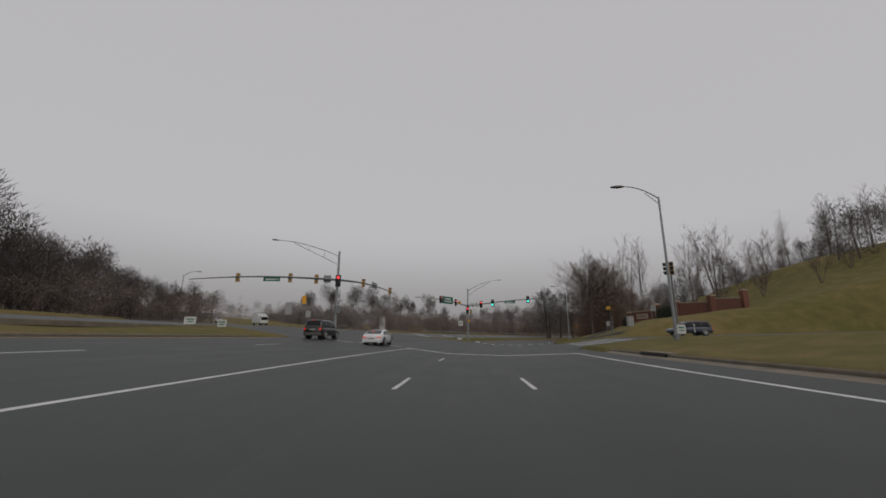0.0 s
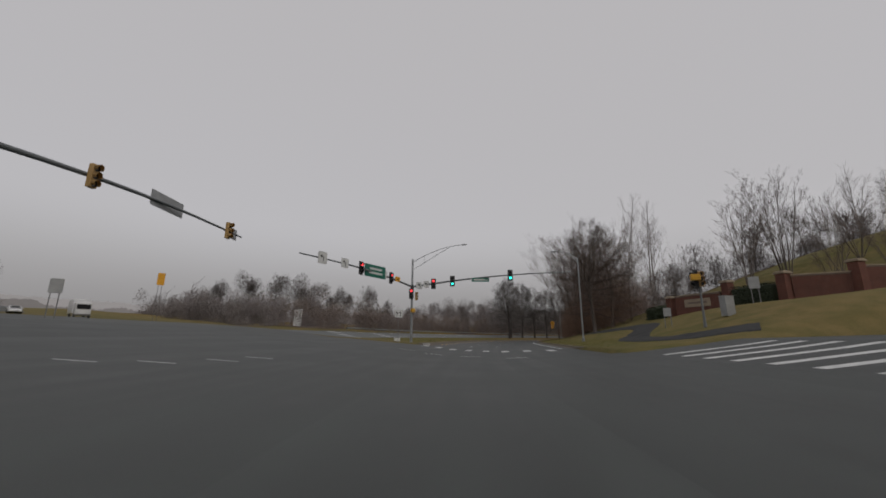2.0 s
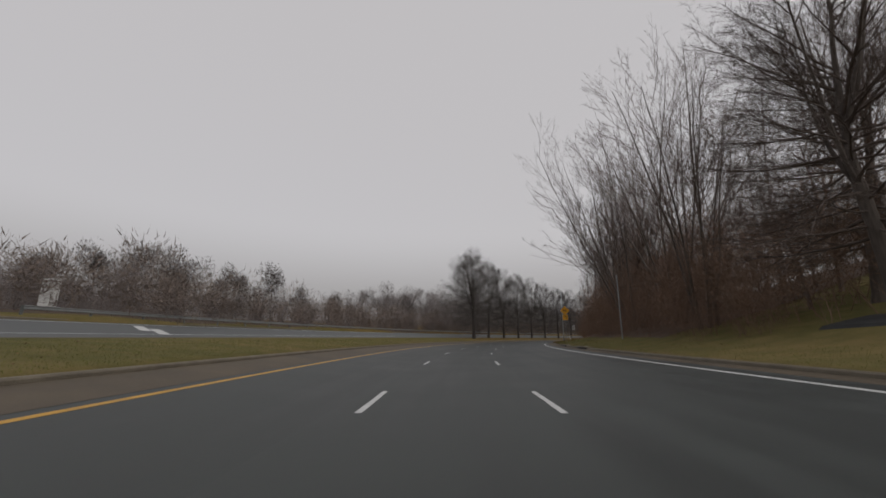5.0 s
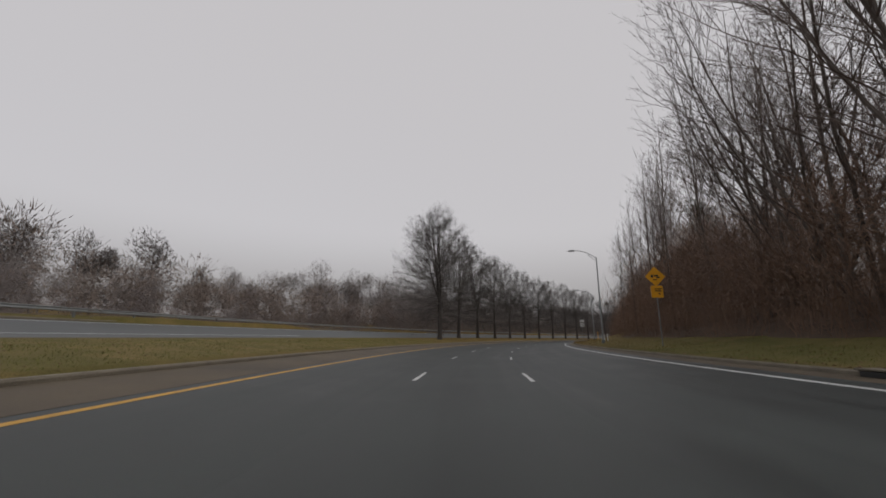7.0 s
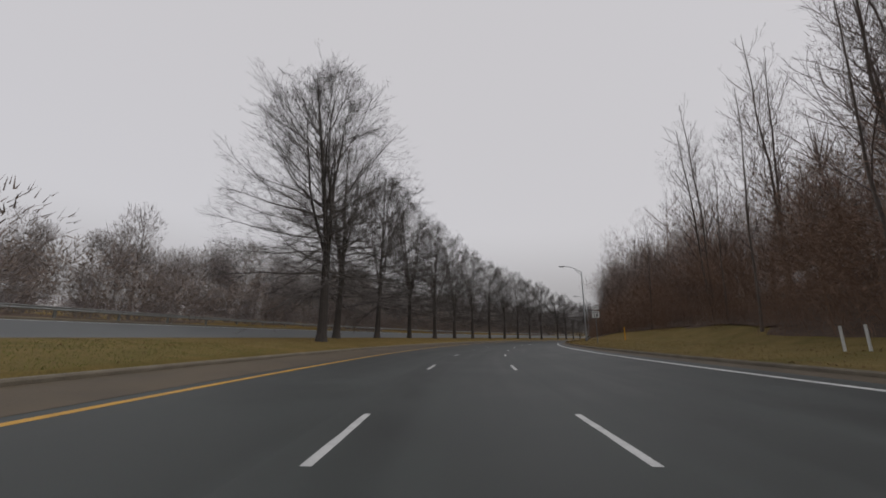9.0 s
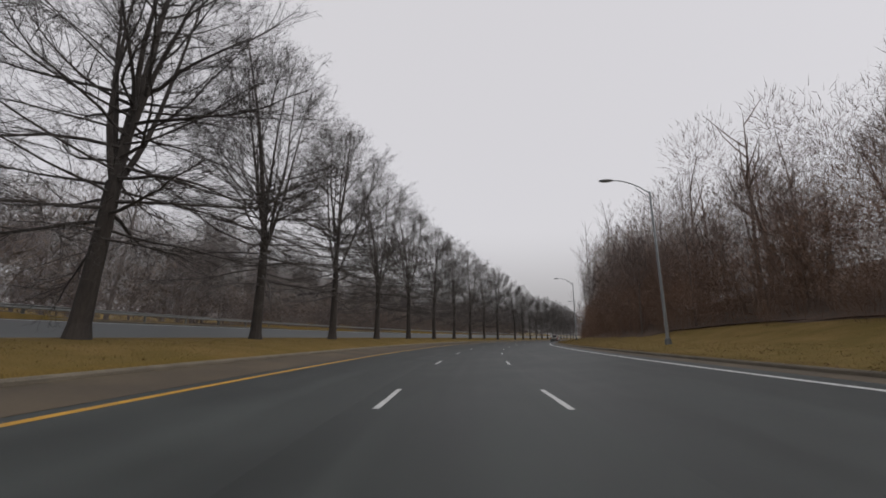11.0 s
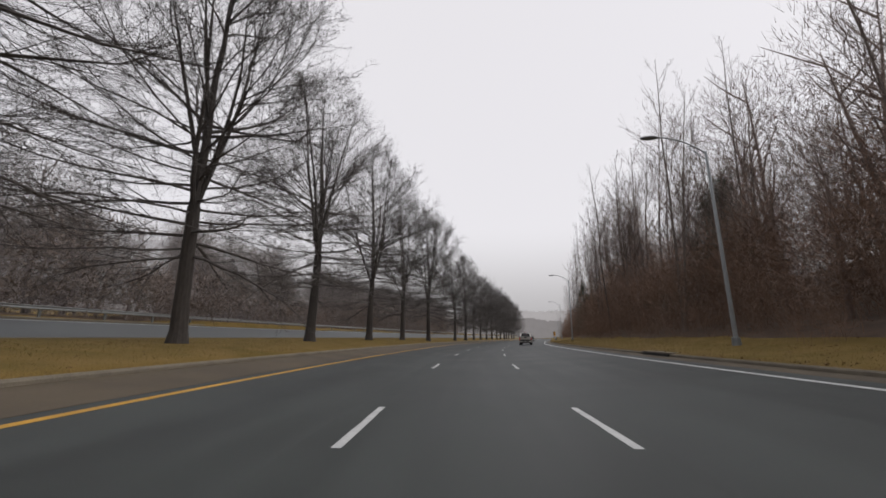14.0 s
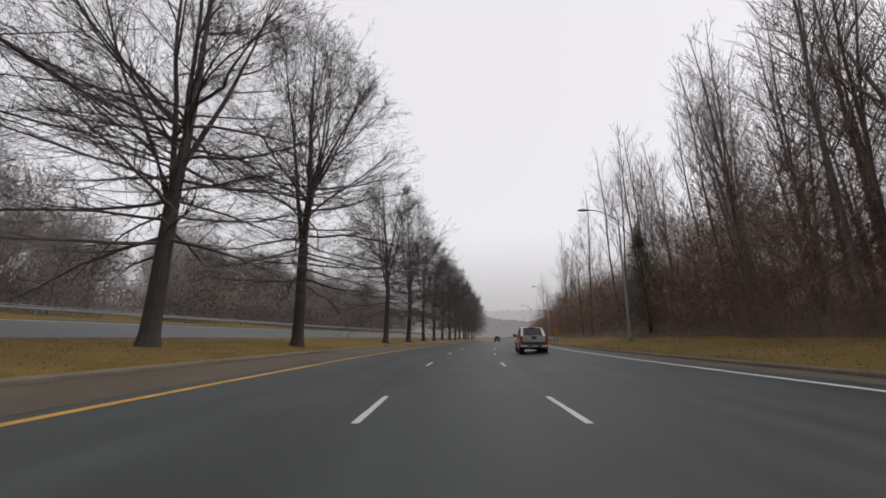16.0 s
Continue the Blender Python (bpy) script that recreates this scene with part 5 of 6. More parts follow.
corner_signal(15.4, 33.6, gz(15.4, 33.6), 5.5, face_to(16, 32, -20, 40), "signal head on a steel pole at the street corner")
th = corner_signal(18.3, 59.7, gz(18.3, 59.7), 3.4, face_to(16, 57, -20, 60), "signal head on a short steel pole by the lawn")
bm = bmesh.new()
box(bm, (-0.3, -0.2, -0.22), (0.3, 0.2, 0.22), 0.03)
o = part("crossing_signal", bm, SIGNAL_YELLOW, th)
o.matrix_basis = at(Vector((-0.3, 0, 3.5)), face_to(16, 57, 0, 20), 0.3)


# ---------------------------------------------------------------- lamps along the road
def street_lamp(label):
    """A tapered pole with a short curved arm and a flat head; the arm reaches towards -x."""
    thing = empty("street_lamp", pose(0, 0, 0), label, "street lamp", "street lamps")
    bm = bmesh.new()
    tube(bm, [(0, 0, -0.3), (0, 0, 0.5), (0, 0, 8.35)], [0.092, 0.084, 0.052], 12)
    part("pole", bm, GALV, thing)
    bm = bmesh.new()
    tube(bm, [(0, 0, -0.1), (0, 0, 0.28), (0, 0, 0.32)], [0.17, 0.15, 0.11], 12)
    part("base_cover", bm, GALV_DARK, thing)
    bm = bmesh.new()
    pts = [(-2.0 * t, 0, 8.25 + 0.85 * (1 - (1 - t) ** 2)) for t in np.linspace(0, 1, 8)]
    tube(bm, pts, 0.035, 8)
    tube(bm, [(0, 0, 7.9), (-0.75, 0, 8.62)], 0.022, 6)
    arm_ = part("lamp_arm", bm, GALV, thing)
    cobra(arm_, Vector((-2.0, 0, 9.1)), Vector((-1, 0, 0)))
    return thing


lamp_first = street_lamp("galvanised street lamp with a curved arm over the road")
spots_l = [(27.5, 13.3, 1.18), (76.0, 11.3, 1.08), (153.2, 10.5, 1.0), (203.2, 11.5, 1.14), (249.0, 11.9, 1.14), (296, 12.0, 1.14), (342, 11.8, 1.1), (388, 11.8, 1.1), (434, 11.8, 1.1)]
for i, (s, d, k) in enumerate(spots_l):
    x, y = P2(s, d)
    m = pose(x, y, float(height(s, d)), 0, 0, heading(s)) @ Matrix.Scale(k, 4)
    (lamp_first if i == 0 else copy_thing(lamp_first, m)).matrix_basis = m
for x, y, k, a in ((-72.0, 84.0, 1.35, 215), (-40.0, 174.0, 1.05, 160)):
    copy_thing(lamp_first, pose(0, 0, 0)).matrix_basis = pose(x, y, gz(x, y), 0, 0, a) @ Matrix.Scale(k, 4)
x, y = P2(117.5, 13.2)
th = empty("steel_post", pose(x, y, gz(x, y)), "slim grey steel post at the foot of the wooded bank", "post")
bm = bmesh.new()
tube(bm, [(0, 0, -0.3), (0, 0, 0.4), (0, 0, 5.6)], [0.06, 0.055, 0.045], 10)
part("post", bm, GALV, th)
bm = bmesh.new()
tube(bm, [(0, 0, 5.58), (0, 0, 5.66)], [0.055, 0.03], 10)
part("cap", bm, GALV_DARK, th)

# curve warning on the verge
x, y = P2(137.3, 10.6)
th = post_sign("warning_sign", x, y, gz(x, y), 4.3, "amber diamond warning sign and square plaque on a steel post", turn=face_to(x, y, 20, 100))
bm = bmesh.new()
plate(bm, [(0, -0.6), (0.57, -0.03), (0.6, 0), (0.57, 0.03), (0, 0.6), (-0.57, 0.03), (-0.6, 0), (-0.57, -0.03)], 0.012, 0.003)
sg = part("sign", bm, SIGN_YELLOW, th)
sg.matrix_basis = pose(0, -0.02, 4.05)
for bx, bz, w, h in ((-0.19, 0.02, 0.15, 0.16), (0.06, 0.05, 0.24, 0.1), (0.16, -0.06, 0.2, 0.07), (-0.03, -0.19, 0.24, 0.05)):
    bm = bmesh.new()
    box(bm, (bx - w / 2, -0.011, bz - h / 2), (bx + w / 2, -0.0065, bz + h / 2))
    part("symbol", bm, SIGN_BLACK, sg)
sg = sign_plate(th, pose(0, -0.02, 3.15), 0.72, 0.72, SIGN_YELLOW, "plaque", [(0.08, 0.16, 0.4, 0.06), (0.08, 0.04, 0.36, 0.06), (0.14, -0.12, 0.12, 0.08)], SIGN_BLACK)

# route marker
x, y = P2(184.0, 10.3)
th = post_sign("route_sign", x, y, gz(x, y) - 0.1, 3.62, "white route marker signs on a steel post", turn=face_to(x, y, 38, 155))
sg = sign_plate(th, pose(0, -0.02, 3.38), 0.6, 0.34, SIGN_WHITE, "direction_sign")
letters(sg, "EAST", 0.2, pose(0, -0.0145, 0), SIGN_BLACK)
sg = sign_plate(th, pose(0, -0.02, 2.74), 0.64, 0.62, SIGN_WHITE, "route_shield", [(0, 0.2, 0.54, 0.05)], SIGN_BLACK)
letters(sg, "28", 0.44, pose(0, -0.0145, -0.09), SIGN_BLACK)
x, y = P2(183.6, 12.6)
th = empty("marker_post", pose(x, y, gz(x, y)), "yellow marker post in the grass", "marker post")
bm = bmesh.new()
tube(bm, [(0, 0, -0.2), (0, 0, 1.2)], 0.045, 8)
part("post", bm, SIGN_YELLOW, th)
for s, d in ((157.5, 11.6), (158.1, 11.4)):
    x, y = P2(s, d)
    th = empty("marker_post", pose(x, y, gz(x, y)), "short white marker post in the grass", "marker post")
    bm = bmesh.new()
    tube(bm, [(0, 0, -0.2), (0, 0, 0.75)], 0.04, 8)
    part("post", bm, SIGN_WHITE, th)

# striped object marker and the rail behind it
x, y = P2(318, 9.8)
th = post_sign("object_marker", x, y, gz(x, y), 1.9, "black and amber striped object marker at the rail end", turn=face_to(x, y, 110, 235))
sg = sign_plate(th, pose(0, -0.02, 1.4), 0.45, 0.9, SIGN_YELLOW, "marker")
for k in range(4):
    bm = bmesh.new()
    plate(bm, [(-0.21, -0.42 + 0.22 * k), (0.21, -0.3 + 0.22 * k + 0.1), (0.21, -0.2 + 0.22 * k + 0.1), (-0.21, -0.32 + 0.22 * k)] if k < 3 else [(-0.21, 0.24), (0.21, 0.42), (-0.05, 0.42), (-0.21, 0.36)], 0.004)
    bmesh.ops.translate(bm, vec=(0, -0.0135, 0), verts=bm.verts)
    part("stripe", bm, SIGN_BLACK, sg)


def guard_rail(a, b, d, zf, label):
    """A W-beam on steel posts along the road."""
    thing = empty("guard_rail", pose(0, 0, 0), label, "guard rail")
    s = rng(a, b, 2.0)
    prof = [(0.0, 0.72), (0.05, 0.69), (0.0, 0.62), (0.0, 0.58), (0.05, 0.51), (0.0, 0.45)]
    cols = [(d + u, zf(s) + v) for u, v in prof]
    beam = grid("beam", s, cols, GALV, thing, level=True)
    bm = bmesh.new()
    box(bm, (-0.05, -0.08, -0.3), (0.05, 0.08, 0.7), 0.01)
    first = part("post", bm, GALV_DARK, thing)
    for i, v in enumerate(np.arange(a, b, 4.0)):
        x, y = P2(v, d - 0.1 * (1 if d < 0 else -1))
        m = pose(x, y, float(zf(np.array([v]))[0]), 0, 0, heading(v))
        if i == 0:
            first.matrix_basis = m
        else:
            same(first, thing, m)


guard_rail(104, 420, -27.6, lambda q: np.full(len(q), float(bowl(-27.6)) + 0.12), "galvanised guard rail beyond the opposite carriageway")
guard_rail(319, 400, 10.1, lambda q: np.full(len(q), float(bowl(10.1)) + 0.12), "galvanised guard rail on the verge")

# drains let into the kerb
for s in (112.5, 121, 250, 19.5):
    x, y = P2(s, 8.72)
    th = empty("storm_drain", pose(x, y, float(bowl(8.72)), 0, 0, heading(s)), "dark storm drain opening under a concrete lid in the kerb", "storm drain")
    bm = bmesh.new()
    box(bm, (-0.02, -1.5, 0.15), (0.9, 1.5, 0.2), 0.02)
    part("lid", bm, CONCRETE, th)
    bm = bmesh.new()
    box(bm, (-0.03, -1.35, 0.02), (0.06, 1.35, 0.13), 0.005)
    part("opening", bm, SIGN_BLACK, th)

# signs standing far over the junction
for x, y, tall, w, h, face, label in ((-50.0, 102.0, 9.0, 1.1, 2.2, SIGN_YELLOW, "tall amber sign on twin posts by the cross street"),
                                      (-29.5, 62, 3.2, 0.8, 1.1, SIGN_BACK, "grey back of a road sign on a post"),
                                      (-31.2, 58.5, 4.2, 1.0, 1.9, SIGN_BACK, "grey back of a tall road sign on twin posts"),
                                      (-42.0, 60.0, 3.6, 0.8, 1.0, SIGN_BACK, "grey back of a road sign on a post"),
                                      (26.0, 64.0, 2.2, 0.75, 1.0, SIGN_BACK, "grey sign on twin posts on the lawn"),
                                      (19.8, 66.5, 1.7, 0.6, 0.75, SIGN_BACK, "small grey sign on twin posts on the lawn")):
    s_, d_ = sd(x, y)
    th = post_sign("road_sign", x, y, max(0.0, float(height(s_, d_))), tall, label, n=2, gap=0.5, turn=face_to(x, y, 0, 20))
    sign_plate(th, pose(0, -0.03, tall - h / 2), w, h, face)
th = empty("sign_cabinet", pose(-37, 136.5, 2.2, 0, 0, -20), "tall white sign cabinet on a low base", "sign")
bm = bmesh.new()
box(bm, (-1.15, -0.3, 0.9), (1.15, 0.3, 6.2), 0.06)
part("cabinet", bm, SIGN_WHITE, th)
bm = bmesh.new()
box(bm, (-0.9, -0.25, -2.5), (0.9, 0.25, 0.9), 0.03)
part("plinth", bm, SIGN_BACK, th)
# small white boards stuck in the grass
for x, y, a in ((-24.5, 30.0, 10), (-22.7, 31.5, -15), (13.5, 29.0, 20), (14.9, 30.1, 50)):
    s_, d_ = sd(x, y)
    th = empty("yard_sign", pose(x, y, max(0.12, float(height(s_, d_))), 0, 0, a + 10), "small white yard sign on wire legs in the grass", "sign")
    sign_plate(th, pose(0, 0, 0.55), 0.9, 0.6, SIGN_WHITE, "board", [(0, 0.1, 0.6, 0.1), (0, -0.1, 0.5, 0.08)], SIGN_GREEN, back=SIGN_WHITE)
    bm = bmesh.new()
    for k in (-0.3, 0.3):
        tube(bm, [(k, 0, -0.2), (k, 0, 0.3)], 0.006, 5)
    part("wire_legs", bm, GALV, th)


# ---------------------------------------------------------------- lawn, wall and path by the corner
def path_strip():
    pts = [(56.8, 17.5), (58.5, 15.0), (61, 13.8), (64, 13.2), (68, 13.6), (72, 15.5), (76, 18.0), (82, 19.0), (90, 17.5), (100, 16)]
    s = np.array([p[0] for p in pts], float)
    d = np.array([p[1] for p in pts], float)
    t = np.arange(len(pts))
    f = np.linspace(0, len(pts) - 1, 60)
    s, d = np.interp(f, t, s), np.interp(f, t, d)
    k = np.ones(7) / 7
    s = np.convolve(np.pad(s, 3, mode="edge"), k, "valid")
    d = np.convolve(np.pad(d, 3, mode="edge"), k, "valid")
    x, y = xy(s, d)
    tx, ty = np.gradient(x), np.gradient(y)
    ln = np.hypot(tx, ty)
    vs, uv = [], []
    for o_, lift in ((-1.5, -0.1), (-1.15, 0.06), (0, 0.085), (1.15, 0.06), (1.5, -0.1)):
        px_, py_ = x + ty / ln * o_, y - tx / ln * o_
        zz = np.array([float(height(*sd(a, b))) for a, b in zip(px_, py_)])
        vs.append(np.stack([px_, py_, np.maximum(zz, 0.1) + lift], -1))
        uv.append(np.stack([np.full(60, o_), f], -1))
    faces = [(c * 60 + i, (c + 1) * 60 + i, (c + 1) * 60 + i + 1, c * 60 + i + 1) for c in range(4) for i in range(59)]
    ob = mesh_object("pavement_path", np.concatenate(vs), faces, PATH_ASPHALT, uvs=np.concatenate(uv))
    structure(ob, "dark asphalt footpath winding over the lawn", "pavement")


path_strip()


def brick_wall(name, p, q, z0, tall, label, thick=0.35, panel=False, bricks=True):
    """A run of brickwork between two piers: a mortar core, brick faces course by course, a stone coping."""
    p, q = Vector((*p, 0)), Vector((*q, 0))
    L = (q - p).length
    ang = math.degrees(math.atan2(q.y - p.y, q.x - p.x))
    th = empty(name, pose(p.x, p.y, z0, 0, 0, ang), label, "wall", "entrance walls")
    bm = bmesh.new()
    box(bm, (0, -thick / 2 + 0.012, -0.6), (L, thick / 2 - 0.012, tall))
    part("core", bm, MORTAR, th)
    bm = bmesh.new()
    box(bm, (-0.04, -thick / 2 - 0.06, tall), (L + 0.04, thick / 2 + 0.06, tall + 0.12), 0.02)
    part("coping", bm, STONE_CAP, th)
    # courses, joined: each brick 30 x 10 cm with recessed joints
    vs, fs = [], []
    bw, bh, j = 0.3, 0.1, 0.012
    for side_ in (-1, 1):
        y0 = side_ * thick / 2
        row_ = 0
        z = -0.3
        while z + bh < tall:
            x = -(row_ % 2) * bw / 2
            while x < L:
                a, b = max(0, x + j / 2), min(L, x + bw - j / 2)
                if b - a > 0.04:
                    n0 = len(vs)
                    pr = 0.003 * math.sin(37.0 * x + 11 * z)
                    for xx, zz in ((a, z), (b, z), (b, z + bh - j), (a, z + bh - j)):
                        vs.append((xx, y0 - side_ * 0.02, zz))
                    for xx, zz in ((a, z), (b, z), (b, z + bh - j), (a, z + bh - j)):
                        vs.append((xx, y0 + pr, zz))
                    fs += [(n0 + 4, n0 + 5, n0 + 6, n0 + 7), (n0, n0 + 1, n0 + 5, n0 + 4), (n0 + 1, n0 + 2, n0 + 6, n0 + 5), (n0 + 2, n0 + 3, n0 + 7, n0 + 6), (n0 + 3, n0, n0 + 4, n0 + 7)]
                x += bw
            z += bh
            row_ += 1
    ob = mesh_object("brickwork", vs, fs, BRICK, th)
    tagged(ob, "red brick in running bond", kind="stuff")
    if panel:
        bm = bmesh.new()
        box(bm, (L * 0.22, -thick / 2 - 0.05, tall * 0.35), (L * 0.8, -thick / 2 - 0.005, tall * 0.78), 0.015)
        pn = part("name_panel", bm, STONE_CAP, th, "pale stone name panel")
        bm = bmesh.new()
        box(bm, (L * 0.3, -thick / 2 - 0.058, tall * 0.52), (L * 0.72, -thick / 2 - 0.048, tall * 0.62))
        part("writing", bm, MORTAR, pn)
    return th


def brick_pier(x, y, z0, tall, turn):
    th = empty("brick_pier", pose(x, y, z0, 0, 0, turn), "square red brick pier with a stone cap", "pier", "entrance piers")
    bm = bmesh.new()
    box(bm, (-0.38, -0.38, -0.7), (0.38, 0.38, tall))
    part("core", bm, MORTAR, th)
    vs, fs = [], []
    z, r_ = -0.5, 0
    while z < tall - 0.09:
        for f in range(4):
            c, s_ = math.cos(f * math.pi / 2), math.sin(f * math.pi / 2)
            for k in range(3):
                a, b = -0.4 + k * 0.27 + 0.006, -0.4 + (k + 1) * 0.265
                n0 = len(vs)
                for yy in (-0.37, -0.4):
                    for xx, zz in ((a, z), (b, z), (b, z + 0.088), (a, z + 0.088)):
                        vs.append((xx * c - yy * s_, xx * s_ + yy * c, zz))
                fs += [(n0 + 4, n0 + 5, n0 + 6, n0 + 7), (n0, n0 + 1, n0 + 5, n0 + 4), (n0 + 1, n0 + 2, n0 + 6, n0 + 5), (n0 + 2, n0 + 3, n0 + 7, n0 + 6), (n0 + 3, n0, n0 + 4, n0 + 7)]
        z += 0.1
        r_ += 1
    tagged(mesh_object("brickwork", vs, fs, BRICK, th), kind="stuff")
    bm = bmesh.new()
    box(bm, (-0.5, -0.5, tall), (0.5, 0.5, tall + 0.13), 0.02)
    box(bm, (-0.42, -0.42, tall + 0.13), (0.42, 0.42, tall + 0.24), 0.03)
    part("cap", bm, STONE_CAP, th)


def leafy_hedge(p, q, z0, tall, wide, label):
    """A clipped evergreen hedge: a dark core inside thousands of small leaves."""
    r = random.Random(int(p[0] * 10))
    L = math.hypot(q[0] - p[0], q[1] - p[1])
    ang = math.degrees(math.atan2(q[1] - p[1], q[0] - p[0]))
    th = empty("hedge", pose(p[0], p[1], z0, 0, 0, ang), label, "hedge")
    bm = bmesh.new()
    box(bm, (0.1, -wide / 2 + 0.1, -0.5), (L - 0.1, wide / 2 - 0.1, tall - 0.12), 0.1)
    part("hedge_core", bm, HEDGE, th)
    vs, fs = [], []
    for _ in range(int(420 * L * tall / 3)):
        x, y, z = r.uniform(0, L), r.uniform(-wide / 2, wide / 2), r.uniform(0, tall)
        f = r.random()
        if f < 0.4:
            y = -wide / 2 + r.gauss(0, 0.05)
        elif f < 0.7:
            y = wide / 2 + r.gauss(0, 0.05)
        else:
            z = tall + r.gauss(0, 0.07)
        n0 = len(vs)
        a, b = r.uniform(0, 6.28), r.uniform(-1, 1)
        u = np.array([math.cos(a), math.sin(a), b]) * r.uniform(0.06, 0.12)
        w = np.array([-math.sin(a), math.cos(a), r.uniform(-1, 1)]) * 0.045
        c = np.array([x, y, z])
        vs += [tuple(c - u), tuple(c + w), tuple(c + u), tuple(c - w)]
        fs.append((n0, n0 + 1, n0 + 2, n0 + 3))
    tagged(mesh_object("leaves", vs, fs, HEDGE, th), kind="stuff")


brick_wall("entrance_wall", (27.7, 77.4), (29.2, 72.2), gz(28.4, 75) - 0.1, 2.0, "red brick entrance wall with a pale stone name panel", panel=True)
for x, y, t in ((27.5, 78.1, 2.2), (29.5, 71.5, 2.6), (30.2, 65.7, 2.4), (34.2, 63.1, 2.6), (38.4, 62.3, 2.6)):
    brick_pier(x, y, gz(x, y) - 0.1, t, 10)
for p, q in (((30.6, 65.4), (33.8, 63.4)), ((34.7, 63.0), (37.9, 62.4))):
    brick_wall("entrance_wall", p, q, gz((p[0] + q[0]) / 2, p[1]) - 0.2, 2.1, "long red brick boundary wall with a stone coping")
leafy_hedge((29.6, 70.8), (30.1, 66.4), gz(29.8, 68.5) - 0.1, 1.8, 1.1, "clipped dark green hedge between the brick piers")
leafy_hedge((28.9, 85.6), (27.6, 79.0), gz(28.2, 82) - 0.1, 1.5, 1.0, "clipped dark green hedge beside the entrance wall")


# ---------------------------------------------------------------- vehicles
def paint(name, c, c2, metal=0.5):
    m = mat(name, c, c2, 0.32, 1.2, 80, 0.0, metal)
    m.node_tree.nodes["Principled BSDF"].inputs["Coat Weight"].default_value = 0.6
    return m


PEWTER = paint("pewter_paint", (0.42, 0.395, 0.355), (0.34, 0.32, 0.285), 0.25)
CAR_WHITE = paint("white_car_paint", (0.66, 0.67, 0.68), (0.56, 0.57, 0.58), 0.0)
CAR_DARK = paint("dark_car_paint", (0.028, 0.026, 0.026), (0.018, 0.017, 0.017), 0.2)
CAR_BLUE = paint("blue_grey_paint", (0.055, 0.068, 0.095), (0.035, 0.043, 0.062), 0.4)
CLADDING = mat("grey_cladding", (0.1, 0.098, 0.095), (0.07, 0.068, 0.066), 0.6, 3, 60)
CAR_GLASS = mat("tinted_glass", (0.012, 0.013, 0.014), None, 0.1, 2, 20, spec=0.25)
TYRE = mat("tyre_rubber", (0.022, 0.022, 0.022), (0.014, 0.014, 0.014), 0.8, 4, 60, 0.2)
RIM = mat("alloy_rim", (0.42, 0.43, 0.44), (0.3, 0.31, 0.32), 0.35, 4, 40, 0, 0.9)
CHROME = mat("bumper_chrome", (0.5, 0.5, 0.5), (0.4, 0.4, 0.4), 0.25, 2, 30, 0, 1.0)
TAIL_RED = mat("tail_lamp_red", (0.45, 0.01, 0.015), (0.32, 0.01, 0.01), 0.2, 6, 50)
BRAKE = mat("lit_brake_lamp", (0.6, 0.03, 0.02), None, 0.2, 6, 50, emit=(1.0, 0.05, 0.03), power=0.4)
PLATE = mat("number_plate", (0.3, 0.31, 0.3), (0.22, 0.23, 0.22), 0.4, 4, 40)
HEADLAMP = mat("clear_lamp", (0.6, 0.62, 0.62), (0.5, 0.5, 0.5), 0.15, 4, 40)


def loft(bm, sections):
    """Skin over closed sections with the same number of points."""
    rings = [[bm.verts.new(p) for p in s] for s in sections]
    n = len(rings[0])
    for a, b in zip(rings, rings[1:]):
        for k in range(n):
            bm.faces.new((a[k], a[(k + 1) % n], b[(k + 1) % n], b[k]))
    bm.faces.new(rings[0][::-1])
    bm.faces.new(rings[-1])
    return bm


def section(y, hw, zb, zt):
    """Rounded box of half width hw from zb to zt, at y."""
    h = zt - zb
    half = [(0.0, zb), (hw * 0.86, zb), (hw * 0.97, zb + min(0.1, h * 0.2)), (hw, zb + h * 0.45), (hw * 0.985, zb + h * 0.72), (hw * 0.95, zt - min(0.06, h * 0.12)), (hw * 0.86, zt), (0.0, zt + 0.015)]
    return [(x, y, z) for x, z in half] + [(-x, y, z) for x, z in half[-2:0:-1]]


def pane(bm, a, b, c, d, inset=0.06, out_=0.012):
    """A thin plate set in from the four corners of a face."""
    q = [Vector(v) for v in (a, b, c, d)]
    mid = sum(q, Vector()) / 4
    n = (q[1] - q[0]).cross(q[3] - q[0]).normalized()
    q = [v + (mid - v).normalized() * inset for v in q]
    lo, hi = [bm.verts.new(v - n * 0.02) for v in q], [bm.verts.new(v + n * out_) for v in q]
    bm.faces.new(hi)
    for k in range(4):
        bm.faces.new((lo[k], lo[(k + 1) % 4], hi[(k + 1) % 4], hi[k]))
    return bm


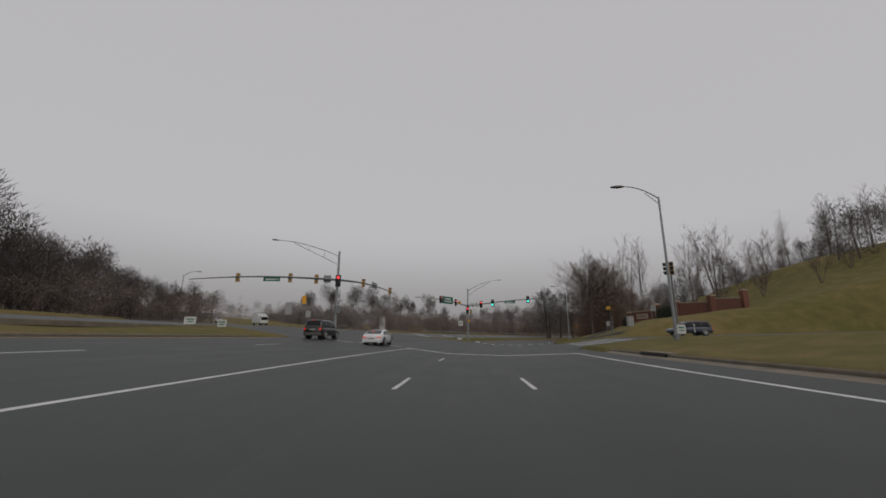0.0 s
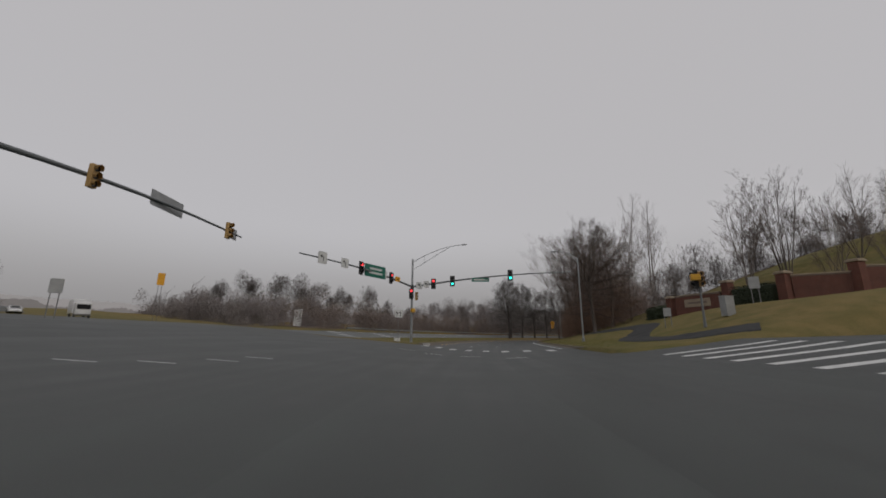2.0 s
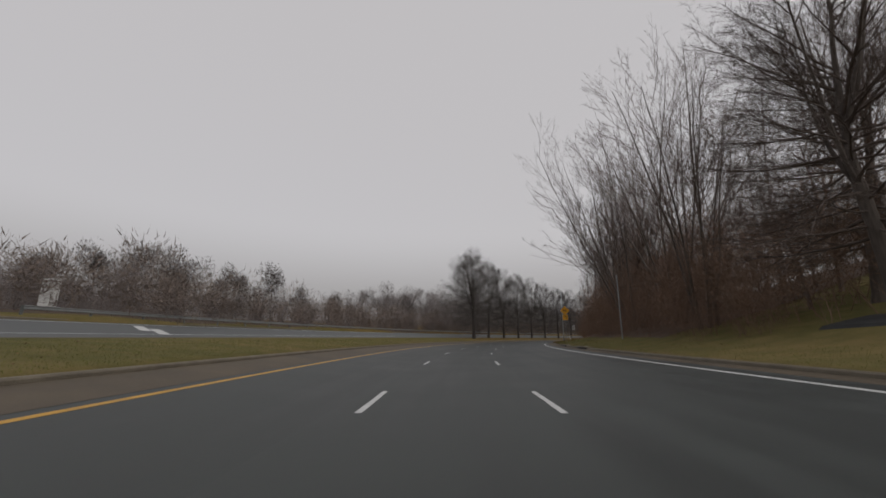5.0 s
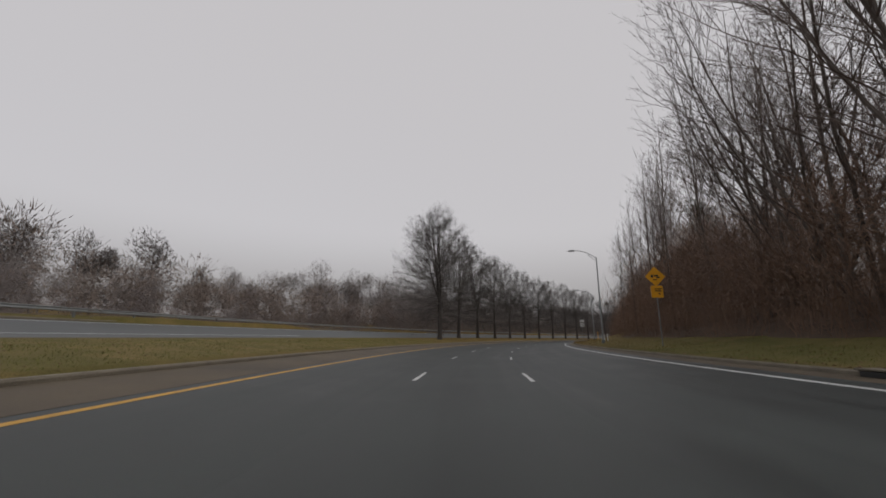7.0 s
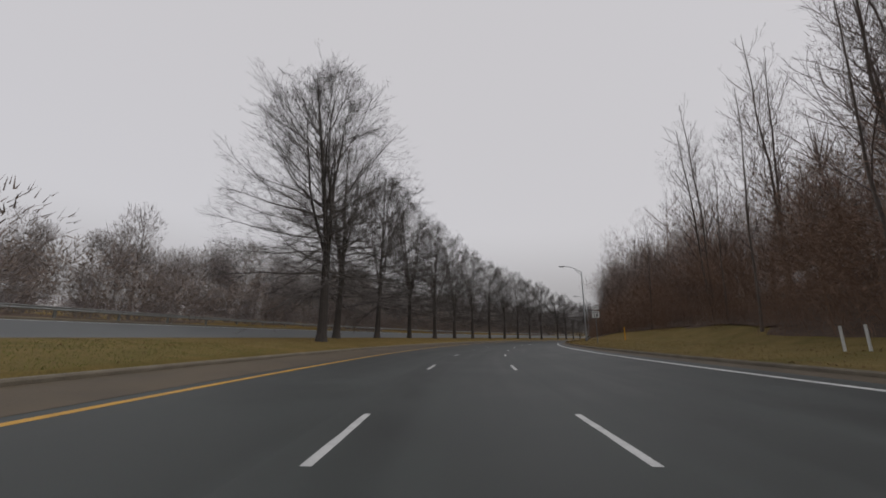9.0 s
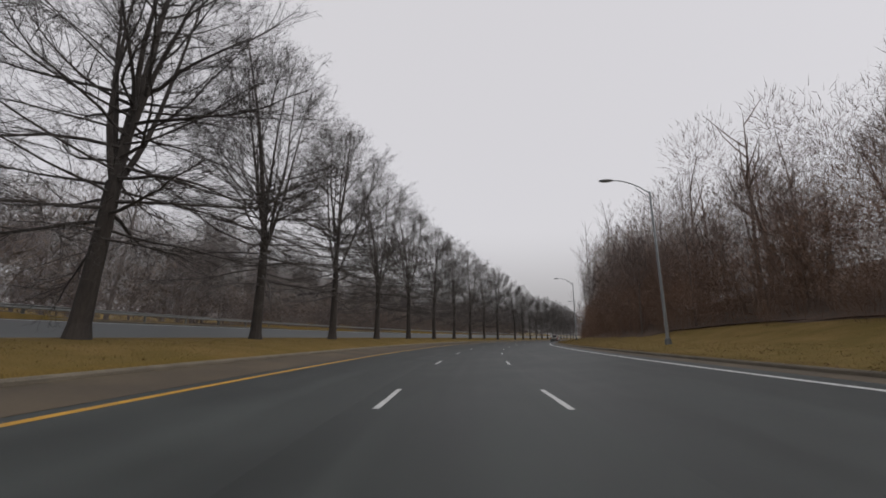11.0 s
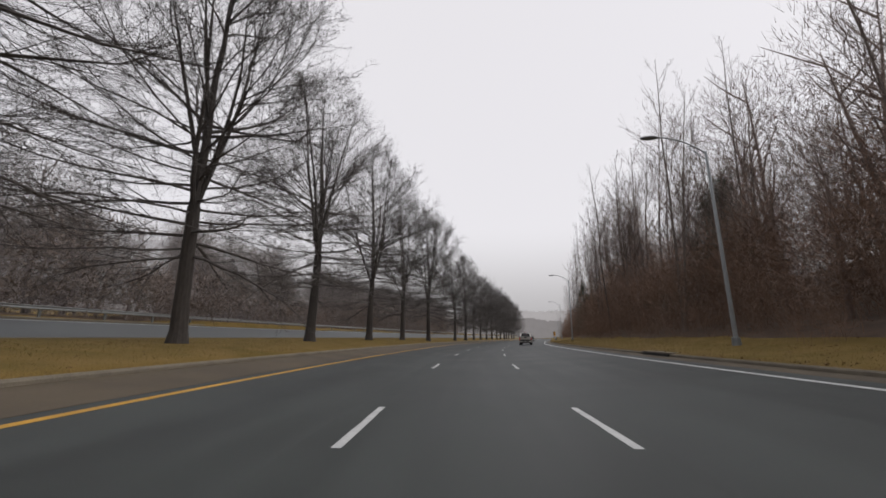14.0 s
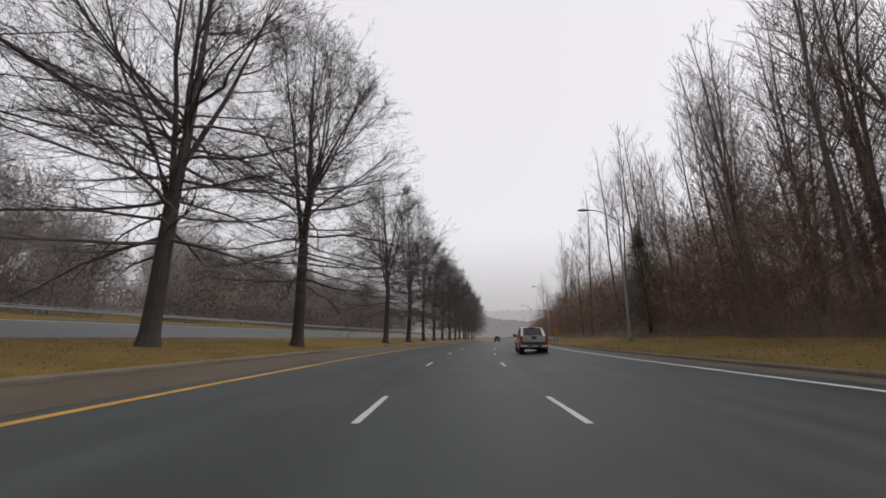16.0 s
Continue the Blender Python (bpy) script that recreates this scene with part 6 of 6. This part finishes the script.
def wheel(car, x, y, r, w):
    """A tyre with a rounded shoulder and a five-spoke rim, the hub out to the side of x."""
    s = 1 if x > 0 else -1
    bm = bmesh.new()
    tube(bm, [(0, 0, 0), (w * 0.12, 0, 0), (w * 0.3, 0, 0), (w * 0.7, 0, 0), (w * 0.88, 0, 0), (w, 0, 0)], [r * 0.86, r * 0.96, r, r, r * 0.96, r * 0.86], 22)
    wh = part("wheel", bm, TYRE, car, smooth=False)
    wh.matrix_basis = pose(x - (w if s > 0 else 0), y, r)
    bm = bmesh.new()
    xo = w + 0.004 if s > 0 else -0.004
    xi = w - 0.06 if s > 0 else 0.06
    tube(bm, [(xi, 0, 0), (xo, 0, 0)], [r * 0.66, r * 0.68], 20)
    part("rim_well", bm, SIGNAL_BLACK, wh)
    bm = bmesh.new()
    for k in range(6):
        a = k * math.pi / 3
        p = Vector((xo + s * 0.006, math.cos(a) * r * 0.06, math.sin(a) * r * 0.06))
        q = Vector((xo + s * 0.006, math.cos(a) * r * 0.62, math.sin(a) * r * 0.62))
        tube(bm, [p, q], [r * 0.11, r * 0.1], 6)
    tube(bm, [(xo, 0, 0), (xo + s * 0.03, 0, 0)], r * 0.16, 10)
    ring = [(xo + s * 0.01, math.cos(2 * math.pi * k / 20) * r * 0.64, math.sin(2 * math.pi * k / 20) * r * 0.64) for k in range(21)]
    tube(bm, ring, 0.025, 6, cap=False)
    part("rim", bm, RIM, wh)
    return wh


def arch(car, x, y, r):
    s = 1 if x > 0 else -1
    bm = bmesh.new()
    pts = [(x, y + math.cos(a) * r, r * 0.9 + math.sin(a) * r) for a in np.linspace(-0.15, math.pi + 0.15, 14)]
    tube(bm, pts, 0.045, 6)
    part("wheel_arch", bm, CLADDING, car)
    bm = bmesh.new()
    tube(bm, [(x - s * 0.35, y, r * 0.93), (x + s * 0.004, y, r * 0.93)], r * 0.99, 18)
    part("wheel_well", bm, SIGNAL_BLACK, car)


def lamp_block(car, lo, hi, material, name, label="", bevel=0.02):
    bm = bmesh.new()
    box(bm, lo, hi, bevel)
    return part(name, bm, material, car, label)


def sedan(m, colour, label, L=4.65, W=1.84, H=1.4, brake=True, name="sedan", boot=True, suv=False):
    """A car with bonnet, cabin and boot or hatch; it drives towards +y, its middle on the pose."""
    car = empty(name, m, label, "car", "cars at the junction")
    f, b, hw = L / 2, -L / 2, W / 2
    belt = H * (0.66 if not suv else 0.6)
    zb = 0.2 if not suv else 0.3
    bm = bmesh.new()
    if suv:
        st = [(b, hw * 0.9, zb + 0.12, belt - 0.12), (b + 0.12, hw * 0.97, zb, belt), (b + 1.0, hw, zb, belt + 0.01), (0, hw, zb, belt), (f - 1.4, hw, zb, belt - 0.01),
              (f - 1.0, hw * 0.99, zb, belt - 0.06), (f - 0.3, hw * 0.96, zb, belt - 0.14), (f - 0.06, hw * 0.9, zb + 0.08, belt - 0.26), (f, hw * 0.8, zb + 0.16, belt - 0.4)]
    else:
        st = [(b, hw * 0.82, zb + 0.16, belt - 0.14), (b + 0.1, hw * 0.93, zb + 0.04, belt - 0.02), (b + 0.55, hw * 0.98, zb, belt + 0.02), (-0.4, hw, zb, belt), (0.6, hw, zb, belt - 0.02),
              (f - 1.3, hw * 0.99, zb, belt - 0.06), (f - 0.5, hw * 0.95, zb, belt - 0.15), (f - 0.1, hw * 0.85, zb + 0.05, belt - 0.26), (f, hw * 0.7, zb + 0.14, belt - 0.38)]
    loft(bm, [section(*q) for q in st])
    bmesh.ops.subdivide_edges(bm, edges=[e for e in bm.edges], cuts=1, use_grid_fill=True, smooth=0.25)
    part("body", bm, colour, car, smooth=True)
    # cabin stations: place along the car and how far up from the belt to the roof
    if suv:
        cab = [(b + 0.06, 0), (b + 0.13, 0.25), (b + 0.22, 0.6), (b + 0.32, 0.88), (b + 0.55, 0.98), (-0.9, 1), (-0.3, 1), (0.2, 0.98), (0.5, 0.88), (0.8, 0.58), (1.1, 0.22), (1.28, 0)]
    else:
        cab = [(b + 0.35, 0), (b + 0.72, 0.3), (b + 1.08, 0.57), (b + 1.42, 0.79), (b + 1.78, 0.93), (-0.15, 0.99), (0.2, 1), (0.5, 0.95), (0.8, 0.76), (1.1, 0.45), (1.38, 0.1), (1.48, 0)]
    rise_, w1, w2 = H - belt, hw * 0.91, hw * (0.79 if suv else 0.7)

    def side_at(q, u, out_=0.0):
        """A point on the flank of the cabin, u up from the belt to the edge of the roof."""
        y, t = q
        e = w1 - (w1 - w2) * t ** 0.8
        return (w1 + (e - w1) * u + out_, y, belt - 0.04 + (0.04 + rise_ * t * 0.94) * u)

    def ring(q):
        y, t = q
        e = w1 - (w1 - w2) * t ** 0.8
        r_ = [side_at(q, 0), side_at(q, 0.5, 0.02 * t), side_at(q, 1), (e * 0.86, y, belt + rise_ * t * 0.985), (e * 0.45, y, belt + rise_ * t + 0.012)]
        return r_ + [(-x, y_, z) for x, y_, z in r_[::-1]]
    bm = bmesh.new()
    loft(bm, [ring(q) for q in cab])
    part("cabin", bm, colour, car, smooth=True)

    def between(t, rear):
        seq = cab[:7] if rear else cab[:5:-1]
        return float(np.interp(t, [q[1] for q in seq], [q[0] for q in seq])), t

    def screen(name, rear, lo, hi):
        bm_ = bmesh.new()
        rows_ = []
        for t in np.linspace(lo, hi, 6):
            q = between(t, rear)
            e = w1 - (w1 - w2) * t ** 0.8
            d_ = 0.014 if not rear else -0.014
            rows_.append([bm_.verts.new((e * u, q[0] + d_, belt + rise_ * t * (0.985 if abs(u) > 0.6 else 1) + 0.02)) for u in (-0.84, -0.42, 0, 0.42, 0.84)])
        for a_, b_ in zip(rows_, rows_[1:]):
            for k in range(4):
                bm_.faces.new((a_[k], a_[k + 1], b_[k + 1], b_[k]))
        part(name, bm_, CAR_GLASS, car, smooth=True)
    screen("rear_window", True, 0.14 if not suv else 0.2, 0.9)
    screen("windscreen", False, 0.12, 0.92)
    glazed = [q for q in cab if q[1] > 0.5]
    y0, y1 = glazed[0][0] + (0.1 if suv else 0), glazed[-1][0] + 0.22
    cuts = [y0, y0 + (y1 - y0) * 0.46, y1] if not suv else [y0, y0 + (y1 - y0) * 0.3, y0 + (y1 - y0) * 0.64, y1]
    for x_ in (-1, 1):
        for ya, yb in zip(cuts, cuts[1:]):
            bm_ = bmesh.new()
            rows_ = []
            for y in np.linspace(ya + 0.04, yb - 0.04, 6):
                q = (y, float(np.interp(y, [c[0] for c in cab], [c[1] for c in cab])))
                rows_.append([bm_.verts.new((side_at(q, u, 0.012 + 0.02 * q[1] * (1 - abs(2 * u - 1)))[0] * x_, *side_at(q, u)[1:])) for u in (0.16, 0.5, 0.88)])
            for a_, b_ in zip(rows_, rows_[1:]):
                for k in range(2):
                    f_ = (a_[k], b_[k], b_[k + 1], a_[k + 1])
                    bm_.faces.new(f_ if x_ > 0 else f_[::-1])
            part("side_window", bm_, CAR_GLASS, car, smooth=True)
    wr = 0.33 if not suv else 0.37
    for y in (b + 0.92, f - 0.92):
        for x in (-1, 1):
            arch(car, x * hw * 0.985, y, wr + 0.04)
            wheel(car, x * (hw + 0.012), y, wr, 0.22)
    zt = belt - (0.22 if not suv else 0.1)
    for x in (-1, 1):
        lo, hi = sorted((x * hw * (0.72 if suv else 0.48), x * hw * 0.9))
        lamp_block(car, (lo, b - 0.02, zt - 0.04 if not suv else zt - 0.16), (hi, b + 0.16, zt + 0.035), BRAKE if brake else TAIL_RED, "tail_lamp", "lit red tail lamp" if brake else "")
        lo, hi = sorted((x * hw * 0.45, x * hw * 0.82))
        lamp_block(car, (lo, f - 0.3, belt - 0.42), (hi, f - 0.06, belt - 0.28), HEADLAMP, "headlamp")
        bm = bmesh.new()
        box(bm, (x * (hw + 0.02) - 0.1, f - 1.75, belt - 0.02), (x * (hw + 0.02) + 0.1, f - 1.62, belt + 0.12), 0.03)
        part("door_mirror", bm, colour, car)
        bm = bmesh.new()
        box(bm, (x * hw - 0.012, -0.3, belt - 0.16), (x * hw + 0.018, -0.1, belt - 0.13), 0.006)
        part("door_handle", bm, colour, car)
    lamp_block(car, (-0.16, b + (0.5 if not suv else 0.2), H - (0.2 if not suv else 0.06)), (0.16, b + (0.6 if not suv else 0.3), H - (0.16 if not suv else 0.02)), BRAKE if brake else TAIL_RED, "brake_lamp")
    lamp_block(car, (-0.26, b - 0.03, zt - 0.18), (0.26, b + 0.1, zt - 0.05), PLATE, "number_plate", "pale number plate", 0.004)
    bm = bmesh.new()
    box(bm, (-hw * 0.9, b - 0.05, zb + 0.02), (hw * 0.9, b + 0.3, zb + 0.3), 0.05)
    part("rear_bumper", bm, CLADDING if suv else colour, car)
    bm = bmesh.new()
    box(bm, (-hw * 0.6, b - 0.055, zb - 0.01), (hw * 0.6, b + 0.1, zb + 0.09), 0.02)
    part("diffuser", bm, SIGNAL_BLACK, car)
    return car


def pickup(m):
    """A big four-door pickup with grey cladding, a short bed and tall tail lamps; it drives towards +y."""
    car = empty("pickup_truck", m, "pewter four-door pickup truck with grey lower cladding", "pickup truck")
    L, W = 5.6, 2.0
    f, b, hw = L / 2, -L / 2, W / 2
    bm = bmesh.new()
    st = [(b + 0.02, hw * 0.96, 0.62, 1.17), (b + 0.1, hw * 0.985, 0.5, 1.2), (b + 1.6, hw, 0.46, 1.2), (-0.3, hw, 0.46, 1.19), (f - 1.7, hw, 0.46, 1.18), (f - 0.9, hw * 0.99, 0.46, 1.13), (f - 0.15, hw * 0.95, 0.5, 1.06), (f, hw * 0.88, 0.6, 0.95)]
    loft(bm, [section(*q) for q in st])
    bmesh.ops.subdivide_edges(bm, edges=bm.edges[:], cuts=1, use_grid_fill=True, smooth=0.2)
    part("body", bm, PEWTER, car, smooth=True)
    # cab with raked sail panels down to the bed rails
    bm = bmesh.new()
    cab = [(b + 0.55, 0.93, 0.9, 1.22), (b + 1.35, 0.93, 0.79, 1.83), (-0.3, 0.94, 0.79, 1.88), (f - 2.25, 0.94, 0.77, 1.83), (f - 1.5, 0.93, 0.9, 1.2)]

    def ring(y, w1, w2, z):
        return [(-w1, y, 1.14), (w1, y, 1.14), (w2, y, z), (w2 * 0.85, y, z + 0.035), (-w2 * 0.85, y, z + 0.035), (-w2, y, z)]
    r = [ring(*q) for q in cab]
    loft(bm, r)
    part("cab", bm, PEWTER, car)
    bm = bmesh.new()
    pane(bm, r[0][4], r[0][3], r[1][3], r[1][4], 0.07, 0.015)
    part("rear_window", bm, CAR_GLASS, car)
    bm = bmesh.new()
    pane(bm, r[4][3], r[4][4], r[3][4], r[3][3], 0.06)
    part("windscreen", bm, CAR_GLASS, car)
    for s in (0, 1):
        for i, j in ((1, 2), (2, 3)):
            bm = bmesh.new()
            up = Vector((0, 0, 0.07))
            a, c = (r[i][1], r[j][1]) if s else (r[j][0], r[i][0])
            e, g = (r[j][2], r[i][2]) if s else (r[i][5], r[j][5])
            pane(bm, Vector(a) + up, Vector(c) + up, e, g, 0.07)
            part("side_window", bm, CAR_GLASS, car)
    # bed cover, tailgate, bumper
    bm = bmesh.new()
    box(bm, (-0.9, b + 0.08, 1.18), (0.9, b + 0.75, 1.235), 0.02)
    part("bed_cover", bm, SIGNAL_BLACK, car)
    for k, e, g, h in ((1, 1, 2, 2), (0, 0, 5, 5)):
        bm = bmesh.new()
        up = Vector((0, 0, 0.06))
        q = (Vector(r[0][e]) + up, Vector(r[1][e]) + up, r[1][g], r[0][h])
        pane(bm, *(q if k else q[::-1]), 0.05, 0.02)
        part("sail_panel", bm, CLADDING, car, "dark grey sail panel")
    for x in (-1, 1):
        bm = bmesh.new()
        box(bm, (x * 0.93 - 0.06, b + 0.04, 1.17), (x * 0.93 + 0.06, b + 1.7, 1.255), 0.03)
        part("bed_rail", bm, SIGNAL_BLACK, car)
    bm = bmesh.new()
    box(bm, (-0.8, b - 0.03, 0.84), (0.8, b + 0.06, 1.2), 0.02)
    gate = part("tailgate", bm, PEWTER, car)
    bm = bmesh.new()
    plate(bm, [(-0.2, 0.14), (0.2, 0.14), (0.15, 0.0), (0.05, -0.05), (-0.05, -0.05), (-0.15, 0.0)], 0.03, 0.006)
    bmesh.ops.translate(bm, vec=(0, b - 0.04, 1.07), verts=bm.verts)
    part("handle_bezel", bm, SIGNAL_BLACK, gate)
    bm = bmesh.new()
    box(bm, (-0.94, b - 0.025, 0.6), (0.94, b + 0.06, 0.84), 0.02)
    part("lower_cladding", bm, SIGNAL_BLACK, car)
    bm = bmesh.new()
    box(bm, (-0.98, b - 0.16, 0.44), (0.98, b + 0.12, 0.62), 0.05)
    bumper = part("rear_bumper", bm, PEWTER, car)
    bm = bmesh.new()
    box(bm, (-0.5, b - 0.165, 0.5), (0.5, b - 0.05, 0.615), 0.01)
    part("step_pad", bm, SIGNAL_BLACK, bumper)
    bm = bmesh.new()
    box(bm, (-0.2, b - 0.18, 0.47), (0.2, b - 0.16, 0.6), 0.004)
    part("number_plate", bm, PLATE, bumper, "pale number plate")
    for x in (-1, 1):
        lo, hi = sorted((x * 0.8, x * 0.985))
        lamp_block(car, (lo, b - 0.03, 0.74), (hi, b + 0.16, 1.18), TAIL_RED, "tail_lamp", "tall red tail lamp", 0.025)
        bm = bmesh.new()
        box(bm, (x * 1.12 - 0.14, f - 1.95, 1.2), (x * 1.12 + 0.14, f - 1.8, 1.42), 0.04)
        part("door_mirror", bm, CLADDING, car)
        bm = bmesh.new()
        tube(bm, [(x * 0.96, -0.95, 0.42), (x * 1.03, -0.8, 0.4), (x * 1.03, 0.9, 0.4), (x * 0.96, 1.05, 0.42)], 0.05, 8)
        part("side_step", bm, CHROME, car)
        bm = bmesh.new()
        box(bm, (x * 0.995 - 0.02, -1.0, 0.5), (x * 0.995 + 0.02, 1.0, 0.68), 0.015)
        part("side_cladding", bm, CLADDING, car)
        lamp_block(car, (*(sorted((x * 0.5, x * 0.9))[:1]), f - 0.12, 0.8), (sorted((x * 0.5, x * 0.9))[1], f + 0.01, 1.0), HEADLAMP, "headlamp")
    for y in (b + 1.1, f - 1.0):
        for x in (-1, 1):
            arch(car, x * 1.0, y, 0.44)
            wheel(car, x * 1.015, y, 0.385, 0.26)
    lamp_block(car, (-0.22, b + 1.26, 1.86), (0.22, b + 1.33, 1.9), TAIL_RED, "brake_lamp", "", 0.008)
    bm = bmesh.new()
    tube(bm, [(-0.6, b + 0.2, 0.36), (-0.6, b + 1.9, 0.36)], 0.07, 8)
    tube(bm, [(-0.95, b + 1.1, 0.385), (0.95, b + 1.1, 0.385)], 0.08, 8)
    box(bm, (-0.25, b + 0.9, 0.28), (0.25, b + 1.3, 0.52), 0.06)
    part("axle", bm, SIGNAL_BLACK, car)
    return car


x, y = P2(296.8, 4.75)
pickup(pose(x, y, float(bowl(4.75)), 0, 0, heading(296.8)))
x, y = P2(35.6, -9.35)
sedan(pose(x, y, float(bowl(-9.35)), 0, 0, heading(34) + 3), CAR_WHITE, "white two-door coupe with lit brake lamps waiting at the line", H=1.38, name="coupe")
x, y = P2(36.4, -15.4)
sedan(pose(x, y, float(bowl(-15.4)), 0, 0, heading(35) + 2), CAR_DARK, "dark brown large sport utility vehicle with lit tail lamps", L=4.5, W=1.85, H=1.78, name="suv", suv=True)
x, y = 23.4, 48.6
sedan(pose(x, y, float(side_z(23) + bowl(23)), 0, 0, 96), CAR_BLUE, "dark blue-grey hatchback at the mouth of the side street", L=4.5, H=1.66, brake=True, suv=True, name="hatchback")
x, y = P2(395, 1.2)
sedan(pose(x, y, 0, 0, 0, heading(395)), CAR_DARK, "dark sport utility vehicle far down the road", L=4.6, H=1.7, suv=True, name="suv", brake=False)
x, y = -76.0, 103.5
sedan(pose(x, y, gz(x, y) + 0.12, 0, 0, 230), CAR_WHITE, "white car waiting on the cross street", brake=False)


def box_truck(m):
    car = empty("box_truck", m, "white cab-over truck on the cross street", "truck")
    bm = bmesh.new()
    box(bm, (-1.1, -3.4, 0.9), (1.1, 0.9, 3.2), 0.06)
    part("cargo_box", bm, CAR_WHITE, car)
    bm = bmesh.new()
    box(bm, (-1.0, 1.0, 0.5), (1.0, 2.8, 2.6), 0.18)
    cab_ = part("cab", bm, CAR_WHITE, car)
    bm = bmesh.new()
    box(bm, (-0.85, 2.72, 1.5), (0.85, 2.83, 2.3), 0.05)
    part("windscreen", bm, CAR_GLASS, cab_)
    bm = bmesh.new()
    box(bm, (-0.95, 2.7, 0.45), (0.95, 2.9, 0.75), 0.04)
    part("bumper", bm, CLADDING, cab_)
    for x_ in (-0.75, 0.75):
        lamp_block(car, (x_ - 0.14, 2.75, 0.85), (x_ + 0.14, 2.86, 1.05), HEADLAMP, "headlamp")
    for y_ in (-2.3, 1.9):
        for x_ in (-1, 1):
            wheel(car, x_ * 1.05, y_, 0.45, 0.28)
    return car


x, y = -60.0, 98.5
box_truck(pose(x, y, gz(x, y) + 0.14, 0, 0, 230))

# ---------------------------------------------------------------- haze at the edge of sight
# Distance haze is put into the pale colour and emission of these rings.
HAZE_NEAR = mat("haze_glow_far_woods", (0.2, 0.19, 0.19), (0.17, 0.16, 0.16), 1.0, 0.02, 0.2, emit=(0.3, 0.29, 0.29), power=0.26)
HAZE_FAR = mat("haze_glow_far_ridge", (0.26, 0.25, 0.26), (0.23, 0.22, 0.23), 1.0, 0.02, 0.2, emit=(0.42, 0.41, 0.41), power=0.38)


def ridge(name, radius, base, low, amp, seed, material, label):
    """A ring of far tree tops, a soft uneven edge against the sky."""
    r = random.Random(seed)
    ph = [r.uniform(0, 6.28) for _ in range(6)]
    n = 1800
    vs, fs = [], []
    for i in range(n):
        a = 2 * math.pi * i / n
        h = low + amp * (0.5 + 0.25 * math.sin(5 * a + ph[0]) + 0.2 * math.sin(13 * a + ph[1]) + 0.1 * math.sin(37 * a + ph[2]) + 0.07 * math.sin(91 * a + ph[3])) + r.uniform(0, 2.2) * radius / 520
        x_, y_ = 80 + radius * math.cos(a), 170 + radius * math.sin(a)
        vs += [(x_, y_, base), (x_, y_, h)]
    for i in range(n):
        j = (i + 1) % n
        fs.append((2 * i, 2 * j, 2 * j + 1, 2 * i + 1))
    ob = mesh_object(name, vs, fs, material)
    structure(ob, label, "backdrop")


def painted_haze_ring(radius, tall):
    """Added glowing ring: horizon haze painted into emission, thinning out upwards into the open sky."""
    m = bpy.data.materials.new("painted_horizon_haze")
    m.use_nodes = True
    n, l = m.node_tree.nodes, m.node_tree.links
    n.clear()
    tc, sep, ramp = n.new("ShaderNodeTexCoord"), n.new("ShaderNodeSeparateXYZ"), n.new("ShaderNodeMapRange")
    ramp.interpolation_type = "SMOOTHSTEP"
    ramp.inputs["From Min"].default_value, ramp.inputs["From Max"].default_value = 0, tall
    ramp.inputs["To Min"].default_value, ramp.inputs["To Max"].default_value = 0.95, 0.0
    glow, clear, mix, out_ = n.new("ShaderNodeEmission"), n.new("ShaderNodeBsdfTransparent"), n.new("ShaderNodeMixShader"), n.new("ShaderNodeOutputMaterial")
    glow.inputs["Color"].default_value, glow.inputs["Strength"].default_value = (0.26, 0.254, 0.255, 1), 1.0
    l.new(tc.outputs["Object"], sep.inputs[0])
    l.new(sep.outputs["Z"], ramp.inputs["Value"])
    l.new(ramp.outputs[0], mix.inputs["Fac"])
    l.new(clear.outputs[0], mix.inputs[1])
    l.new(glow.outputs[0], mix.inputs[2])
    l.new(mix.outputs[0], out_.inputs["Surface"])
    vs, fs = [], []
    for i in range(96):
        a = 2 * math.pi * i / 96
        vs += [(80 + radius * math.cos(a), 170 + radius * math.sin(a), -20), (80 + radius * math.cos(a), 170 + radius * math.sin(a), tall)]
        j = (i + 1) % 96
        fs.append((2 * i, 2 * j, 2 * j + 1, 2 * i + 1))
    structure(mesh_object("backdrop_painted_haze", vs, fs, m), "pale grey painted haze along the horizon", "backdrop")


painted_haze_ring(2600, 760)
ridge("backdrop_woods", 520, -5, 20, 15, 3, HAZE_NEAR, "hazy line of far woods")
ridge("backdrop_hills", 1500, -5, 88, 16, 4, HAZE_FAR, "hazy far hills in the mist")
